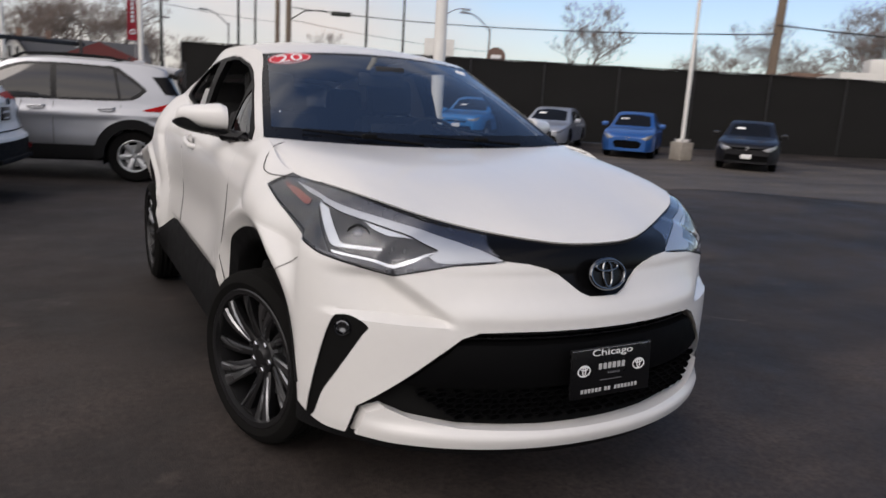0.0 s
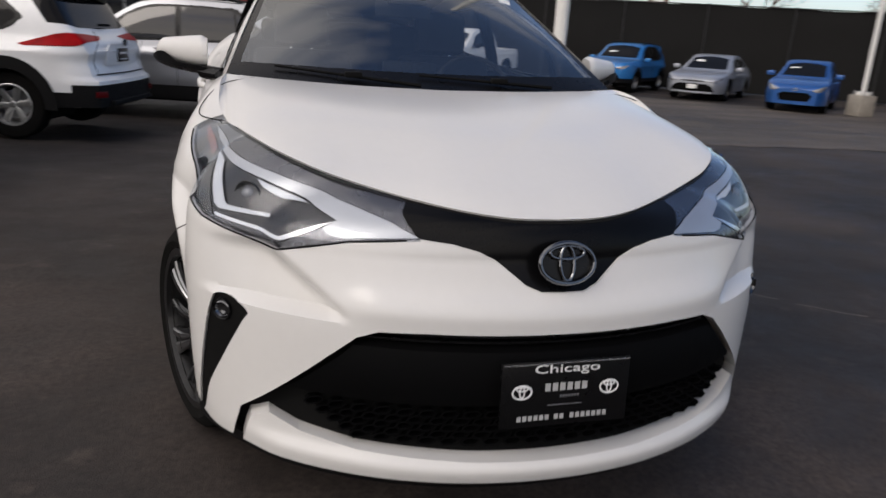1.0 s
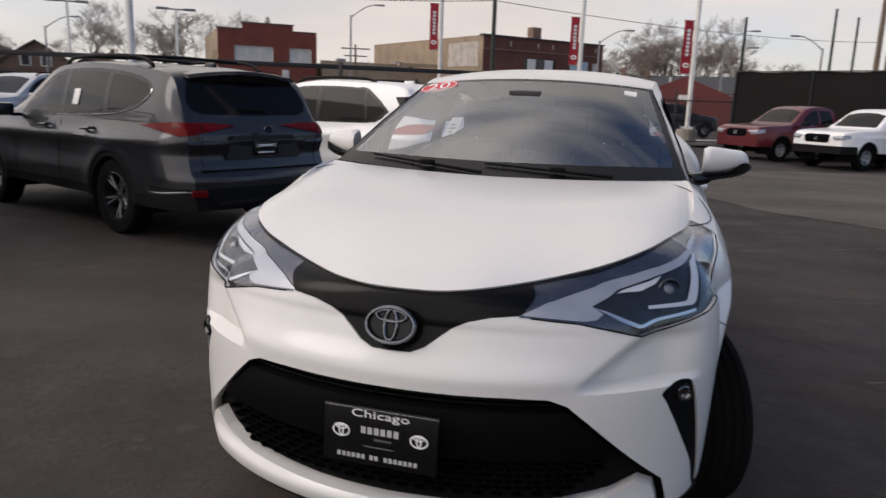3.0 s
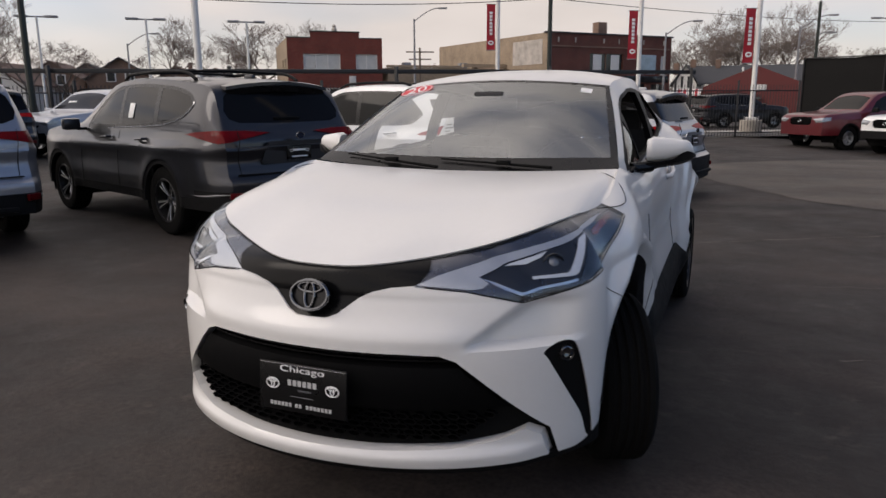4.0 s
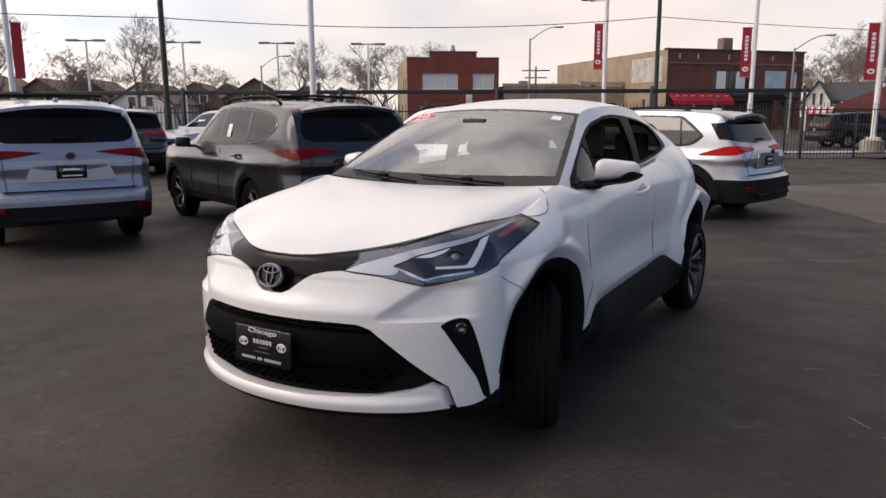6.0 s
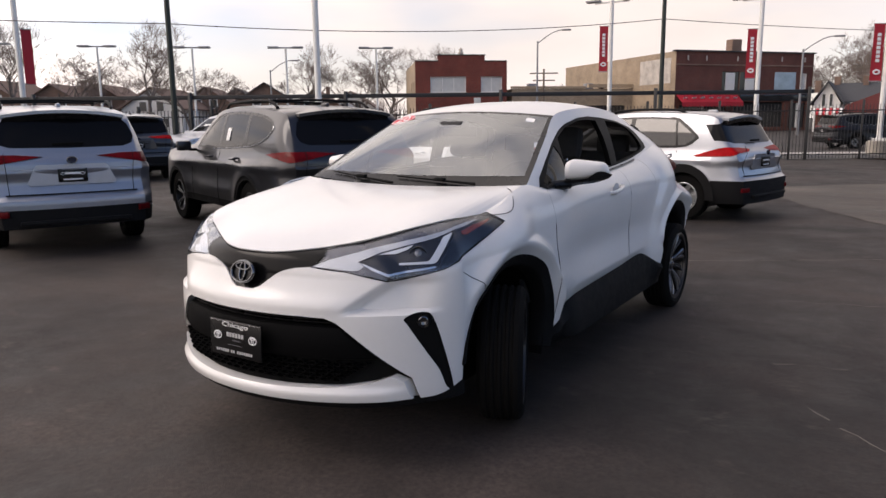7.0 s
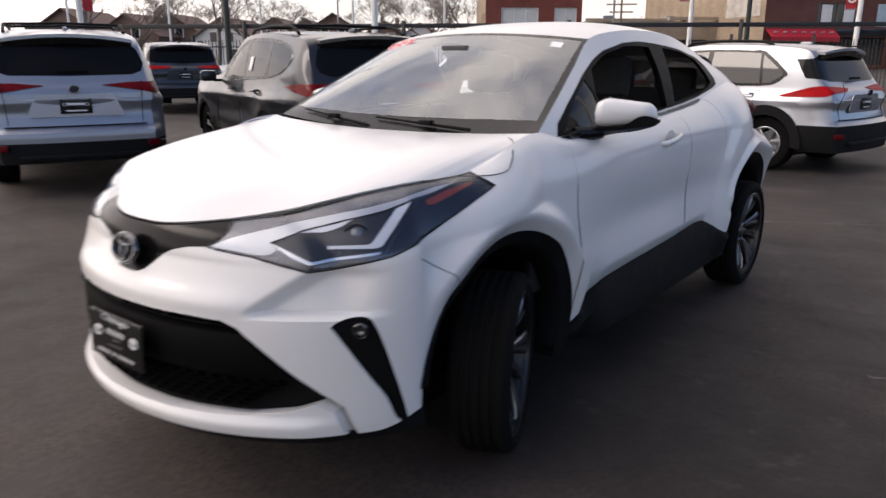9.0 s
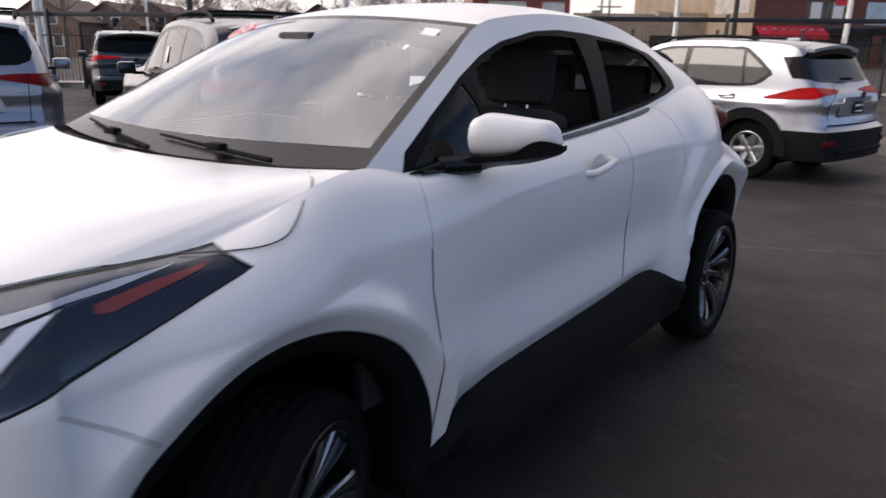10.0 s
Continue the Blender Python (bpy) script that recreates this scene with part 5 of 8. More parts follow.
def light_pole(x, y, h, base_r, base_h, heads, label, lean=0.0, banner=None, group="light poles", rect=False, shaft_r=0.09):
    root = thing("light_pole", label, "light pole", group, at=pose(x, y, fall(x, y)))
    if rect:
        part("concrete_base", box(base_r * 2, base_r * 2, base_h, (0, 0, base_h / 2), 0.02), M_concrete, root, "square concrete footing")
    else:
        part("concrete_base", lathe([(0, base_r), (base_h - 0.03, base_r), (base_h, base_r - 0.03), (base_h, 0)], 28, "z"), M_concrete, root, "round concrete footing")
    part("base_plate", box(0.32 * base_r / 0.30, 0.32 * base_r / 0.30, 0.09, (0, 0, base_h + 0.045), 0.012), M_pole, root)
    for sx, sy in ((1, 1), (1, -1), (-1, 1), (-1, -1)):
        part("anchor_bolt", lathe([(base_h, 0.018), (base_h + 0.12, 0.018), (base_h + 0.12, 0)], 6, "z"), M_lamp_grey, root, at=Matrix.Translation((sx * 0.19 * base_r / 0.3, sy * 0.19 * base_r / 0.3, 0)))
    part("shaft", tube([(0, 0, base_h), (0, 0, h)], shaft_r, 16), M_pole, root, "white round steel shaft")
    if heads:
        arm = part("cross_arm", box(1.5, 0.07, 0.07, (0, 0, h - 0.06), 0.01), M_pole, root)
        for sx in (-0.75, 0.75):
            part("lamp_head", box(0.62, 0.34, 0.10, (sx * 1.1, 0, h + 0.02), 0.04), M_lamp_grey, arm)
    if banner:
        z0, bw, bh, ang = banner
        b_root = thing("banner", "red vertical banner with white lettering on the pole", "banner", "red banners", at=pose(x, y, 0, 0, 0, ang))
        rws = []
        for i in range(7):
            u = i / 6
            rws.append([(-0.12 - bw * u, 0.03 * math.sin(3 * v + 2 * u), z0 + bh * v) for v in np.linspace(0, 1, 9)])
        cloth = part("cloth", thick(grid(rws), (0, 0.006, 0)), M_banner, b_root)
        for z in (z0, z0 + bh):
            part("banner_arm", tube([(0, 0, z), (-0.14 - bw, 0, z)], 0.02, 6), M_lamp_grey, b_root)
        for k in range(7):
            part("banner_mark", box(bw * 0.34, 0.012, bh * 0.055, (-0.12 - bw * 0.5, -0.035, z0 + bh * (0.36 + 0.075 * k)), 0.003), M_letter, cloth)
        part("banner_mark", moved(oval(bw * 0.26, bw * 0.18, 0.03, 0.012, 20), (-0.12 - bw * 0.5, -0.035, z0 + bh * 0.16)), M_letter, cloth)
    return root


light_pole(3.50, 7.0, 9.0, 0.222, 0.50, False, "white steel light pole on a round concrete footing", shaft_r=0.088)
light_pole(15.55, 13.75, 6.6, 0.24, 0.55, True, "white light pole on a square concrete footing near the hatchback", rect=True, shaft_r=0.06)
for az_, dist, h, z_b in ((-19.75, 33.0, 6.4, 3.45), (-9.4, 32.0, 6.05, 2.95), (-1.6, 29.5, 5.9, 2.60)):
    light_pole(2.3 + dist * math.sin(radians(az_)), -2.93 + dist * math.cos(radians(az_)), h, 0.38, 0.62, True, "white light pole with a red banner by the iron fence", banner=(z_b, 0.36, 1.90, 22))
light_pole(2.3 + 28.0 * math.sin(radians(-62.2)), -2.93 + 28.0 * math.cos(radians(-62.2)), 6.4, 0.36, 0.5, True, "white light pole with a red banner behind the SUVs", banner=(2.75, 0.30, 1.75, 240))
light_pole(2.3 + 24.0 * math.sin(radians(-42.1)), -2.93 + 24.0 * math.cos(radians(-42.1)), 8.5, 0.33, 0.5, False, "tall plain white light pole behind the SUVs", shaft_r=0.10)

# ---- parked vehicles ----


def split(bm, pred):
    """Takes the faces for which pred is true out of bm, as a skin of their own."""
    bm.normal_update()
    picked = [f for f in bm.faces if pred(f.calc_center_median(), f.normal)]
    piece, table = bmesh.new(), {}
    for f in picked:
        for v in f.verts:
            if v not in table:
                table[v] = piece.verts.new(v.co)
        piece.faces.new([table[v] for v in f.verts])
    bmesh.ops.delete(bm, geom=picked, context="FACES_ONLY")
    bmesh.ops.delete(bm, geom=[e for e in bm.edges if not e.link_faces], context="EDGES")
    piece.normal_update()
    return piece


def islands(bm):
    """The loose pieces of a mesh, each on its own."""
    bmesh.ops.remove_doubles(bm, verts=bm.verts, dist=0.0005)
    left, out = set(bm.faces), []
    while left:
        todo, found = [left.pop()], []
        while todo:
            f = todo.pop()
            found.append(f)
            for v in f.verts:
                for g_ in v.link_faces:
                    if g_ in left:
                        left.discard(g_)
                        todo.append(g_)
        piece, table = bmesh.new(), {}
        for f in found:
            for v in f.verts:
                if v not in table:
                    table[v] = piece.verts.new(v.co)
            piece.faces.new([table[v] for v in f.verts])
        piece.normal_update()
        if len(found) > 2:
            out.append(piece)
    return sorted(out, key=lambda b: (round(min(v.co.y for v in b.verts), 3), round(min(v.co.x for v in b.verts), 3)))


def slice_z(bm, z):
    bmesh.ops.bisect_plane(bm, geom=bm.verts[:] + bm.edges[:] + bm.faces[:], dist=1e-5, plane_co=(0, 0, z), plane_no=(0, 0, 1))


def vehicle(sp, at, paint, label, category="car", group=""):
    """A parked vehicle with its nose to -y and its front axle at y = 0."""
    root = thing(sp["name"], label, category, group, at=at)
    wb, yf, yr, hw, belt, H = sp["wb"], -sp["fo"], sp["wb"] + sp["ro"], sp["W"] / 2, sp["belt"], sp["H"]
    top = smooth(sp["top"])
    r = sp["r"]
    arch = r + 0.075
    sill = sp.get("sill", 0.34)
    nose = sp.get("nose", 0.30)

    def low_edge(y):
        z = sill if yf + 0.75 < y < yr - 0.8 else sill - 0.02
        for c in (0.0, wb):
            if abs(y - c) < arch:
                z = max(z, r + math.sqrt(arch**2 - (y - c)**2))
        return z

    def plan(y):
        k = 1.0
        if y < yf + 0.7:
            k -= nose * ((yf + 0.7 - y) / 0.7)**2.6
        if y > yr - 0.5:
            k -= sp.get("taper", 0.16) * ((y - yr + 0.5) / 0.5)**2.6
        return k

    def column(y):
        zt = top(y)
        w = hw * plan(y)
        cab = min(max((zt - belt) / (H - belt), 0), 1)
        za = low_edge(y)
        zb = min(belt, zt - 0.035)
        pts = []
        for i in range(23):
            t = i / 22
            z = za + (zb - za) * t
            u = (z - 0.25) / (belt - 0.25)
            x = w * (0.955 + 0.045 * math.sin(math.pi * min(max(u, 0), 1)**0.8) - 0.03 * max(u - 0.8, 0) / 0.2)
            for c in (0.0, wb):
                d = math.hypot(y - c, z - r)
                x += 0.022 * math.exp(-((d - arch) / 0.10)**2)
                x += sp.get("haunch", 0.0) * math.exp(-((y - c - 0.1) / 0.55)**2) * math.exp(-((z - belt + 0.20) / 0.13)**2)
            x -= sp.get("waist", 0.012) * math.exp(-((z - belt * 0.66) / 0.11)**2) * ease(0.35, 0.8, y) * (1 - ease(wb - 0.8, wb - 0.3, y))
            zc = belt - 0.20 + 0.03 * y / wb
            x += sp.get("crease", 0.012) * max(1 - abs(z - zc) / 0.085, 0) * ease(yf + 0.5, yf + 1.0, y)
            pts.append((x, y, z))
        x0 = pts[-1][0]
        xr = w * (0.90 - sp.get("tumble", 0.19) * cab)
        zr = zb + (zt - zb) * (0.55 + 0.36 * cab)
        for i in range(1, 9):
            t = i / 8
            pts.append((x0 + (xr - x0) * t + 0.02 * cab * math.sin(math.pi * t), y, zb + (zr - zb) * t))
        for i in range(1, 8):
            t = i / 7
            a = t * math.pi / 2
            pts.append((xr * math.cos(a)**0.65 if t < 1 else 0.0, y, zr + (zt - zr) * math.sin(a)**0.65))
        return pts

    ys_ = set(np.round(np.linspace(yf + 0.25, yr - 0.15, 64), 4))
    for i in range(9):
        ys_.add(round(yf + 0.25 * (1 - math.cos(i / 8 * math.pi / 2)), 4))
        ys_.add(round(yr - 0.15 * (1 - math.cos(i / 8 * math.pi / 2)), 4))
    for c in (0.0, wb):
        for i in range(21):
            ys_.add(round(c - arch * math.cos(math.pi * i / 20), 4))
    cs = [column(float(y)) for y in sorted(ys_)]
    first, last = cs[0], cs[-1]
    front = [[(p[0] * k, p[1] - 0.05 * (1 - k * k), p[2]) for p in first] for k in np.linspace(0, 1, 9)[:-1]]
    back = [[(p[0] * k, p[1] + sp.get("bulge", 0.05) * (1 - k * k), p[2]) for p in last] for k in np.linspace(1, 0, 9)[1:]]
    half = grid(front + cs + back)
    bmesh.ops.remove_doubles(half, verts=half.verts, dist=1e-4)
    step = sp.get("step", 0.0)
    if step:
        for v in half.verts:
            if v.co.y > yr - 0.45:
                k = ease(yr - 0.45, yr, v.co.y)
                v.co.y += k * step * (1 - ease(0.63, 0.69, v.co.z)) - k * step * 0.7 * math.exp(-((v.co.z - 0.84) / 0.10)**2) + k * 0.03 * ease(0.96, 1.06, v.co.z) * (1 - ease(1.06, 1.14, v.co.z))
    half.normal_update()
    side = lambda c: c.z > belt - 0.12 and c.x > hw * 0.45
    def x_at(y, z):
        c = column(y)
        return float(np.interp(z, [q[2] for q in c[:31]], [q[0] for q in c[:31]]))

    panes, surround = [], None
    if "dlo" in sp:
        surround = cut_out(half, rounded(sp["dlo"], 2), (0, 1, 0), (0, 0, 1), keep=side, wall=(-0.008, 0, 0))
    for poly in sp["windows"]:
        panes.append(cut_out(half if surround is None else surround, poly, (0, 1, 0), (0, 0, 1), keep=side, wall=(-0.010, 0, 0)))
    if surround is not None:
        on_body("window_surround", moved(surround, (-0.004, 0, 0)), M_gloss, root)
        surround.free()
        if sp.get("chrome"):
            pts_ = [q for q in rounded(sp["dlo"], 4) if q[1] < 1.45 and q[0] > 1.2]
            on_body("window_trim", tube([(x_at(q[0], q[1]) + 0.003, q[0], q[1]) for q in pts_], 0.007, 5), M_silver, root)
    k_sl, k_y0 = sp.get("slant", 0.0), sp["back_y"][0]
    bmesh.ops.bisect_plane(half, geom=half.verts[:] + half.edges[:] + half.faces[:], dist=1e-5, plane_co=(0, k_y0, 1.5), plane_no=Vector((0, 1, k_sl)).normalized())
    bmesh.ops.bisect_plane(half, geom=half.verts[:] + half.edges[:] + half.faces[:], dist=1e-5, plane_co=(0, sp["screen_y"][0], 0), plane_no=(0, 1, 0))
    ws_poly = sp["screen"]
    scr = cut_out(half, ws_poly, (1, 0, 0), (0, 0, 1), keep=lambda c: sp["screen_y"][0] < c.y < sp["screen_y"][1] and c.z > belt - 0.15, wall=(0, 0.01, -0.008))
    back_pane = cut_out(half, sp["back"], (1, 0, 0), (0, 0, 1), keep=lambda c: c.y + (c.z - 1.5) * k_sl > k_y0 and c.y < sp["back_y"][1] and c.z > belt - 0.2, wall=(0, -0.012, 0))
    lamps = []
    for poly in sp.get("tails", ()):
        lamps.append(cut_out(half, poly, (0.8, -0.6, 0), (0, 0, 1), keep=lambda c: c.y > yr - 0.75 and c.z > 0.3))
    heads = []
    for poly in sp.get("heads", ()):
        heads.append(cut_out(half, poly, (0.8, 0.6, 0), (0, 0, 1), keep=lambda c: c.y < yf + 0.85 and c.z < belt + 0.1))
    grl = [cut_out(half, poly, (1, 0, 0), (0, 0, 1), keep=lambda c: c.y < yf + 0.6 and c.z < belt + 0.05, wall=(0, 0.03, 0)) for poly in sp.get("grilles", ())]
    clads = []
    for z, y0, y1 in sp.get("clad", ()):
        slice_z(half, z)
        clads.append(split(half, lambda c, n: c.z < z and y0 <= c.y <= y1))
    bedp = None
    if "bed" in sp:
        y0, y1, x1 = sp["bed"]
        bedp = cut_out(half, [(-0.1, y0), (x1, y0), (x1, y1), (-0.1, y1)], (1, 0, 0), (0, 1, 0), keep=lambda c: c.z > belt - 0.2, wall=(0, 0, -0.42))
    part("body", both(half), paint, root)
    if bedp is not None:
        part("bed_floor", both(moved(bedp, (0, 0, -0.42))), M_matt, root)
    for bm_, nm in [(p, "side_window") for p in panes]:
        for o in on_body(nm, moved(bm_, (-0.006, 0, 0)), sp.get("glass", M_cab), root):
            pass
        bm_.free()
    part("windscreen", both(moved(scr, (0, 0.006, -0.004))), sp.get("glass", M_cab), root)
    part("rear_window", both(moved(back_pane, (0, -0.006, 0))), sp.get("back_glass", M_backglass), root)
    for bm_ in lamps:
        on_body("tail_lamp", thick(moved(bm_, (0.008, 0.010, 0)), (-0.014, -0.016, 0)), sp.get("tail_lens", M_redlens), root, "red tail lamp")
        bm_.free()
    for bm_ in heads:
        on_body("headlamp", thick(moved(bm_, (0.006, -0.008, 0)), (-0.012, 0.016, 0)), M_headl, root, "clear headlamp")
        bm_.free()
    for bm_ in grl:
        part("grille", both(moved(bm_, (0, 0.028, 0))), M_mesh, root)
    for bm_ in clads:
        for piece in islands(both(moved(bm_, (0, 0, 0)))):
            part("lower_cladding", piece, M_clad, root)
    # wheel arches, liners and floor
    for c in (0.0, wb):
        rws = []
        for i in range(25):
            a = math.pi * (-0.02 + 1.04 * i / 24)
            row = []
            for q in (arch - 0.055, arch - 0.05, arch + sp.get("lip", 0.012), arch + sp.get("lip", 0.012)):
                y, z = c - q * math.cos(a), r + q * math.sin(a)
                row.append((hw * plan(y) * 1.0 + (0.040 if sp.get("lip", 0) > 0.05 else 0.014) + (-0.05 if not row else 0) - 0.002 * len(row), y, z))
            rws.append(row)
        if sp.get("arch_trim", True):
            on_body("arch_trim", grid(rws), M_clad, root)
        rws = [[(x, c - (arch - 0.01) * math.cos(math.pi * (-0.1 + 1.2 * i / 16)), r + (arch - 0.01) * math.sin(math.pi * (-0.1 + 1.2 * i / 16))) for x in (hw * 0.35, hw * 0.97)] for i in range(17)]
        on_body("wheel_liner", grid(rws), M_matt, root)
    part("underbody", box(hw * 1.7, yr - yf - 0.7, 0.12, (0, (yr + yf) / 2, sill + 0.02), 0.02), M_matt, root)
    for sx in (1, -1):
        for c in (0.0, wb):
            wheel(root, sp["wheel"], r, sp.get("tyre", 0.225), pose(sx * (hw - 0.135), c, r, 17 * c, 0, 0 if sx > 0 else 180))
    # mirrors, handles
    for sx in (1, -1):
        my = sp["mirror"][0]
        m_ = box(0.21, 0.115, 0.145, (sx * (hw + 0.11), my, sp["mirror"][1]), 0.045)
        mo = part("door_mirror", m_, sp.get("mirror_paint", paint), root)
        part("mirror_arm", box(0.12, 0.05, 0.035, (sx * (hw - 0.01), my + 0.02, sp["mirror"][1] - 0.06), 0.012), M_clad, mo)
        for hy in sp["handles"]:
            hx = hw * plan(hy) * 0.985
            part("door_handle", tube([(sx * (hx - 0.02), hy - 0.10, belt - 0.10), (sx * (hx + 0.03), hy - 0.08, belt - 0.10), (sx * (hx + 0.03), hy + 0.08, belt - 0.09), (sx * (hx - 0.02), hy + 0.10, belt - 0.09)], 0.016, 6), sp.get("handle_paint", paint), root)
        for hy in sp.get("seams", ()):
            part("door_gap", tube([(sx * (hw * (0.955 + 0.045 * math.sin(math.pi * ((z - 0.25) / (belt - 0.25))**0.8) - 0.03 * max((z - 0.25) / (belt - 0.25) - 0.8, 0) / 0.2) + 0.0005), hy, z) for z in np.linspace(sill + 0.04, belt - 0.03, 8)], 0.004, 5), M_seam, root)
    # tail: plate, spoiler, bumper trim, badge
    yb = yr + sp.get("bulge", 0.05)
    if "plate" in sp:
        z = sp["plate"]
        zy = yb - 0.028 if step else yb - 0.005
        pl = part("dealer_plate", box(0.30, 0.014, 0.15, (0, zy + 0.012, z), 0.004), M_gloss, root, "black dealer plate")
        part("plate_word", box(0.16, 0.003, 0.022, (0, zy + 0.0205, z + 0.022), 0.001), M_letter, pl)
        part("plate_word", box(0.20, 0.003, 0.014, (0, zy + 0.0205, z - 0.045), 0.001), M_letter, pl)
        for sx in (-0.1, 0.1):
            part("plate_oval", moved(oval(0.020, 0.014, 0.0025, 0.002, 16), (sx, zy + 0.021, z + 0.018)), M_letter, pl)
    if "spoiler" in sp:
        y0, z0, w0 = sp["spoiler"]
        rws = [[(x * w0, y0 + k * sp.get("visor", 0.40) - 0.05 * x * x, z0 + 0.012 - 0.040 * k - 0.055 * x * x) for x in np.linspace(-1, 1, 15)] for k in np.linspace(0, 1, 4)]
        part("roof_spoiler", thick(grid(rws), (0, 0, -0.035)), paint, root)
        rws = [[(x * w0 * 0.97, y0 + 0.03 + k * (sp.get("visor", 0.40) - 0.05) - 0.05 * x * x, z0 - 0.030 - 0.040 * k - 0.055 * x * x) for x in np.linspace(-1, 1, 15)] for k in np.linspace(0, 1, 4)]
        part("spoiler_underside", thick(grid(rws), (0, -0.02, -0.06)), M_gloss, root)
    if "rails" in sp:
        y0, y1, z0 = sp["rails"]
        for sx in (1, -1):
            xr_ = sx * hw * 0.66
            pts = [(xr_, y0, z0 - 0.05), (xr_, y0 + 0.12, z0 + 0.015)] + [(xr_, y0 + (y1 - y0) * t, z0 + 0.03 * math.sin(math.pi * t) + 0.012) for t in np.linspace(0.15, 0.85, 6)] + [(xr_, y1 - 0.12, z0 + 0.0), (xr_, y1, z0 - 0.06)]
            part("roof_rail", tube(pts, 0.019, 8), sp.get("rail_paint", M_alloy), root)
    if sp.get("crossbars"):
        for yc in sp["crossbars"]:
            part("crossbar", tube([(-hw * 0.66, yc, sp["rails"][2] + 0.035), (0, yc, sp["rails"][2] + 0.05), (hw * 0.66, yc, sp["rails"][2] + 0.035)], 0.015, 8), M_clad, root)
    if sp.get("trim"):
        for sx in (1, -1):
            z0 = sp["trim"]
            part("sill_trim", tube([(sx * (hw * 0.97 + 0.008), y, z0 + 0.012 * (y / wb)) for y in np.linspace(0.55, wb - 0.5, 8)], 0.013, 6), M_silver, root)
            part("bumper_trim", tube([(sx * hw * plan(y) * 0.985, y + step, z0 + 0.02 + 0.03 * ease(yr - 0.4, yr, y)) for y in np.linspace(wb + 0.5, yr - 0.02, 9)], 0.011, 6), M_greytrim, root)
    if sp.get("suv"):
        part("antenna_fin", box(0.05, 0.16, 0.055, (0, sp["spoiler"][0] - 0.20, sp["spoiler"][1] + 0.032), 0.02), paint, root)
        part("rear_wiper", box(0.32, 0.02, 0.03, (0.0, sp["wiper"][0], sp["wiper"][1]), 0.008), M_matt, root)
        bdg = part("badge", moved(oval(0.05, 0.034, 0.007, 0.006, 24), (0, yb + 0.020, sp["badge"])), M_badge, root)
        oval_b = lathe([(0.0, 0.0), (0.0, 0.05), (-0.01, 0.05)], 20, "y")
        for v in oval_b.verts:
            v.co.z *= 0.68
        part("badge_disc", moved(oval_b, (0, yb + 0.016, sp["badge"])), M_badgeblue, bdg)
        rf = sp["reflect"]
        for sx in (1, -1):
            part("reflector", box(0.14, 0.03, 0.065, (sx * hw * rf[0], yb + step - rf[2], rf[1]), 0.008, rot=Matrix.Rotation(radians(-28 * sx), 3, "Z")), M_reflector, root)
        part("skid_plate", box(hw * 1.25, 0.05, 0.05, (0, yb + step + 0.005, 0.40), 0.015), sp.get("skid", M_clad), root)
        part("tailgate_gap", tube([(x * hw * 0.74, yb + 0.004 - 0.05 * x * x, 0.705 + 0.0 * x) for x in np.linspace(-1, 1, 13)], 0.007, 5), M_seam, root)
        for sx in (1, -1):
            seam = []
            for z in np.linspace(0.70, 1.16, 9):
                dy = step * (1 - ease(0.63, 0.69, z)) - step * 0.7 * math.exp(-((z - 0.84) / 0.10)**2) + 0.03 * ease(0.96, 1.06, z) * (1 - ease(1.06, 1.14, z))
                seam.append((sx * hw * (0.70 + 0.05 * (z - 0.7)), yr + sp.get("bulge", 0.05) * 0.31 + dy - 0.02 * max(z - 1.0, 0) / 0.16, z))
            part("tailgate_seam", tube(seam, 0.0035, 5), M_seam, root)
        part("plate_recess", thick(grid([[(x * w_, yb - 0.024 - 0.04 * (x * w_ / hw)**2, z_) for x in np.linspace(-1, 1, 9)] for z_, w_ in ((sp["plate"] - 0.105, 0.43), (sp["plate"] - 0.08, 0.45), (sp["plate"] + 0.10, 0.37), (sp["plate"] + 0.12, 0.34))]), (0, -0.01, 0)), sp["recess"], root)
    if sp.get("fuel"):
        part("fuel_flap", thick(grid([[(x_at(y, z) + 0.002, y, z) for z in np.linspace(belt - 0.17, belt - 0.03, 3)] for y in np.linspace(wb + 0.12, wb + 0.30, 3)]), (-0.02, 0, 0)), paint, root)
    if sp.get("front_badge"):
        part("badge", moved(oval(0.055, 0.038, 0.009, 0.008, 24), (0, yf - 0.062, sp["front_badge"])), M_chrome, root)
    if sp.get("front_plate"):
        part("dealer_plate", box(0.30, 0.012, 0.13, (0, yf - 0.062, sp["front_plate"]), 0.003), M_letter, root)
    if sp.get("side_sheet"):
        y_, z_ = sp["side_sheet"]
        part("price_sheet", box(0.004, 0.12, 0.17, (x_at(y_, z_) + 0.001, y_, z_), 0.001, rot=Matrix.Rotation(radians(-17), 3, "Y")), M_paper, root)
    if sp.get("sheet"):
        part("price_sheet", box(0.26, 0.004, 0.09, (-0.30, sp["sheet"][0], sp["sheet"][1]), 0.001, rot=Matrix.Rotation(radians(-50), 3, "X")), M_paper, root)
    return root


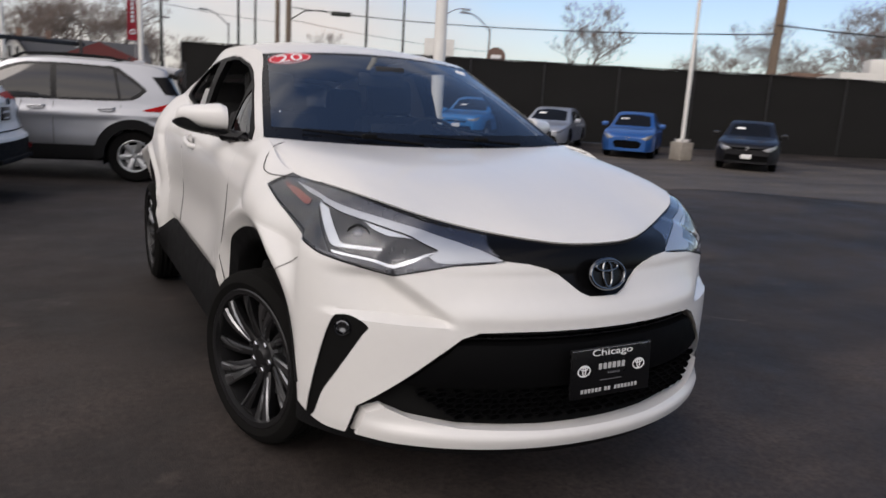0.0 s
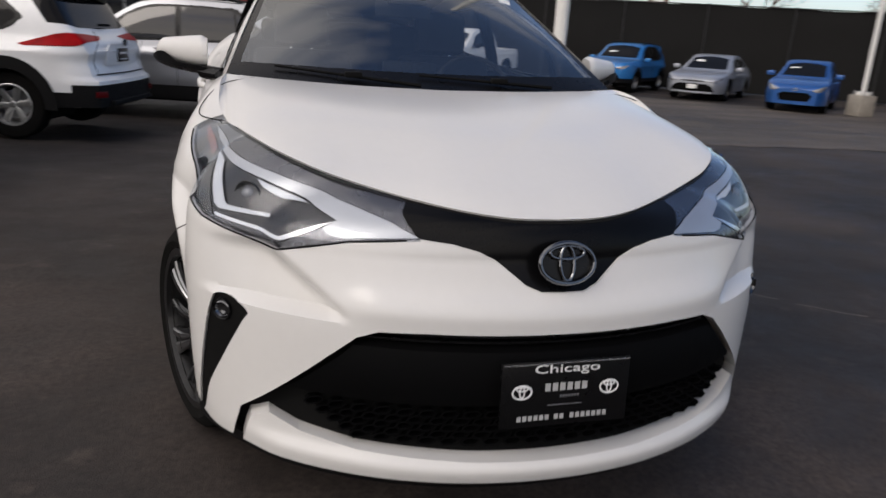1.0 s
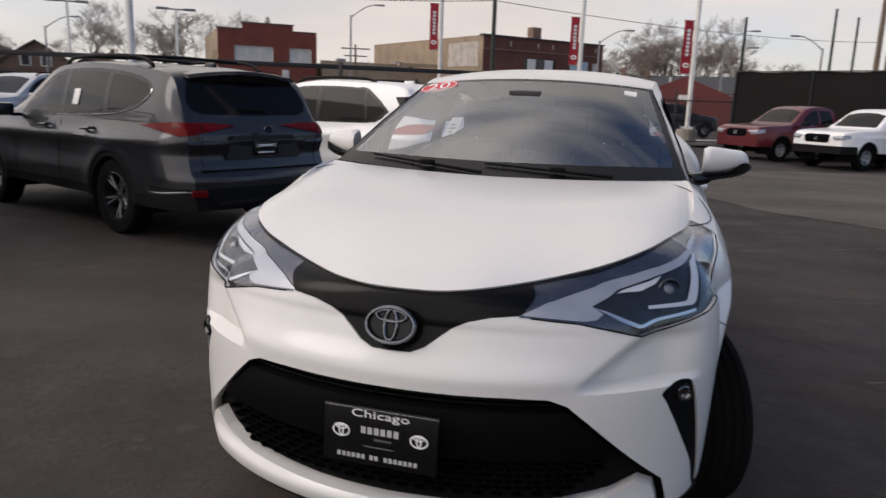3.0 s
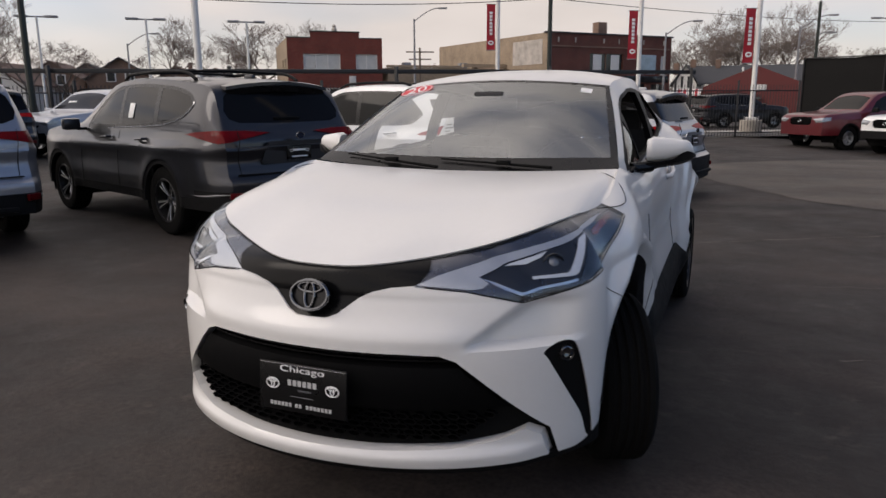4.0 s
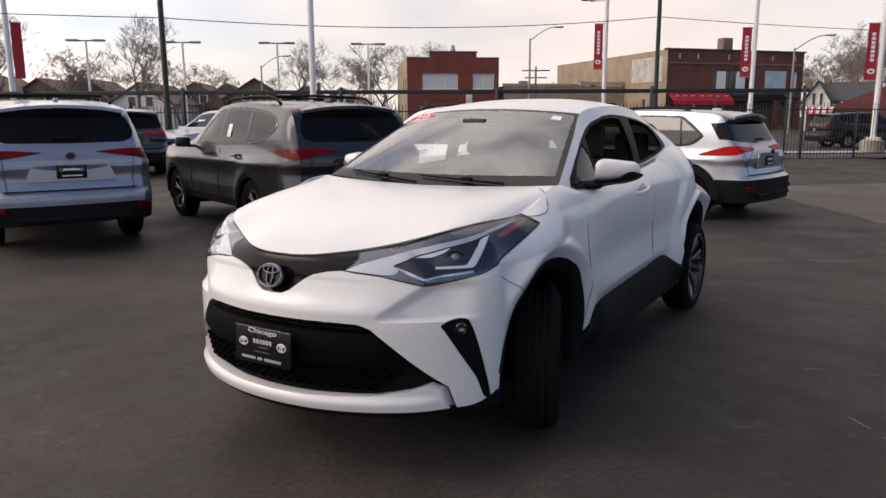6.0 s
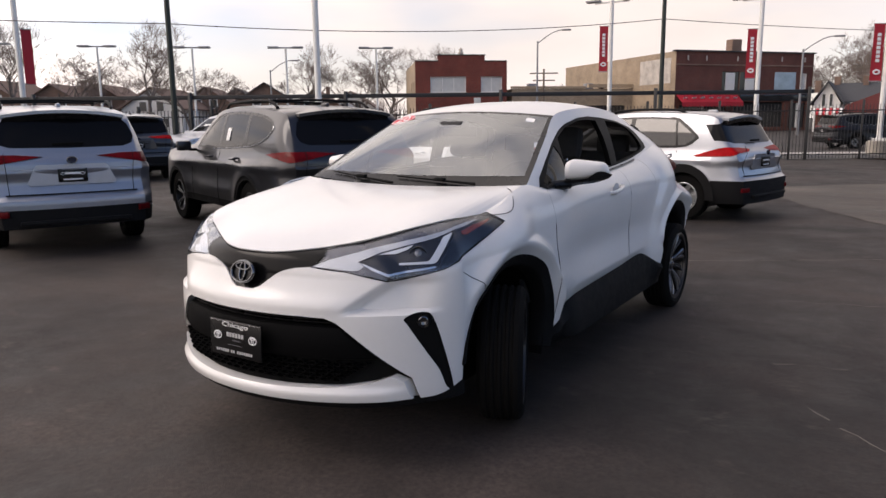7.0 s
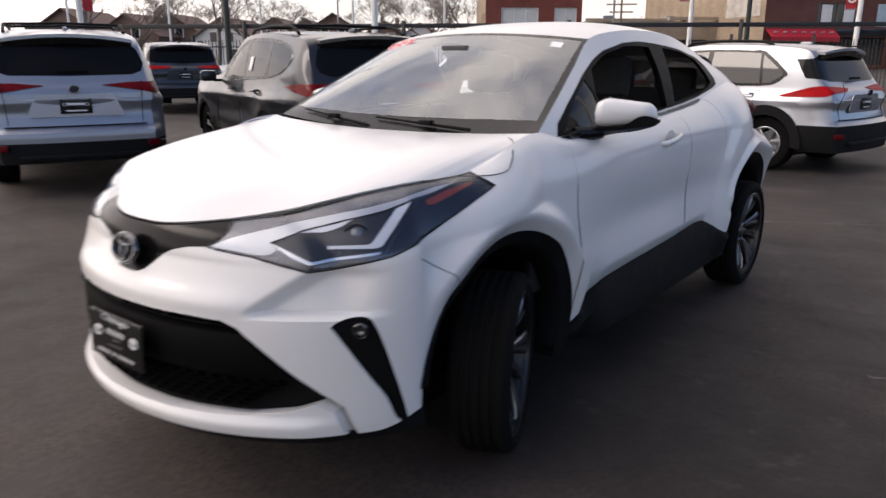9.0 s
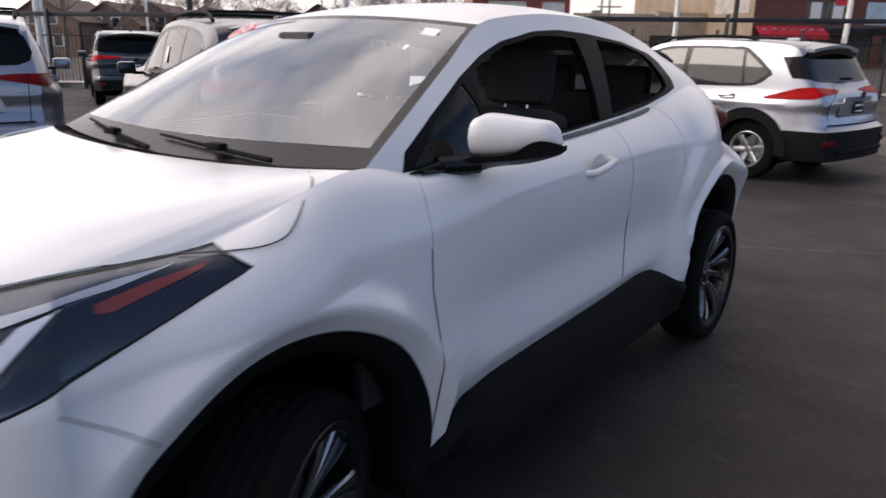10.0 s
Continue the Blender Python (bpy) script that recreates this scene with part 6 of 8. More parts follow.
M_cab = mat("dark_cabin_glass", (0.008, 0.008, 0.008), 0.06, 0, 0.05, 1.4, spec=0.14)
M_sideglass = mat("sky_lit_side_glass", (0.010, 0.010, 0.010), 0.05, 0, 0.05, 1.4, spec=0.75)
M_backglass = mat("privacy_back_glass", (0.006, 0.006, 0.007), 0.05, 0, 0.05, 1.4, spec=0.10)
M_redbright = mat("bright_red_lens", (0.30, 0.004, 0.006), 0.35, 0, 0.35, 9, spec=0.06)
M_greytrim = mat("grey_trim", (0.16, 0.16, 0.165), 0.5, 0.3, 0.1, 10)
M_badgeblue = mat("dark_blue_badge", (0.006, 0.010, 0.030), 0.25, 0, 0.1, 20, spec=0.3)
M_reflector = mat("dark_red_reflector", (0.085, 0.003, 0.005), 0.3, 0, 0.2, 20, spec=0.1)
M_headl = mat("headlamp_cover", (0.32, 0.33, 0.35), 0.18, 0.5, 0.25, 14, coat=0.8)


def paint(name, col, metal=0.0):
    return mat(name, col, 0.36, metal, 0.04, 3, coat=0.6, coat_rough=0.06)


P_grey = mat("graphite_grey_paint", (0.032, 0.033, 0.038), 0.36, 0.75, 0.05, 3, coat=0.55, coat_rough=0.03, spec=0.3)
P_silver = paint("pale_silver_paint", (0.27, 0.29, 0.33), 0.7)
P_rwhite = paint("ice_white_paint", (0.78, 0.78, 0.78))
P_rsilver = paint("bright_silver_paint", (0.30, 0.31, 0.335), 0.8)
P_blue = paint("bright_blue_paint", (0.012, 0.085, 0.30), 0.3)
P_teal = paint("electric_blue_paint", (0.010, 0.15, 0.42), 0.3)
P_lsilver = paint("cool_silver_paint", (0.34, 0.36, 0.40), 0.5)
P_black = mat("black_car_paint", (0.006, 0.006, 0.008), 0.4, 0, 0.04, 3, coat=0.25, coat_rough=0.08, spec=0.25)
P_red = paint("dark_red_paint", (0.10, 0.006, 0.010), 0.2)
P_dark = paint("midnight_paint", (0.018, 0.022, 0.030), 0.2)

SUV_L = dict(name="suv", chrome=True, dlo=[(0.84, 1.125), (1.18, 1.43), (1.48, 1.575), (1.75, 1.612), (2.22, 1.622), (2.62, 1.605), (3.0, 1.572), (3.30, 1.505), (3.40, 1.40), (3.24, 1.275), (2.95, 1.205), (2.6, 1.17), (1.7, 1.135)], step=0.06, crease=0.020, trim=0.47, crossbars=(1.85, 2.75), rail_paint=M_clad, haunch=0.035, tumble=0.15, waist=0.022, wb=2.85, fo=0.97, ro=1.12, W=1.93, H=1.71, belt=1.12, r=0.375, wheel="five", sill=0.36, bulge=0.07, tyre=0.235,
             top=[(-0.97, 0.92), (-0.85, 1.02), (-0.4, 1.10), (0.35, 1.17), (0.55, 1.20), (1.30, 1.63), (1.7, 1.70), (2.3, 1.71), (3.2, 1.66), (3.62, 1.60), (3.70, 1.50), (3.86, 1.18), (3.93, 1.05), (3.97, 0.98)],
             windows=[[(0.92, 1.16), (1.22, 1.42), (1.50, 1.545), (1.70, 1.58), (1.72, 1.17)], [(1.80, 1.17), (1.79, 1.585), (2.20, 1.59), (2.55, 1.575), (2.58, 1.20)], [(2.68, 1.21), (2.64, 1.57), (3.0, 1.54), (3.28, 1.48), (3.36, 1.40), (3.22, 1.30), (2.95, 1.235)]],
             screen=[(-0.1, 1.21), (0.70, 1.21), (0.62, 1.56), (0.3, 1.615), (-0.1, 1.63)], screen_y=(0.4, 1.5), back=[(-0.1, 1.20), (0.58, 1.212), (0.68, 1.25), (0.71, 1.33), (0.66, 1.47), (0.60, 1.52), (-0.1, 1.55)], back_y=(3.50, 4.1), slant=0.3,
             tails=[[(-2.13, 1.112), (-1.90, 1.138), (-1.60, 1.142), (-1.40, 1.124), (-1.27, 1.100), (-1.38, 1.078), (-1.50, 1.048), (-1.64, 1.018), (-1.78, 1.030), (-1.95, 1.072)]],
             clad=[(0.46, -1.2, 4.2), (0.545, 3.5, 4.3)], mirror=(0.78, 1.16), handles=(1.50, 2.42), seams=(0.72, 1.78, 2.66), plate=0.905, spoiler=(3.36, 1.655, 0.63), spoiler_paint=None, rails=(1.45, 3.15, 1.715), suv=True, wiper=(3.83, 1.25), badge=1.075, reflect=(0.80, 0.505, 0.055), recess=None)
SUV_M = dict(name="suv", tail_lens=M_redbright, lip=0.080, fuel=True, dlo=[(0.73, 1.10), (1.08, 1.43), (1.38, 1.558), (1.62, 1.588), (2.12, 1.593), (2.44, 1.580), (2.64, 1.566), (3.0, 1.30), (2.98, 1.235), (2.83, 1.132), (2.4, 1.108), (1.6, 1.10)], step=0.065, crease=0.016, haunch=0.022, tumble=0.15, waist=0.02, wb=2.84, fo=0.93, ro=0.83, W=1.855, H=1.69, belt=1.10, r=0.360, wheel="six", sill=0.38, bulge=0.06,
             top=[(-0.93, 0.90), (-0.82, 1.00), (-0.4, 1.07), (0.3, 1.13), (0.5, 1.17), (1.20, 1.60), (1.6, 1.68), (2.2, 1.69), (2.9, 1.66), (3.22, 1.61), (3.30, 1.52), (3.50, 1.16), (3.60, 1.04), (3.67, 0.96)],
             windows=[[(0.80, 1.13), (1.12, 1.42), (1.40, 1.53), (1.58, 1.555), (1.78, 1.562), (1.80, 1.13)], [(1.87, 1.13), (1.86, 1.565), (2.1, 1.568), (2.42, 1.557), (2.575, 1.546), (2.65, 1.15)], [(2.685, 1.153), (2.615, 1.530), (2.95, 1.295), (2.94, 1.255), (2.80, 1.162)]],
             screen=[(-0.1, 1.18), (0.68, 1.18), (0.60, 1.53), (0.3, 1.58), (-0.1, 1.60)], screen_y=(0.35, 1.4), back=[(-0.1, 1.17), (0.62, 1.185), (0.84, 1.23), (0.84, 1.44), (0.60, 1.52), (-0.1, 1.545)], back_y=(3.06, 3.75), slant=0.75,
             tails=[[(-1.93, 1.098), (-1.65, 1.125), (-1.42, 1.135), (-1.33, 1.118), (-1.06, 1.002), (-1.09, 0.988), (-1.46, 1.004), (-1.58, 1.045), (-1.86, 1.062)]],
             clad=[(0.52, -1.2, 3.75), (0.60, 3.46, 3.9)], mirror=(0.70, 1.13), handles=(1.62, 2.50), seams=(0.62, 1.83, 2.68), plate=0.90, spoiler=(3.02, 1.64, 0.60), spoiler_paint=None, rails=(1.3, 2.75, 1.672), rail_paint=M_clad, suv=True, wiper=(3.52, 1.22), badge=1.04, reflect=(0.80, 0.50, 0.05), recess=None)
SEDAN = dict(name="sedan", wb=2.82, fo=0.98, ro=1.08, W=1.84, H=1.445, belt=0.92, r=0.335, wheel="five", sill=0.26, arch_trim=False,
             top=[(-0.98, 0.66), (-0.86, 0.74), (-0.4, 0.84), (0.3, 0.92), (0.5, 0.95), (1.30, 1.36), (1.7, 1.44), (2.2, 1.44), (2.7, 1.36), (3.2, 1.13), (3.4, 1.08), (3.8, 1.06), (3.9, 0.95)],
             windows=[[(0.95, 0.97), (1.30, 1.26), (1.70, 1.34), (1.72, 0.97)], [(1.80, 0.97), (1.78, 1.34), (2.35, 1.32), (2.75, 1.15), (2.6, 0.98)]],
             screen=[(-0.1, 0.975), (0.66, 0.975), (0.56, 1.31), (0.25, 1.36), (-0.1, 1.37)], screen_y=(0.4, 1.5), back=[(-0.1, 1.13), (0.55, 1.13), (0.5, 1.33), (-0.1, 1.36)], back_y=(2.5, 3.4),
             heads=[[(-0.22, 0.60), (0.02, 0.66), (0.28, 0.75), (0.26, 0.69), (0.10, 0.585), (-0.05, 0.57)]],
             grilles=[[(-0.1, 0.63), (0.30, 0.63), (0.40, 0.60), (-0.1, 0.585)], [(-0.1, 0.53), (0.42, 0.53), (0.60, 0.46), (0.68, 0.30), (-0.1, 0.29)]],
             mirror=(0.80, 1.0), handles=(1.5, 2.5), seams=(0.66, 1.76), front_badge=0.63, sheet=(0.98, 1.22), front_plate=0.44)
SMALL = dict(SEDAN, name="small_sedan", wb=2.57, fo=0.88, ro=0.91, W=1.695, H=1.48, belt=0.95, r=0.310, wheel="five",
             top=[(-0.88, 0.70), (-0.78, 0.78), (-0.4, 0.88), (0.2, 0.97), (0.4, 1.0), (1.15, 1.40), (1.5, 1.475), (2.0, 1.475), (2.5, 1.36), (2.95, 1.14), (3.3, 1.08), (3.48, 0.95)],
             windows=[[(0.85, 1.0), (1.15, 1.28), (1.5, 1.37), (1.52, 1.0)], [(1.60, 1.0), (1.58, 1.37), (2.1, 1.34), (2.5, 1.17), (2.4, 1.01)]],
             screen=[(-0.1, 1.02), (0.60, 1.02), (0.52, 1.34), (0.25, 1.39), (-0.1, 1.40)], screen_y=(0.3, 1.35), back=[(-0.1, 1.15), (0.5, 1.15), (0.45, 1.34), (-0.1, 1.37)], back_y=(2.3, 3.1),
             heads=[[(-0.20, 0.66), (0.0, 0.74), (0.24, 0.80), (0.22, 0.72), (0.05, 0.62), (-0.10, 0.61)]],
             grilles=[[(-0.1, 0.58), (0.34, 0.58), (0.46, 0.50), (0.38, 0.34), (-0.1, 0.33)]], mirror=(0.72, 1.05), handles=(1.3, 2.2), seams=(0.58, 1.55), front_badge=0.66, sheet=(0.86, 1.24), front_plate=0)
HATCH = dict(SMALL, name="hatchback", wb=2.63, fo=0.87, ro=0.76, W=1.79, H=1.47, wheel="five",
             top=[(-0.87, 0.72), (-0.78, 0.80), (-0.4, 0.90), (0.2, 0.98), (0.4, 1.0), (1.15, 1.38), (1.5, 1.46), (2.1, 1.465), (2.8, 1.40), (3.1, 1.3), (3.3, 1.0), (3.39, 0.9)],
             back=[(-0.1, 1.08), (0.5, 1.08), (0.48, 1.3), (-0.1, 1.33)], back_y=(2.9, 3.4),
             grilles=[[(-0.1, 0.70), (0.55, 0.70), (0.55, 0.64), (-0.1, 0.64)], [(-0.1, 0.48), (0.60, 0.48), (0.62, 0.30), (-0.1, 0.30)]], front_badge=0.68, front_plate=0.44)
CROSS = dict(SUV_M, name="suv", tails=(), heads=[[(-0.25, 0.86), (0.02, 0.90), (0.24, 0.97), (0.25, 0.91), (0.08, 0.82), (-0.1, 0.80)]], grilles=[[(-0.1, 0.80), (0.42, 0.80), (0.36, 0.74), (-0.1, 0.73)], [(-0.1, 0.62), (0.55, 0.62), (0.66, 0.42), (-0.1, 0.40)]],
             front_badge=0.80, front_plate=0.64, sheet=(0.82, 1.36), clad=[(0.50, -1.2, 3.75)], recess=M_clad)
TRUCK = dict(name="pickup_truck", wb=3.24, fo=0.95, ro=1.18, W=1.89, H=1.77, belt=1.14, r=0.385, wheel="steel", sill=0.50, tyre=0.245, nose=0.16,
             top=[(-0.95, 0.98), (-0.86, 1.08), (-0.4, 1.14), (0.35, 1.18), (0.55, 1.22), (1.20, 1.66), (1.6, 1.77), (2.2, 1.77), (2.52, 1.70), (2.62, 1.60), (2.70, 1.24), (2.78, 1.16), (3.4, 1.16), (4.3, 1.16), (4.42, 1.10)],
             windows=[[(0.90, 1.19), (1.20, 1.48), (1.50, 1.62), (1.72, 1.64), (1.74, 1.19)], [(1.82, 1.20), (1.80, 1.64), (2.36, 1.63), (2.42, 1.22)]],
             screen=[(-0.1, 1.24), (0.68, 1.24), (0.60, 1.59), (0.3, 1.65), (-0.1, 1.67)], screen_y=(0.45, 1.5), back=[(-0.1, 1.28), (0.55, 1.28), (0.5, 1.58), (-0.1, 1.60)], back_y=(2.4, 2.78),
             heads=[[(-0.22, 0.97), (0.0, 1.00), (0.28, 1.02), (0.28, 0.92), (0.08, 0.88), (-0.12, 0.86)]],
             grilles=[[(-0.1, 1.02), (0.34, 1.02), (0.42, 0.98), (0.40, 0.82), (0.34, 0.78), (-0.1, 0.78)]],
             clad=[(0.70, -1.2, -0.45)], mirror=(0.85, 1.22), mirror_paint=M_clad, handles=(1.55,), seams=(0.70, 1.78, 2.50), bed=(2.85, 4.28, 0.76), front_badge=0.90, sheet=(0.95, 1.44), arch_trim=True)


def parked(hx, hy, lx, ly, px, py, k=1.0):
    """The pose of a vehicle that heads along (hx, hy) and whose point (lx, ly) stands at (px, py)."""
    a = math.atan2(hx, -hy)
    c, s = math.cos(a), math.sin(a)
    m = 1.5 if ly > 1.5 else -1.5
    return pose(px - k * (c * lx - s * ly), py - k * (s * lx + c * ly), fall(px + hx * m, py + hy * m), 0, 0, math.degrees(a)) @ Matrix.Scale(k, 4)


ROW = "row of parked SUVs"
M_recess = mat("silver_garnish", (0.40, 0.42, 0.46), 0.4, 0.4, 0.05, 10)
vehicle(dict(SUV_L, recess=P_grey, spoiler_paint=M_gloss, side_sheet=(2.02, 1.33)), parked(-0.935, 0.355, 0.83, 2.85, -4.30, 3.22, 0.96), P_grey, "graphite grey three-row SUV with roof rails and red tail lamps", "suv", ROW)
vehicle(dict(SUV_L, W=1.80, taper=0.18, recess=M_recess, spoiler_paint=M_gloss), parked(-0.912, 0.410, -0.795, 2.85, -6.05, 2.70, 0.97), P_silver, "pale silver blue three-row SUV with a black dealer plate", "suv", ROW)
vehicle(dict(SUV_M, recess=P_rwhite, spoiler_paint=M_gloss), parked(-0.975, 0.222, 0.79, 2.84, -2.86, 6.15, 0.95), P_rwhite, "white compact SUV with black arches beside the grey SUV", "suv", ROW)
vehicle(dict(SUV_M, recess=P_rsilver, spoiler_paint=M_matt, glass=M_sideglass, waist=0.006, haunch=0.010, sill=0.31, clad=[(0.50, -1.2, 3.75), (0.635, 3.30, 3.9)]), parked(-0.972, 0.235, 0.79, 2.84, -0.46, 8.265, 0.965), P_rsilver, "silver compact SUV with silver wheels and black arches", "suv", ROW)
FL = "cars along the screened fence"
HX, HY = -0.74, -0.67
vehicle(SMALL, parked(HX, HY, 0, -0.88, 13.59, 14.03, 0.92), P_blue, "bright blue small sedan facing the lot", "car", FL)
vehicle(SEDAN, parked(HX, HY, 0, -0.98, 12.47, 17.0, 0.94), P_lsilver, "silver sedan with a dark front grille", "car", FL)
vehicle(CROSS, parked(HX, HY, 0, -0.93, 10.5, 19.0, 0.92), P_teal, "electric blue compact SUV by the black fence", "suv", FL)
vehicle(HATCH, parked(-0.79, -0.61, 0, -0.87, 14.81, 10.75, 0.89), P_black, "black hatchback by the light pole", "car", FL)
vehicle(TRUCK, parked(-0.74, -0.67, 0.80, 0.0, 5.95, 20.0, 0.96), P_rwhite, "white pickup truck with a black front bumper", "truck", FL)
vehicle(dict(TRUCK, clad=()), parked(-0.74, -0.67, 0.80, 0.0, 4.05, 22.0, 0.98), P_red, "red pickup truck beside the white one", "truck", FL)
vehicle(dict(SUV_M, recess=P_dark, spoiler_paint=M_gloss, rails=(1.3, 2.85, 1.66)), parked(-0.90, 0.435, -0.79, 2.84, -14.2, 9.3), P_dark, "dark blue SUV parked by the iron fence", "suv")
vehicle(dict(CROSS, suv=False), parked(0.05, -1.0, 0.79, 0.0, -14.3, 11.0), P_lsilver, "silver grey SUV parked by the iron fence", "suv")
vehicle(dict(SUV_L, recess=P_black, spoiler_paint=M_gloss), parked(0.82, 0.57, -0.83, 2.85, 0.35, 34.2, 0.94), P_black, "black SUV parked along the street", "suv")

# ---- across the street ----


def brick_mat(name, col, mortar, scale=1.0, var=0.25):
    m = bpy.data.materials.new(name)
    m.use_nodes = True
    n, l = m.node_tree.nodes, m.node_tree.links
    b = n["Principled BSDF"]
    co = n.new("ShaderNodeTexCoord")
    mp = n.new("ShaderNodeMapping")
    mp.inputs["Rotation"].default_value = (radians(90), 0, 0)
    br = n.new("ShaderNodeTexBrick")
    br.inputs["Scale"].default_value = scale
    br.inputs["Brick Width"].default_value, br.inputs["Row Height"].default_value = 0.22, 0.075
    br.inputs["Mortar Size"].default_value = 0.008
    br.inputs["Color1"].default_value = (*col, 1)
    br.inputs["Color2"].default_value = (*[c * (1 - var) for c in col], 1)
    br.inputs["Mortar"].default_value = (*mortar, 1)
    l.new(co.outputs["Object"], mp.inputs["Vector"])
    l.new(mp.outputs["Vector"], br.inputs["Vector"])
    big = n.new("ShaderNodeTexNoise")
    big.inputs["Scale"].default_value = 0.5
    big.inputs["Detail"].default_value = 5
    l.new(co.outputs["Object"], big.inputs["Vector"])
    rg = n.new("ShaderNodeMapRange")
    rg.inputs["From Min"].default_value, rg.inputs["From Max"].default_value = 0.3, 0.7
    rg.inputs["To Min"].default_value, rg.inputs["To Max"].default_value = 0.75, 1.2
    l.new(big.outputs["Fac"], rg.inputs["Value"])
    hsv = n.new("ShaderNodeHueSaturation")
    l.new(br.outputs["Color"], hsv.inputs["Color"])
    l.new(rg.outputs["Result"], hsv.inputs["Value"])
    l.new(hsv.outputs["Color"], b.inputs["Base Color"])
    b.inputs["Roughness"].default_value = 0.85
    return m


B_red = brick_mat("red_brick", (0.20, 0.040, 0.026), (0.16, 0.07, 0.055))
B_dark = brick_mat("dark_red_brick", (0.135, 0.040, 0.028), (0.12, 0.07, 0.055))
B_tan_sunlit = brick_mat("tan_and_sunlit_brick", (0.36, 0.27, 0.185), (0.31, 0.25, 0.19))
B_brown = brick_mat("brown_brick", (0.21, 0.13, 0.095), (0.19, 0.14, 0.11))
M_trim = mat("pale_stone_trim", (0.42, 0.38, 0.33), 0.8, 0, 0.15, 2)
M_wframe = mat("white_window_paint", (0.70, 0.69, 0.66), 0.5, 0, 0.06, 4)
M_blind = mat("pale_blind", (0.55, 0.55, 0.53), 0.7, 0, 0.12, 1.5)
M_roofing = mat("dark_roof_shingle", (0.055, 0.056, 0.06), 0.9, 0, 0.25, 2, bump=0.4, bscale=12)
M_brownroof = mat("brown_roof_shingle", (0.15, 0.095, 0.075), 0.9, 0, 0.25, 2, bump=0.4, bscale=12)
M_awning = mat("red_awning_cloth", (0.42, 0.014, 0.025), 0.7, 0, 0.15, 2)
M_siding = mat("white_siding", (0.68, 0.67, 0.64), 0.7, 0, 0.08, 1.5)
M_shop = mat("dark_shopfront_glass", (0.02, 0.022, 0.025), 0.12, 0, 0.4, 0.6)
M_faded = mat("faded_wall_paint", (0.44, 0.40, 0.36), 0.85, 0, 0.4, 1.1)
M_mural = mat("pale_blue_hoarding", (0.36, 0.46, 0.52), 0.6, 0, 0.35, 0.8)
M_redroof = mat("red_painted_metal", (0.12, 0.020, 0.018), 0.6, 0, 0.15, 1.0)
M_tanroof = mat("tan_parapet", (0.38, 0.29, 0.20), 0.85, 0, 0.15, 1.0)


def wall_with_holes(w, h, holes, depth=0.35):
    """A wall along x, its face at y = 0, with openings (x0, x1, z0, z1) that go in."""
    xs = sorted({0.0, w, *[v for o in holes for v in o[:2]]})
    zs = sorted({0.0, h, *[v for o in holes for v in o[2:]]})
    bm = bmesh.new()
    for x0, x1 in zip(xs, xs[1:]):
        for z0, z1 in zip(zs, zs[1:]):
            cx, cz = (x0 + x1) / 2, (z0 + z1) / 2
            if any(o[0] < cx < o[1] and o[2] < cz < o[3] for o in holes):
                continue
            bm.faces.new([bm.verts.new((x, 0, z)) for x, z in ((x0, z0), (x1, z0), (x1, z1), (x0, z1))])
    for x0, x1, z0, z1 in holes:
        for a, b in (((x0, z0), (x1, z0)), ((x1, z0), (x1, z1)), ((x1, z1), (x0, z1)), ((x0, z1), (x0, z0))):
            bm.faces.new([bm.verts.new(p) for p in ((a[0], 0, a[1]), (b[0], 0, b[1]), (b[0], depth, b[1]), (a[0], depth, a[1]))])
    bmesh.ops.remove_doubles(bm, verts=bm.verts, dist=1e-4)
    return bm


def window_unit(parent, x0, x1, z0, z1, panes=3, y=0.16, glassm=None):
    fr = part("window", box(x1 - x0, 0.06, 0.10, ((x0 + x1) / 2, y, z0 + 0.05), 0.01), M_wframe, parent)
    part("window_head", box(x1 - x0, 0.06, 0.10, ((x0 + x1) / 2, y, z1 - 0.05), 0.01), M_wframe, fr)
    for k in range(panes + 1):
        part("mullion", box(0.10, 0.07, z1 - z0, (x0 + 0.05 + (x1 - x0 - 0.1) * k / panes, y, (z0 + z1) / 2), 0.01), M_wframe, fr)
    part("sill", box(x1 - x0 + 0.2, 0.16, 0.12, ((x0 + x1) / 2, -0.03, z0 - 0.06), 0.01), M_trim, fr)
    for k in range(panes):
        a, b = x0 + (x1 - x0) * k / panes, x0 + (x1 - x0) * (k + 1) / panes
        part("pane", box(b - a - 0.08, 0.02, z1 - z0 - 0.1, ((a + b) / 2, y + 0.05, (z0 + z1) / 2)), glassm or M_blind, fr)
    return fr


def block(root, w, d, h, front, side, holes, side_holes=(), roof_m=None):
    part("wall", wall_with_holes(w, h, holes), front, root)
    o = part("wall", wall_with_holes(d, h, side_holes), side, root)
    o.matrix_local = pose(0, d, 0, 0, 0, -90)
    o = part("wall", wall_with_holes(d, h, ()), side, root)
    o.matrix_local = pose(w, 0, 0, 0, 0, 90)
    o = part("wall", wall_with_holes(w, h, ()), side, root)
    o.matrix_local = pose(w, d, 0, 0, 0, 180)
    part("roof", box(w - 0.4, d - 0.4, 0.1, (w / 2, d / 2, h - 0.45)), roof_m or M_roofing, root)
    part("inner_shade", box(w - 0.9, d - 0.9, h - 0.8, (w / 2, d / 2, (h - 0.8) / 2)), M_matt, root)


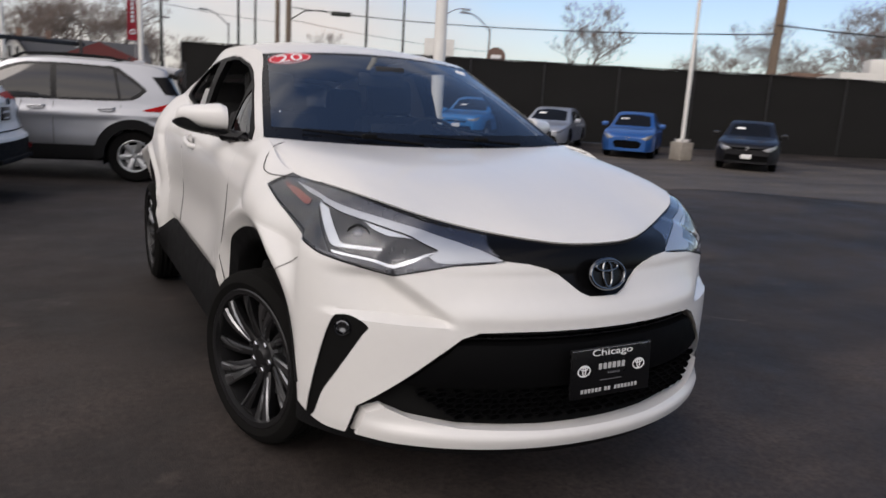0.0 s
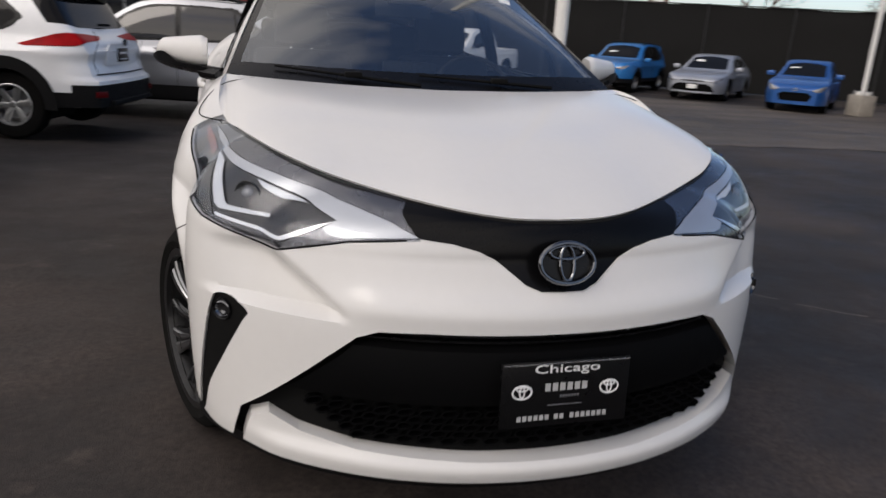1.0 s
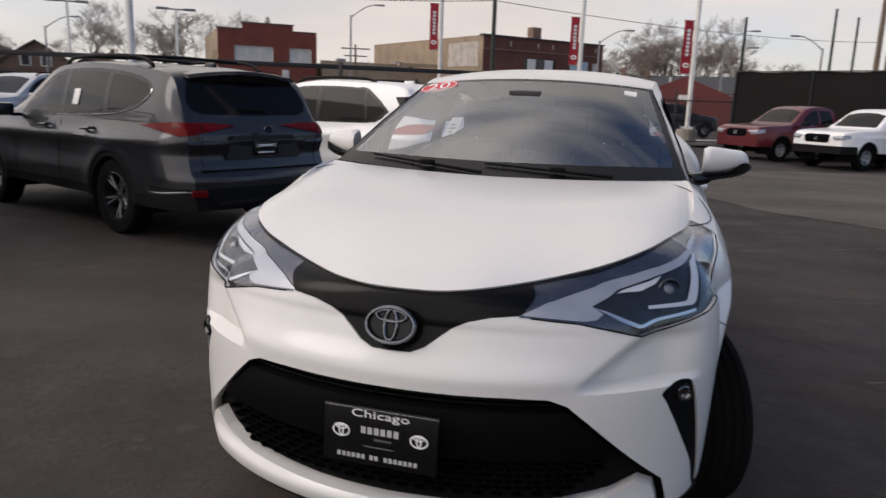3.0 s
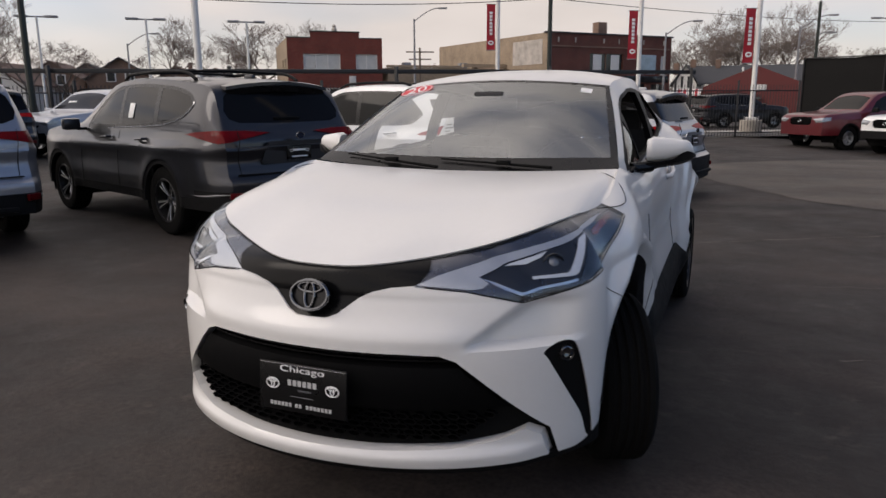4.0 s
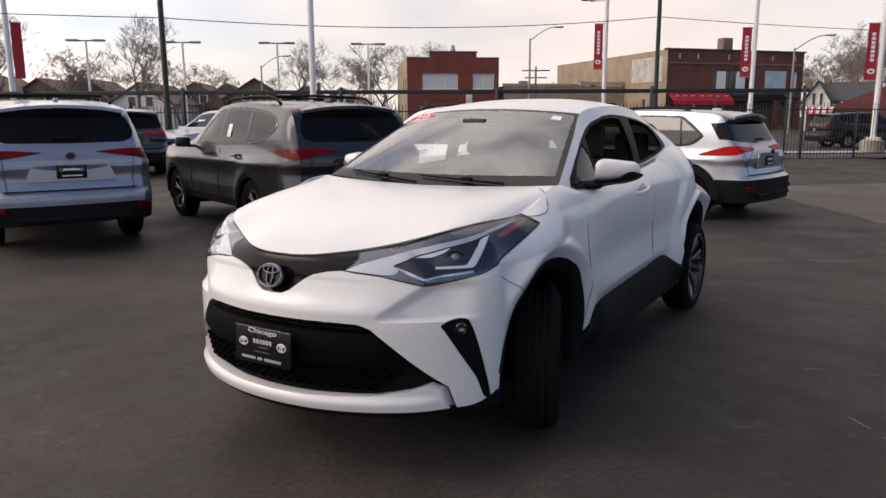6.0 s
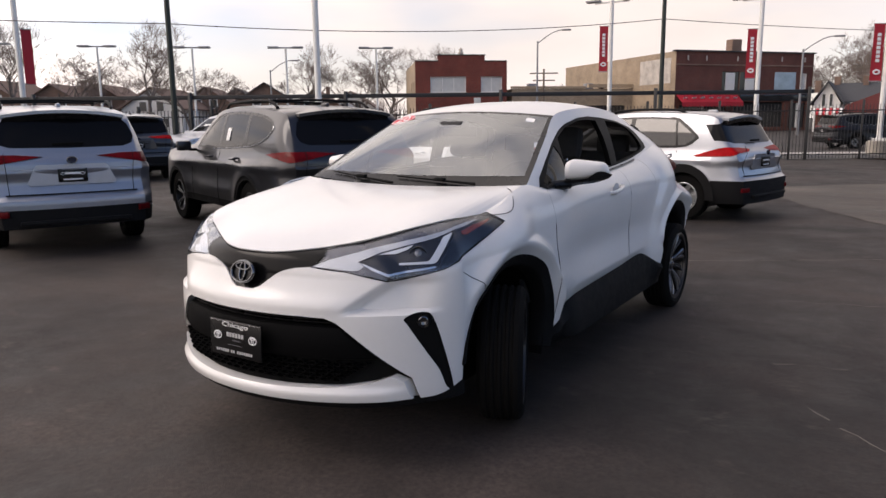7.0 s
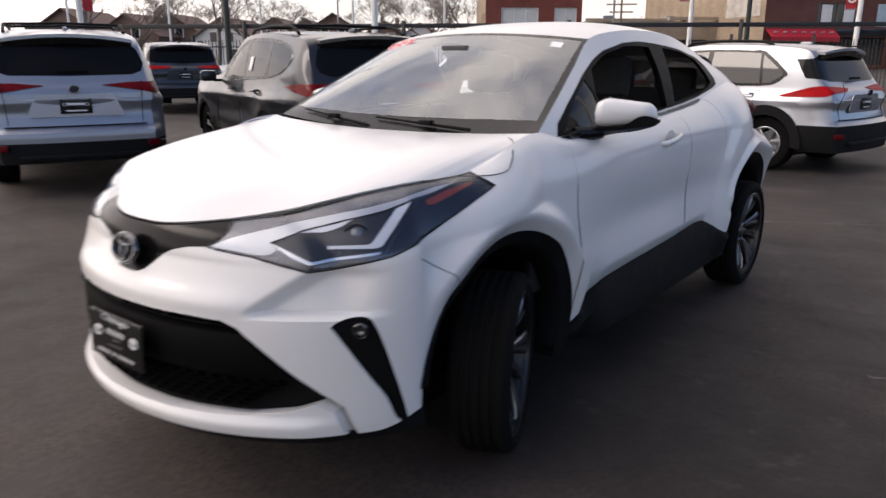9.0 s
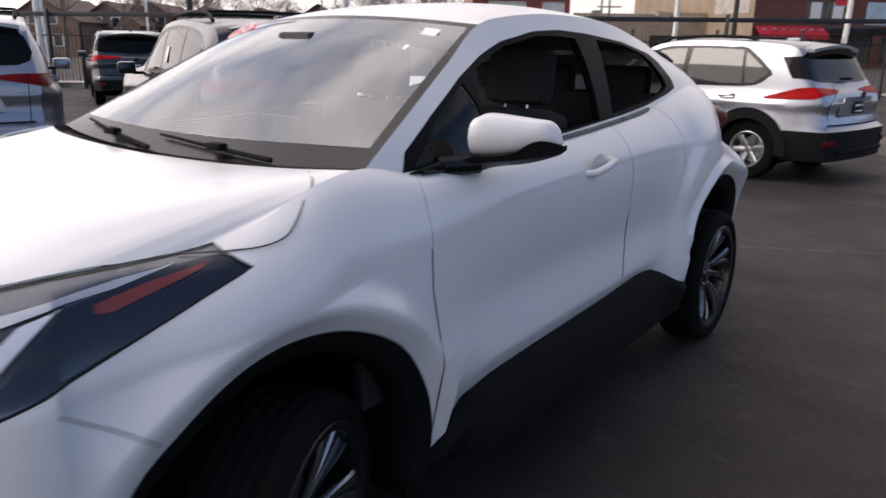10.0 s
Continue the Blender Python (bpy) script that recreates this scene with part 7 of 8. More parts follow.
# red two-storey house
b1 = thing("brick_building", "red brick two-storey building with white framed windows", "building", at=pose(-41.9, 61.1, 0, 0, 0, 39))
h1 = [(1.6, 5.4, 4.35, 6.0), (7.0, 9.3, 4.35, 6.0), (1.4, 5.6, 0.8, 2.6), (6.8, 7.8, 0.2, 2.4)]
# side walls in tan brick: the sunlight on the flank is put into their colour
block(b1, 9.8, 15, 7.55, B_red, B_tan_sunlit, h1, [(9.0, 10.4, 4.2, 5.6), (12.2, 13.4, 4.2, 5.6)])
window_unit(b1, 1.6, 5.4, 4.35, 6.0, 3)
window_unit(b1, 7.0, 9.3, 4.35, 6.0, 2)
window_unit(b1, 1.4, 5.6, 0.8, 2.6, 3, glassm=M_shop)
part("parapet", box(5.0, 0.35, 0.62, (4.9, 0.178, 7.86)), B_red, b1)
part("coping", box(5.2, 0.5, 0.10, (4.9, 0.18, 8.22)), M_roofing, b1)
part("coping", box(2.4, 0.5, 0.10, (1.2, 0.18, 7.60)), M_roofing, b1)
part("coping", box(2.4, 0.5, 0.10, (8.6, 0.18, 7.60)), M_roofing, b1)
part("finial", lathe([(8.2, 0.24), (8.4, 0.30), (8.6, 0.16), (8.75, 0.22), (8.95, 0.0)], 10, "z"), M_trim, b1, at=Matrix.Translation((4.9, 0.3, 0.05)))
part("notice", box(0.7, 0.04, 1.2, (6.6, -0.05, 3.2), 0.01), M_blind, b1)
# low tan shops between
shop = thing("shop_row", "low tan brick shop row with a flat roof", "building", at=pose(-34.0, 68.0, 0, 0, 0, 43))
block(shop, 21.0, 14, 4.7, B_tan_sunlit, B_tan_sunlit, [(1.0, 6.0, 0.5, 2.9), (8.0, 13.0, 0.5, 2.9), (14.4, 20.0, 0.5, 2.7)])
for x0, x1 in ((1.0, 6.0), (8.0, 13.0), (14.4, 20.0)):
    part("shopfront", box(x1 - x0, 0.05, 2.4, ((x0 + x1) / 2, 0.25, 1.65)), M_shop, shop)
part("coping", box(8.4, 0.5, 0.25, (4.1, 0.1, 4.85)), M_tanroof, shop)
part("coping", box(12.4, 0.6, 0.35, (14.8, 0.1, 5.0)), M_tanroof, shop)
aw = part("awning", thick(grid([[(x, 0, 3.6), (x, -0.9, 3.0), (x, -0.92, 2.7)] for x in np.linspace(14.2, 20.2, 7)]), (0, 0, -0.04)), M_awning, shop, "red cloth awning")
for k in range(6):
    part("awning_mark", box(0.35, 0.02, 0.28, (15.1 + 0.9 * k, -0.50, 3.34), rot=Matrix.Rotation(radians(56), 3, "X")), M_letter, aw)
for x in (4.0, 11.0, 17.0):
    part("roof_vent", box(0.9, 0.9, 1.1, (x, 6, 5.0), 0.05), M_lamp_grey, shop)
# corner block with the tan flank
b2 = thing("corner_building", "dark red brick corner building with a long tan flank wall", "building", at=pose(-17.9, 72.4, 0, 0, 0, 50))
h2 = [(5.6, 10.2, 4.0, 6.1), (12.2, 15.0, 4.0, 6.1), (15.7, 16.5, 4.0, 6.0), (0.6, 6.4, 0.4, 2.7), (7.2, 13.6, 0.4, 3.0), (14.4, 16.6, 0.3, 2.9)]
block(b2, 17.2, 24, 8.05, B_dark, B_tan_sunlit, h2, [(8.5, 9.9, 4.0, 5.4), (3.0, 4.4, 4.0, 5.4)])
window_unit(b2, 15.7, 16.5, 4.0, 6.0, panes=1)
part("window", box(4.6, 0.05, 2.1, (7.9, 0.28, 5.05)), M_shop, b2, "wide dark window with boarded lights")
for x in (6.75, 9.2):
    part("window_board", box(1.15, 0.06, 1.9, (x, 0.20, 5.05), 0.01), M_wframe, b2)
part("window_mullion", box(0.10, 0.10, 2.1, (7.9, 0.20, 5.05)), B_brown, b2)
part("hoarding", box(2.8, 0.08, 2.1, (13.6, 0.05, 5.05), 0.01), M_mural, b2)
for x0, x1 in ((0.6, 6.4), (7.2, 13.6), (14.4, 16.6)):
    part("shopfront", box(x1 - x0, 0.05, 2.6, ((x0 + x1) / 2, 0.25, 1.6)), M_shop, b2)
    part("shop_pier", box(0.18, 0.2, 2.6, ((x0 + x1) / 2, 0.15, 1.6)), M_wframe, b2)
aw = part("awning", thick(grid([[(x, 0, 3.75), (x, -1.0, 3.0), (x, -1.02, 2.6)] for x in np.linspace(0.2, 7.6, 7)]), (0, 0, -0.04)), M_awning, b2, "red cloth awning")
for k in range(7):
    part("awning_mark", box(0.45, 0.02, 0.34, (0.9 + 1.0 * k, -0.55, 3.40), rot=Matrix.Rotation(radians(53), 3, "X")), M_letter, aw)
part("fascia", box(9.0, 0.10, 0.7, (12.4, -0.04, 3.45), 0.02), M_shop, b2)
part("coping", box(17.5, 0.6, 0.14, (8.6, 0.15, 8.10)), M_roofing, b2)
part("cornice", box(17.3, 0.12, 0.14, (8.6, -0.03, 6.75)), B_brown, b2)
for x in (1.4, 3.6, 7.4, 9.5, 13.0, 16.0):
    part("tie_plate", box(0.16, 0.05, 0.5, (x, -0.03, 7.4), 0.01), M_trim, b2)
part("chimney", box(1.2, 1.0, 1.9, (8.6, 2.2, 8.6), 0.03), B_brown, b2)
part("faded_sign", box(5.6, 0.03, 2.5, (-0.02, 3.6, 6.2), 0.0, rot=Matrix.Rotation(radians(90), 3, "Z")), M_faded, b2, "faded pale painted wall sign")


def gable_house(x, y, ang, w, d, eave, ridge, wall_m, roof_m, label, along=True, two=True):
    root = thing("house", label, "house", "houses across the street", at=pose(x, y, 0, 0, 0, ang))
    bm = bmesh.new()
    pts = [(0, 0, 0), (w, 0, 0), (w, 0, eave), (w / 2, 0, ridge), (0, 0, eave)]
    f = [bm.verts.new(p) for p in pts]
    b_ = [bm.verts.new((p[0], d, p[2])) for p in pts]
    bm.faces.new(f)
    bm.faces.new(b_[::-1])
    for i in range(5):
        if i in (2, 3):
            continue
        j = (i + 1) % 5
        bm.faces.new((f[i], b_[i], b_[j], f[j]))
    part("wall", bm, wall_m, root)
    for sx in (0, 1):
        x0, x1 = (-0.35, w / 2) if sx == 0 else (w / 2, w + 0.35)
        z0, z1 = (eave - 0.25, ridge) if sx == 0 else (ridge, eave - 0.25)
        part("roof", thick(grid([[(x0, -0.4, z0), (x1, -0.4, z1)], [(x0, d + 0.4, z0), (x1, d + 0.4, z1)]]), (0, 0, 0.16)), roof_m, root)
    for k, (cx, cz) in enumerate(((w * 0.36, eave + 0.2), (w * 0.64, eave + 0.2), (w * 0.28, eave * 0.45), (w * 0.70, eave * 0.45))):
        wo = part("window", box(w * 0.15, 0.08, 1.3, (cx, -0.02, cz), 0.01), M_wframe, root)
        part("pane", box(w * 0.11, 0.04, 1.1, (cx, -0.06, cz)), M_shop, wo)
    if two:
        part("chimney", box(0.55, 0.55, 1.3, (w * 0.68, d * 0.5, ridge + 0.1), 0.02), B_brown, root)
    return root


gable_house(-5.45, 75.0, 0, 2.2, 9, 2.75, 4.55, M_siding, M_roofing, "white clapboard gable house with a dark grey roof")
wing = thing("house_wing", "long dark grey roof of the white house", "house", at=pose(-4.1, 75.6, 0))
part("roof", thick(grid([[(0.0, 0, 2.7), (0.0, 4, 4.5)], [(11.5, 0, 2.7), (11.5, 4, 4.5)]]), (0, 0, 0.15)), M_roofing, wing)
part("wall", box(11.2, 3.6, 2.6, (5.7, 2.2, 1.3)), M_siding, wing)
part("chimney", box(0.5, 0.5, 1.1, (2.6, 3.6, 4.7), 0.02), B_brown, wing)
part("chimney", box(0.6, 0.5, 1.2, (-1.6, 4.5, 4.4), 0.02), B_brown, wing)
part("vent_pipe", tube([(5.0, 2.4, 3.6), (5.0, 2.4, 4.4)], 0.10, 8), M_siding, wing)
low = thing("red_shop", "low red brick shop with a striped awning and a red gable", "building", at=pose(-4.0, 62.0, 0))
part("wall", box(17.0, 7, 2.0, (8.5, 3.6, 1.0)), B_dark, low)
gab = bmesh.new()
ring_ = [(2.0, 0, 0), (10.0, 0, 0), (10.0, 0, 2.3), (6.0, 0, 3.9), (2.0, 0, 2.25)]
fr_ = [gab.verts.new(p) for p in ring_]
bk_ = [gab.verts.new((p[0], 6.0, p[2])) for p in ring_]
gab.faces.new(fr_)
gab.faces.new(bk_[::-1])
for i in range(5):
    gab.faces.new((fr_[i], bk_[i], bk_[(i + 1) % 5], fr_[(i + 1) % 5]))
part("gable", gab, M_redroof, low, "dark red boarded gable")
for k in range(9):
    part("awning_stripe", thick(grid([[(-0.2 + 0.23 * k, 0.05, 2.08), (-0.2 + 0.23 * k, -0.75, 1.72), (-0.2 + 0.23 * k, -0.76, 1.58)], [(0.03 + 0.23 * k, 0.05, 2.08), (0.03 + 0.23 * k, -0.75, 1.72), (0.03 + 0.23 * k, -0.76, 1.58)]]), (0, 0, -0.03)), M_awning if k % 2 else M_siding, low)
part("dark_awning", thick(grid([[(x, -0.1, 1.62), (x, -1.1, 1.42), (x, -1.12, 1.28)] for x in np.linspace(1.9, 6.4, 6)]), (0, 0, -0.04)), M_shop, low)
part("sign_board", box(1.2, 0.06, 0.42, (6.2, -0.06, 2.2), 0.01), M_siding, low)
for k in range(5):
    part("shopfront", box(1.3, 0.06, 1.15, (1.0 + 3.0 * k, 0.08, 0.75)), M_shop, low)
lf = [(-61.5, 96, 0.0), (-58.6, 100, 0.3), (-55.0, 96, -0.3), (-51.2, 104, 0.2), (-46.9, 98, 0.5), (-43.0, 108, 0.0), (-40.2, 110, -0.2), (-65.5, 92, 0.2), (-48.9, 112, 0.4)]
for az_, dist, dz in lf:
    gable_house(2.3 + dist * math.sin(radians(az_)) - 3.5, -2.93 + dist * math.cos(radians(az_)), 35 + 12 * dz, 7.6, 11, 3.6 + dz, 6.0 + dz, B_brown if dz >= 0 else M_siding, M_brownroof if dz < 0.4 else M_roofing, "brown brick gable house across the street", two=dz == 0.0)

# ---- poles and wires ----
def far(az_, dist, ex=2.3, ey=-2.93):
    return ex + dist * math.sin(radians(az_)), ey + dist * math.cos(radians(az_))


def plain_pole(x, y, h, r0, r1, m, label, lean=(0, 0), arms=()):
    root = thing("utility_pole", label, "utility pole", "utility poles", at=pose(x, y, 0))
    part("shaft", tube([(0, 0, 0), (lean[0] * 0.5, lean[1] * 0.5, h * 0.5), (lean[0], lean[1], h)], r0, 10, taper=r1), m, root)
    for z, w, ang in arms:
        part("cross_arm", box(w, 0.10, 0.12, (lean[0] * z / h, lean[1] * z / h, z), 0.01, rot=Matrix.Rotation(radians(ang), 3, "Z")), M_wood, root)
    return root


M_green = mat("dark_green_steel", (0.018, 0.024, 0.020), 0.5, 0.2, 0.15, 4)
for az_, dist in ((-52.6, 25.0), (-16.0, 31.0)):
    plain_pole(*far(az_, dist), 10.5, 0.095, 0.07, M_green, "dark green steel street pole")
plain_pole(*far(-24.7, 75), 6.4, 0.12, 0.09, M_wood, "weathered wooden utility pole with cross arms", arms=((6.0, 2.8, 30), (5.3, 2.2, 30)))
plain_pole(*far(16.0, 58, -1.43, -2.49), 11.5, 0.24, 0.17, M_wood, "weathered wooden utility pole", arms=((10.8, 2.4, 20),))
plain_pole(*far(15.2, 62, -1.43, -2.49), 9.6, 0.22, 0.16, M_wood, "weathered wooden utility pole", arms=())
plain_pole(*far(51.6, 36, -1.43, -2.49), 9.5, 0.22, 0.17, M_wood, "leaning wooden utility pole", lean=(0.5, 0.2))
for az_, dist, h in ((7.1, 55, 7.5), (13.6, 70, 9.0), (21.8, 60, 8.5), (24.6, 66, 9.5), (46.4, 62, 6.8), (38.6, 80, 4.8), (41.5, 80, 4.6), (12.4, 64, 9.0)):
    plain_pole(*far(az_, dist, -1.43, -2.49), h, 0.12, 0.09, M_green, "thin dark steel street pole")


def street_lamp(x, y, h, ang, reach=2.2, double=False):
    root = thing("street_lamp", "grey street lamp with a curved arm", "street lamp", "street lamps", at=pose(x, y, 0, 0, 0, ang))
    part("shaft", tube([(0, 0, 0), (0, 0, h)], 0.11, 8, taper=0.07), M_lamp_grey, root)
    for z in ((h - 0.2, h - 1.6) if double else (h - 0.2,)):
        pts = [(reach * t, 0, z + 1.1 * math.sin(t * math.pi / 2)) for t in np.linspace(0, 1, 7)]
        part("arm", tube(pts, 0.045, 6), M_lamp_grey, root)
        part("lamp_head", box(0.75, 0.26, 0.14, (reach + 0.3, 0, z + 1.08), 0.05), M_lamp_grey, root)


for az_, dist, h, ang, dbl in ((-25.2, 66, 8.2, 20, False), (-6.6, 64, 6.6, 20, False), (-45.6, 75, 6.5, 30, False)):
    street_lamp(*far(az_, dist), h, ang, double=dbl)
for az_, dist, h, ang, dbl in ((11.7, 70, 6.6, 200, False), (27.2, 60, 7.4, 0, False), (31.2, 56, 6.4, 190, False), (5.4, 70, 7.2, 10, True)):
    street_lamp(*far(az_, dist, -1.43, -2.49), h, ang, double=dbl)


def lot_lamp(x, y, h, ang):
    root = thing("lot_lamp", "tall lot lamp with a wide twin box head", "street lamp", "lot lamps", at=pose(x, y, 0, 0, 0, ang))
    part("shaft", tube([(0, 0, 0), (0, 0, h)], 0.10, 8, taper=0.08), M_pole, root)
    part("cross_bar", box(2.6, 0.10, 0.10, (0, 0, h), 0.01), M_lamp_grey, root)
    for sx in (-0.95, 0.95):
        part("lamp_head", box(0.85, 0.5, 0.15, (sx, 0, h + 0.02), 0.04), M_lamp_grey, root)


for az_, dist in ((-57.4, 62), (-51.1, 61), (-44.4, 60), (-37.6, 60), (-63.8, 63)):
    lot_lamp(*far(az_, dist), 7.2, 40)
# lamp bracket on the wooden pole
bx, by = far(16.0, 58, -1.43, -2.49)
br = thing("street_lamp", "dark cobra street lamp on a wooden pole", "street lamp", "street lamps", at=pose(bx, by, 0, 0, 0, -20))
part("arm", tube([(0, 0, 6.2), (1.2, 0, 7.0), (2.4, 0, 7.1), (3.2, 0, 7.0)], 0.05, 6), M_green, br)
part("lamp_head", box(1.5, 0.4, 0.32, (3.9, 0, 6.95), 0.08), M_green, br)


def wire(a, b, sag, r=0.014):
    a, b = Vector(a), Vector(b)
    pts = [a.lerp(b, t) - Vector((0, 0, 4 * sag * t * (1 - t))) for t in np.linspace(0, 1, 17)]
    solid("overhead_wire", tube(pts, r, 4), M_iron, "thin black overhead wire", "wire", "overhead wires")


p1, p2 = far(-52.6, 25.0), far(-16.0, 31.0)
p0, p3 = far(-95, 40), far(12, 62)
wire((*p0, 5.5), (*p1, 4.5), 0.25)
wire((*p1, 4.5), (*p2, 5.3), 0.35)
wire((*p2, 5.3), (*p3, 6.4), 0.4)
q0, q1 = far(16.0, 58, -1.43, -2.49), far(51.6, 36, -1.43, -2.49)
wire((*q0, 7.2), (*q1, 4.8), 0.5, 0.03)
wire((*q0, 6.3), (*far(32, 80, -1.43, -2.49), 6.2), 0.3, 0.02)
wire((*q1, 5.2), (*far(75, 34, -1.43, -2.49), 3.9), 0.2, 0.03)
wire((*q0, 10.5), (*q1, 8.4), 0.5, 0.02)

# ---- bare trees ----
M_bark = mat("grey_brown_bark", (0.13, 0.105, 0.09), 0.9, 0, 0.25, 3, bump=0.4, bscale=20)
M_twig = mat("twigs", (0.20, 0.16, 0.14), 0.9, 0, 0.2, 2)


def tree_meshes(seed, h, spread, levels=7):
    rnd = random.Random(seed)
    trunk, limbs, twigs = bmesh.new(), bmesh.new(), bmesh.new()

    def grow(p, d, length, r, level):
        n = 3
        pts = [p]
        q, dd = p.copy(), d.copy()
        for _ in range(n):
            dd = (dd + Vector((rnd.uniform(-1, 1), rnd.uniform(-1, 1), rnd.uniform(-0.3, 0.7))) * 0.16).normalized()
            q = q + dd * (length / n)
            pts.append(q.copy())
        bm = trunk if level == 0 else limbs if level < 3 else twigs
        tube(pts, r, 8 if level == 0 else 5 if level < 3 else 3, bm, taper=r * 0.62)
        if level >= levels:
            return
        for k in range(rnd.choice((2, 3, 3)) if level else 4):
            t = rnd.uniform(0.45, 1.0) if level else rnd.uniform(0.6, 1.0)
            i = min(int(t * n), n - 1)
            s = pts[i].lerp(pts[i + 1], t * n - i)
            side = Vector((rnd.uniform(-1, 1), rnd.uniform(-1, 1), rnd.uniform(-0.1, 0.5))).normalized()
            nd = (dd * (1 - spread) + side * spread).normalized()
            grow(s, nd, length * rnd.uniform(0.62, 0.82), max(r * 0.52, 0.0105), level + 1)
    grow(Vector((0, 0, 0)), Vector((0, 0, 1)), h * 0.32, h * 0.017, 0)
    return mesh_of("trunk", trunk, M_bark, 60), mesh_of("bough", limbs, M_bark, 60), mesh_of("crown", twigs, M_twig, 60)


TREES = []
for i, (h, sp_) in enumerate(((9.0, 0.55), (10.5, 0.50), (8.0, 0.62))):
    TREES.append(tree_meshes(20 + i, h, sp_))


def tree(kind, x, y, s, ang):
    root = thing("tree", "bare leafless winter tree with fine grey branches", "tree", "bare trees", at=pose(x, y, 0, 0, 0, ang) @ Matrix.Scale(s * 1.12, 4))
    for nm, me in zip(("trunk", "bough", "crown"), TREES[kind]):
        o = new(nm, me)
        o.parent = root
        if nm == "crown":
            o["kind"] = "stuff"


rt = random.Random(5)
spots = [(-60.2, 70, 1.15), (-54.4, 84, 1.2), (-51.5, 88, 1.25), (-49.8, 92, 1.2), (-42.8, 90, 1.05), (-38.5, 95, 1.2), (-36.8, 92, 1.35), (-63.0, 80, 1.1), (-34.0, 110, 1.2), (-24.5, 120, 1.1), (-20.0, 125, 1.1), (-2.6, 105, 1.1), (-0.8, 98, 1.15), (-57.2, 100, 1.1), (-45.5, 105, 1.15)]
for az_, dist, s in spots:
    tree(rt.randrange(3), *far(az_, dist), s, rt.uniform(0, 360))
spots = [(-2.5, 95, 1.1), (-0.5, 100, 1.2), (1.0, 92, 1.2), (2.6, 96, 1.25), (4.2, 100, 1.2), (5.6, 94, 1.15), (7.6, 100, 1.1), (9.0, 110, 1.0), (20.2, 105, 1.05), (18.5, 120, 1.0), (37.7, 56, 0.86), (48.0, 70, 0.95), (50.0, 74, 0.95), (54.5, 76, 1.1), (56.0, 74, 1.15), (57.5, 78, 1.1), (59.5, 76, 1.15), (62, 80, 1.1), (-4.5, 96, 1.1), (-6.5, 105, 1.0)]
for az_, dist, s in spots:
    tree(rt.randrange(3), *far(az_, dist, -1.43, -2.49), s, rt.uniform(0, 360))

# ---- behind the screened fence ----
bb = thing("brown_building", "low brown brick building behind the black fence", "building", at=pose(*far(53.0, 62, -1.43, -2.49), 0, 0, 0, -40))
block(bb, 9, 8, 4.6, B_brown, B_brown, [(1, 3, 1, 2.6)])
wb_ = thing("white_building", "white flat-roofed building behind the black fence", "building", at=pose(*far(56.0, 52, -1.43, -2.49), 0, 0, 0, -45))
block(wb_, 14, 8, 4.2, M_siding, M_siding, [(1.2, 2.4, 2.6, 3.6), (4, 6, 2.6, 3.4)])
part("roof_unit", box(2.2, 2, 1.1, (3.0, 2.5, 4.6), 0.1), M_siding, wb_)
sg = thing("round_sign", "round dark red sign on a post behind the fence", "sign", at=pose(*far(31.8, 44, -1.43, -2.49), 0, 0, 0, -30))
part("post", tube([(0, 0, 0), (0, 0, 3.2)], 0.06, 6), M_green, sg)
part("disc", lathe([(-0.05, 0), (-0.05, 0.55), (0.05, 0.55), (0.05, 0)], 24, "y"), M_brownroof, sg, at=Matrix.Translation((0, 0, 3.75)))
part("sign_mark", box(0.6, 0.02, 0.22, (0, -0.07, 3.75), 0.01), M_letter, sg)
bb2 = thing("white_billboard", "pale billboard on posts behind the black fence", "sign", at=pose(*far(27.4, 60, -1.43, -2.49), 0, 0, 0, -25))
part("panel", box(2.4, 0.15, 2.0, (0, 0, 4.8), 0.02), M_siding, bb2)
part("post", tube([(0, 0.2, 0), (0, 0.2, 4.6)], 0.10, 6), M_green, bb2)
# distant tree belt
belt_bm = bmesh.new()
rb_ = random.Random(9)
for k in range(900):
    a = radians(rb_.uniform(-110, 110))
    d = rb_.uniform(150, 190)
    x, y = d * math.sin(a), d * math.cos(a)
    hgt = rb_.uniform(4.0, 8.5)
    for q in range(7):
        dx, dy = rb_.uniform(-1.6, 1.6), rb_.uniform(-1.6, 1.6)
        tube([(x, y, 0), (x + dx * 0.5, y + dy * 0.5, hgt * 0.55), (x + dx, y + dy, hgt * rb_.uniform(0.75, 1.0))], 0.10, 3, belt_bm, taper=0.03)
solid("far_woods", belt_bm, M_twig, "distant belt of bare winter trees", "woods", kind="stuff")

# ---- cracks and seams in the asphalt ----
M_crack = mat("pale_crack_dust", (0.15, 0.132, 0.115), 0.95, 0, 0.3, 6)
M_seal = mat("dark_crack_seal", (0.010, 0.010, 0.010), 0.7, 0, 0.2, 4)


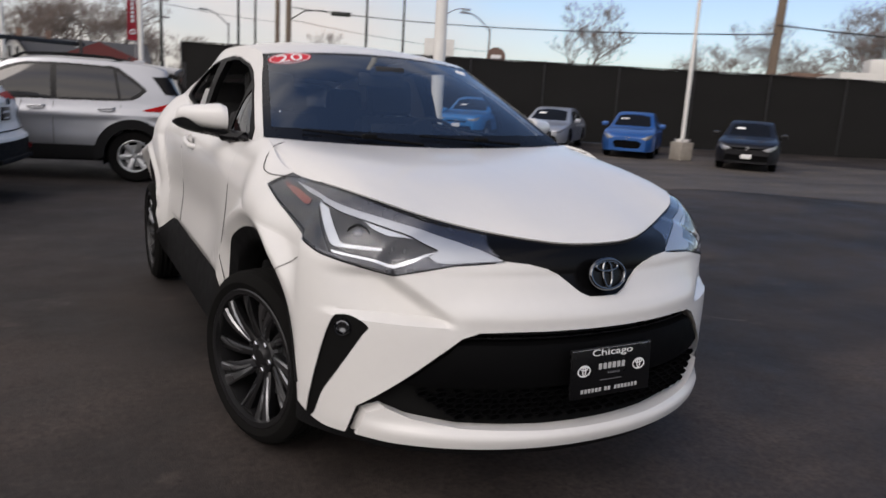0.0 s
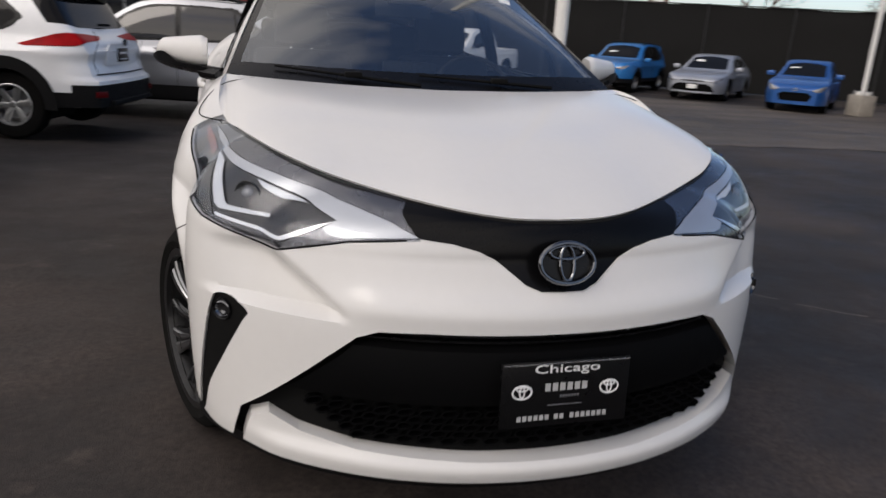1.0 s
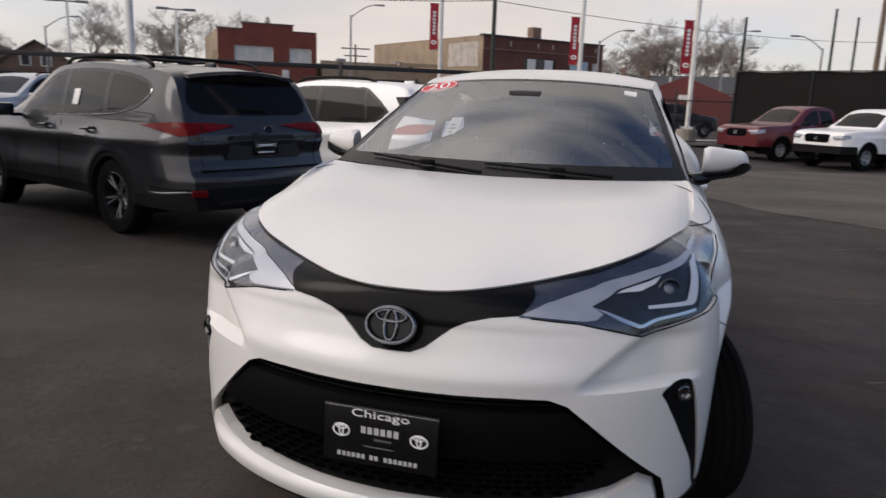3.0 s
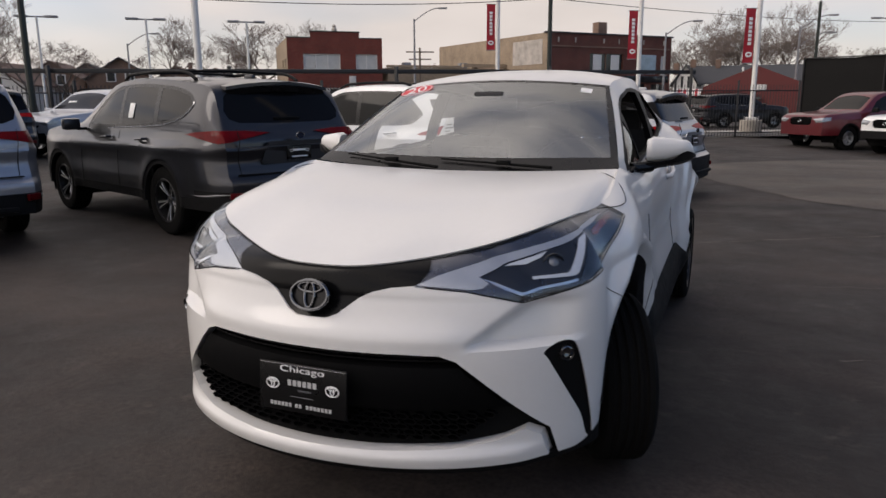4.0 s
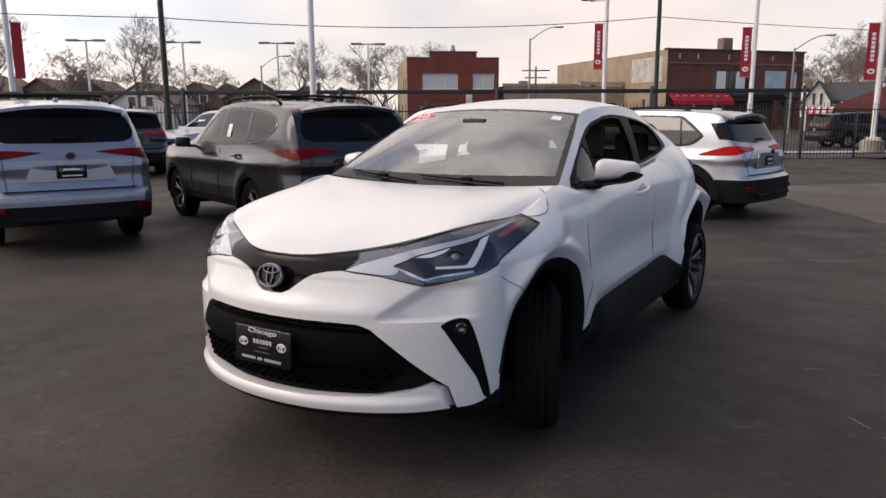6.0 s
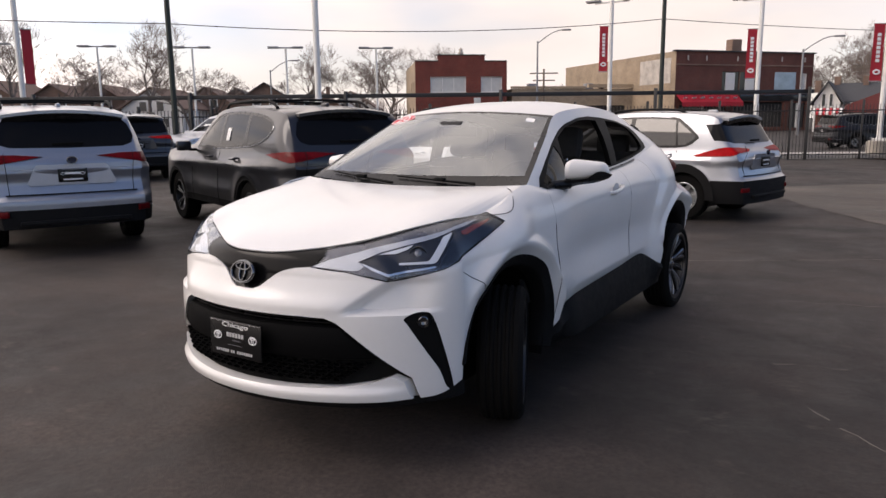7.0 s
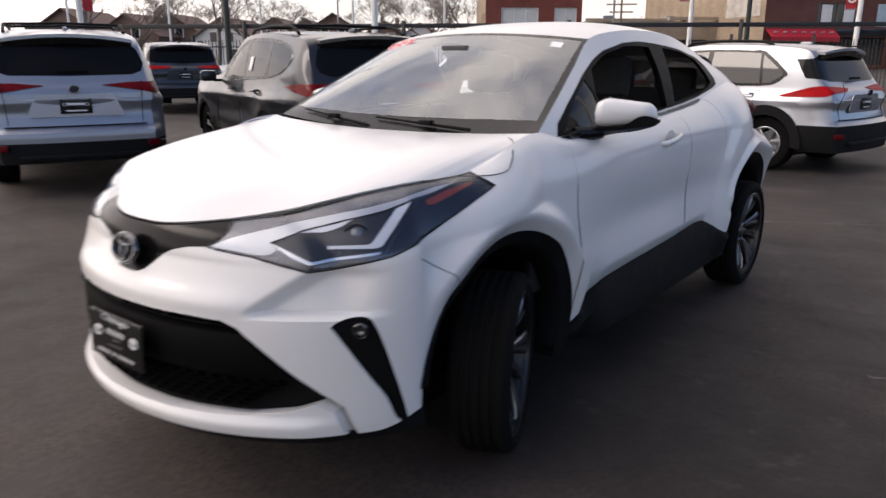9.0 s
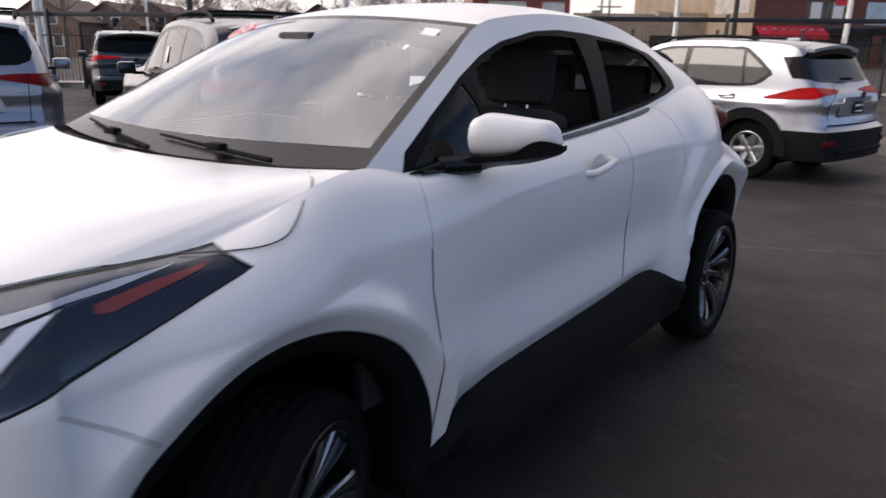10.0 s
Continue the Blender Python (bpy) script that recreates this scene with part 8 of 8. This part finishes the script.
def crack(points, width, material, label, seed=0, wander=0.05):
    rnd = random.Random(seed)
    pts = [Vector((*p, 0)) for p in points]
    line = []
    for a, b in zip(pts, pts[1:]):
        n = max(int((b - a).length / 0.07), 2)
        for i in range(n):
            line.append(a.lerp(b, i / n) + Vector((rnd.uniform(-1, 1), rnd.uniform(-1, 1), 0)) * wander * 0.5)
    bm = bmesh.new()
    prev = None
    for i, p in enumerate(line):
        d = (line[min(i + 1, len(line) - 1)] - line[max(i - 1, 0)]).normalized()
        nrm = Vector((-d.y, d.x, 0))
        w = width * rnd.uniform(0.15, 1.0)
        lift = Vector((0, 0, fall(p.x, p.y) + 0.003))
        cur = [bm.verts.new(p + nrm * w * 0.5 + lift), bm.verts.new(p - nrm * w * 0.5 + lift)]
        if prev and rnd.random() > 0.18:
            bm.faces.new((prev[0], prev[1], cur[1], cur[0]))
        prev = cur
    for v in [v for v in bm.verts if not v.link_faces]:
        bm.verts.remove(v)
    ob = solid("asphalt_crack", bm, material, label, "crack", "asphalt cracks", kind="structure")
    return ob


old = bmesh.new()
edge_pts = [(-0.3, 12.8), (0.9, 10.4), (2.2, 8.4), (3.8, 6.8), (6.0, 6.35), (8.3, 6.2), (10.5, 4.5), (13.5, 1.2)]
line = []
rnd = random.Random(5)
for a, b in zip(edge_pts, edge_pts[1:]):
    for i in range(12):
        t = i / 12
        line.append((a[0] + (b[0] - a[0]) * t + rnd.uniform(-0.04, 0.04), a[1] + (b[1] - a[1]) * t + rnd.uniform(-0.04, 0.04)))
grid([[(p[0] + k, p[1] + k, fall(p[0] + k, p[1] + k) + 0.006) for p in line] for k in np.linspace(0, 9, 19)], old)
solid("asphalt_patch", old, M_oldasphalt, "older brownish asphalt beyond the dark overlay", "asphalt", kind="structure")
crack([(1.94, 0.93), (2.10, 0.74), (2.33, 0.50), (2.5, 0.40)], 0.018, M_crack, "pale dusty crack in the asphalt", 1, 0.02)
crack([(1.72, 1.5), (1.91, 1.59), (2.2, 1.63)], 0.009, M_crack, "short pale crack in the asphalt", 2)
crack([(0.5, 4.6), (2.13, 5.5), (3.6, 6.2), (5.2, 7.4)], 0.026, M_crack, "long pale seam across the asphalt", 3, 0.03)
crack([(1.5, 3.2), (3.0, 3.5), (4.6, 4.2), (6.2, 4.3)], 0.009, M_crack, "thin pale crack in the asphalt", 4)
crack([(2.6, 2.4), (3.4, 1.7), (4.4, 1.5)], 0.012, M_seal, "dark hairline crack in the asphalt", 5)
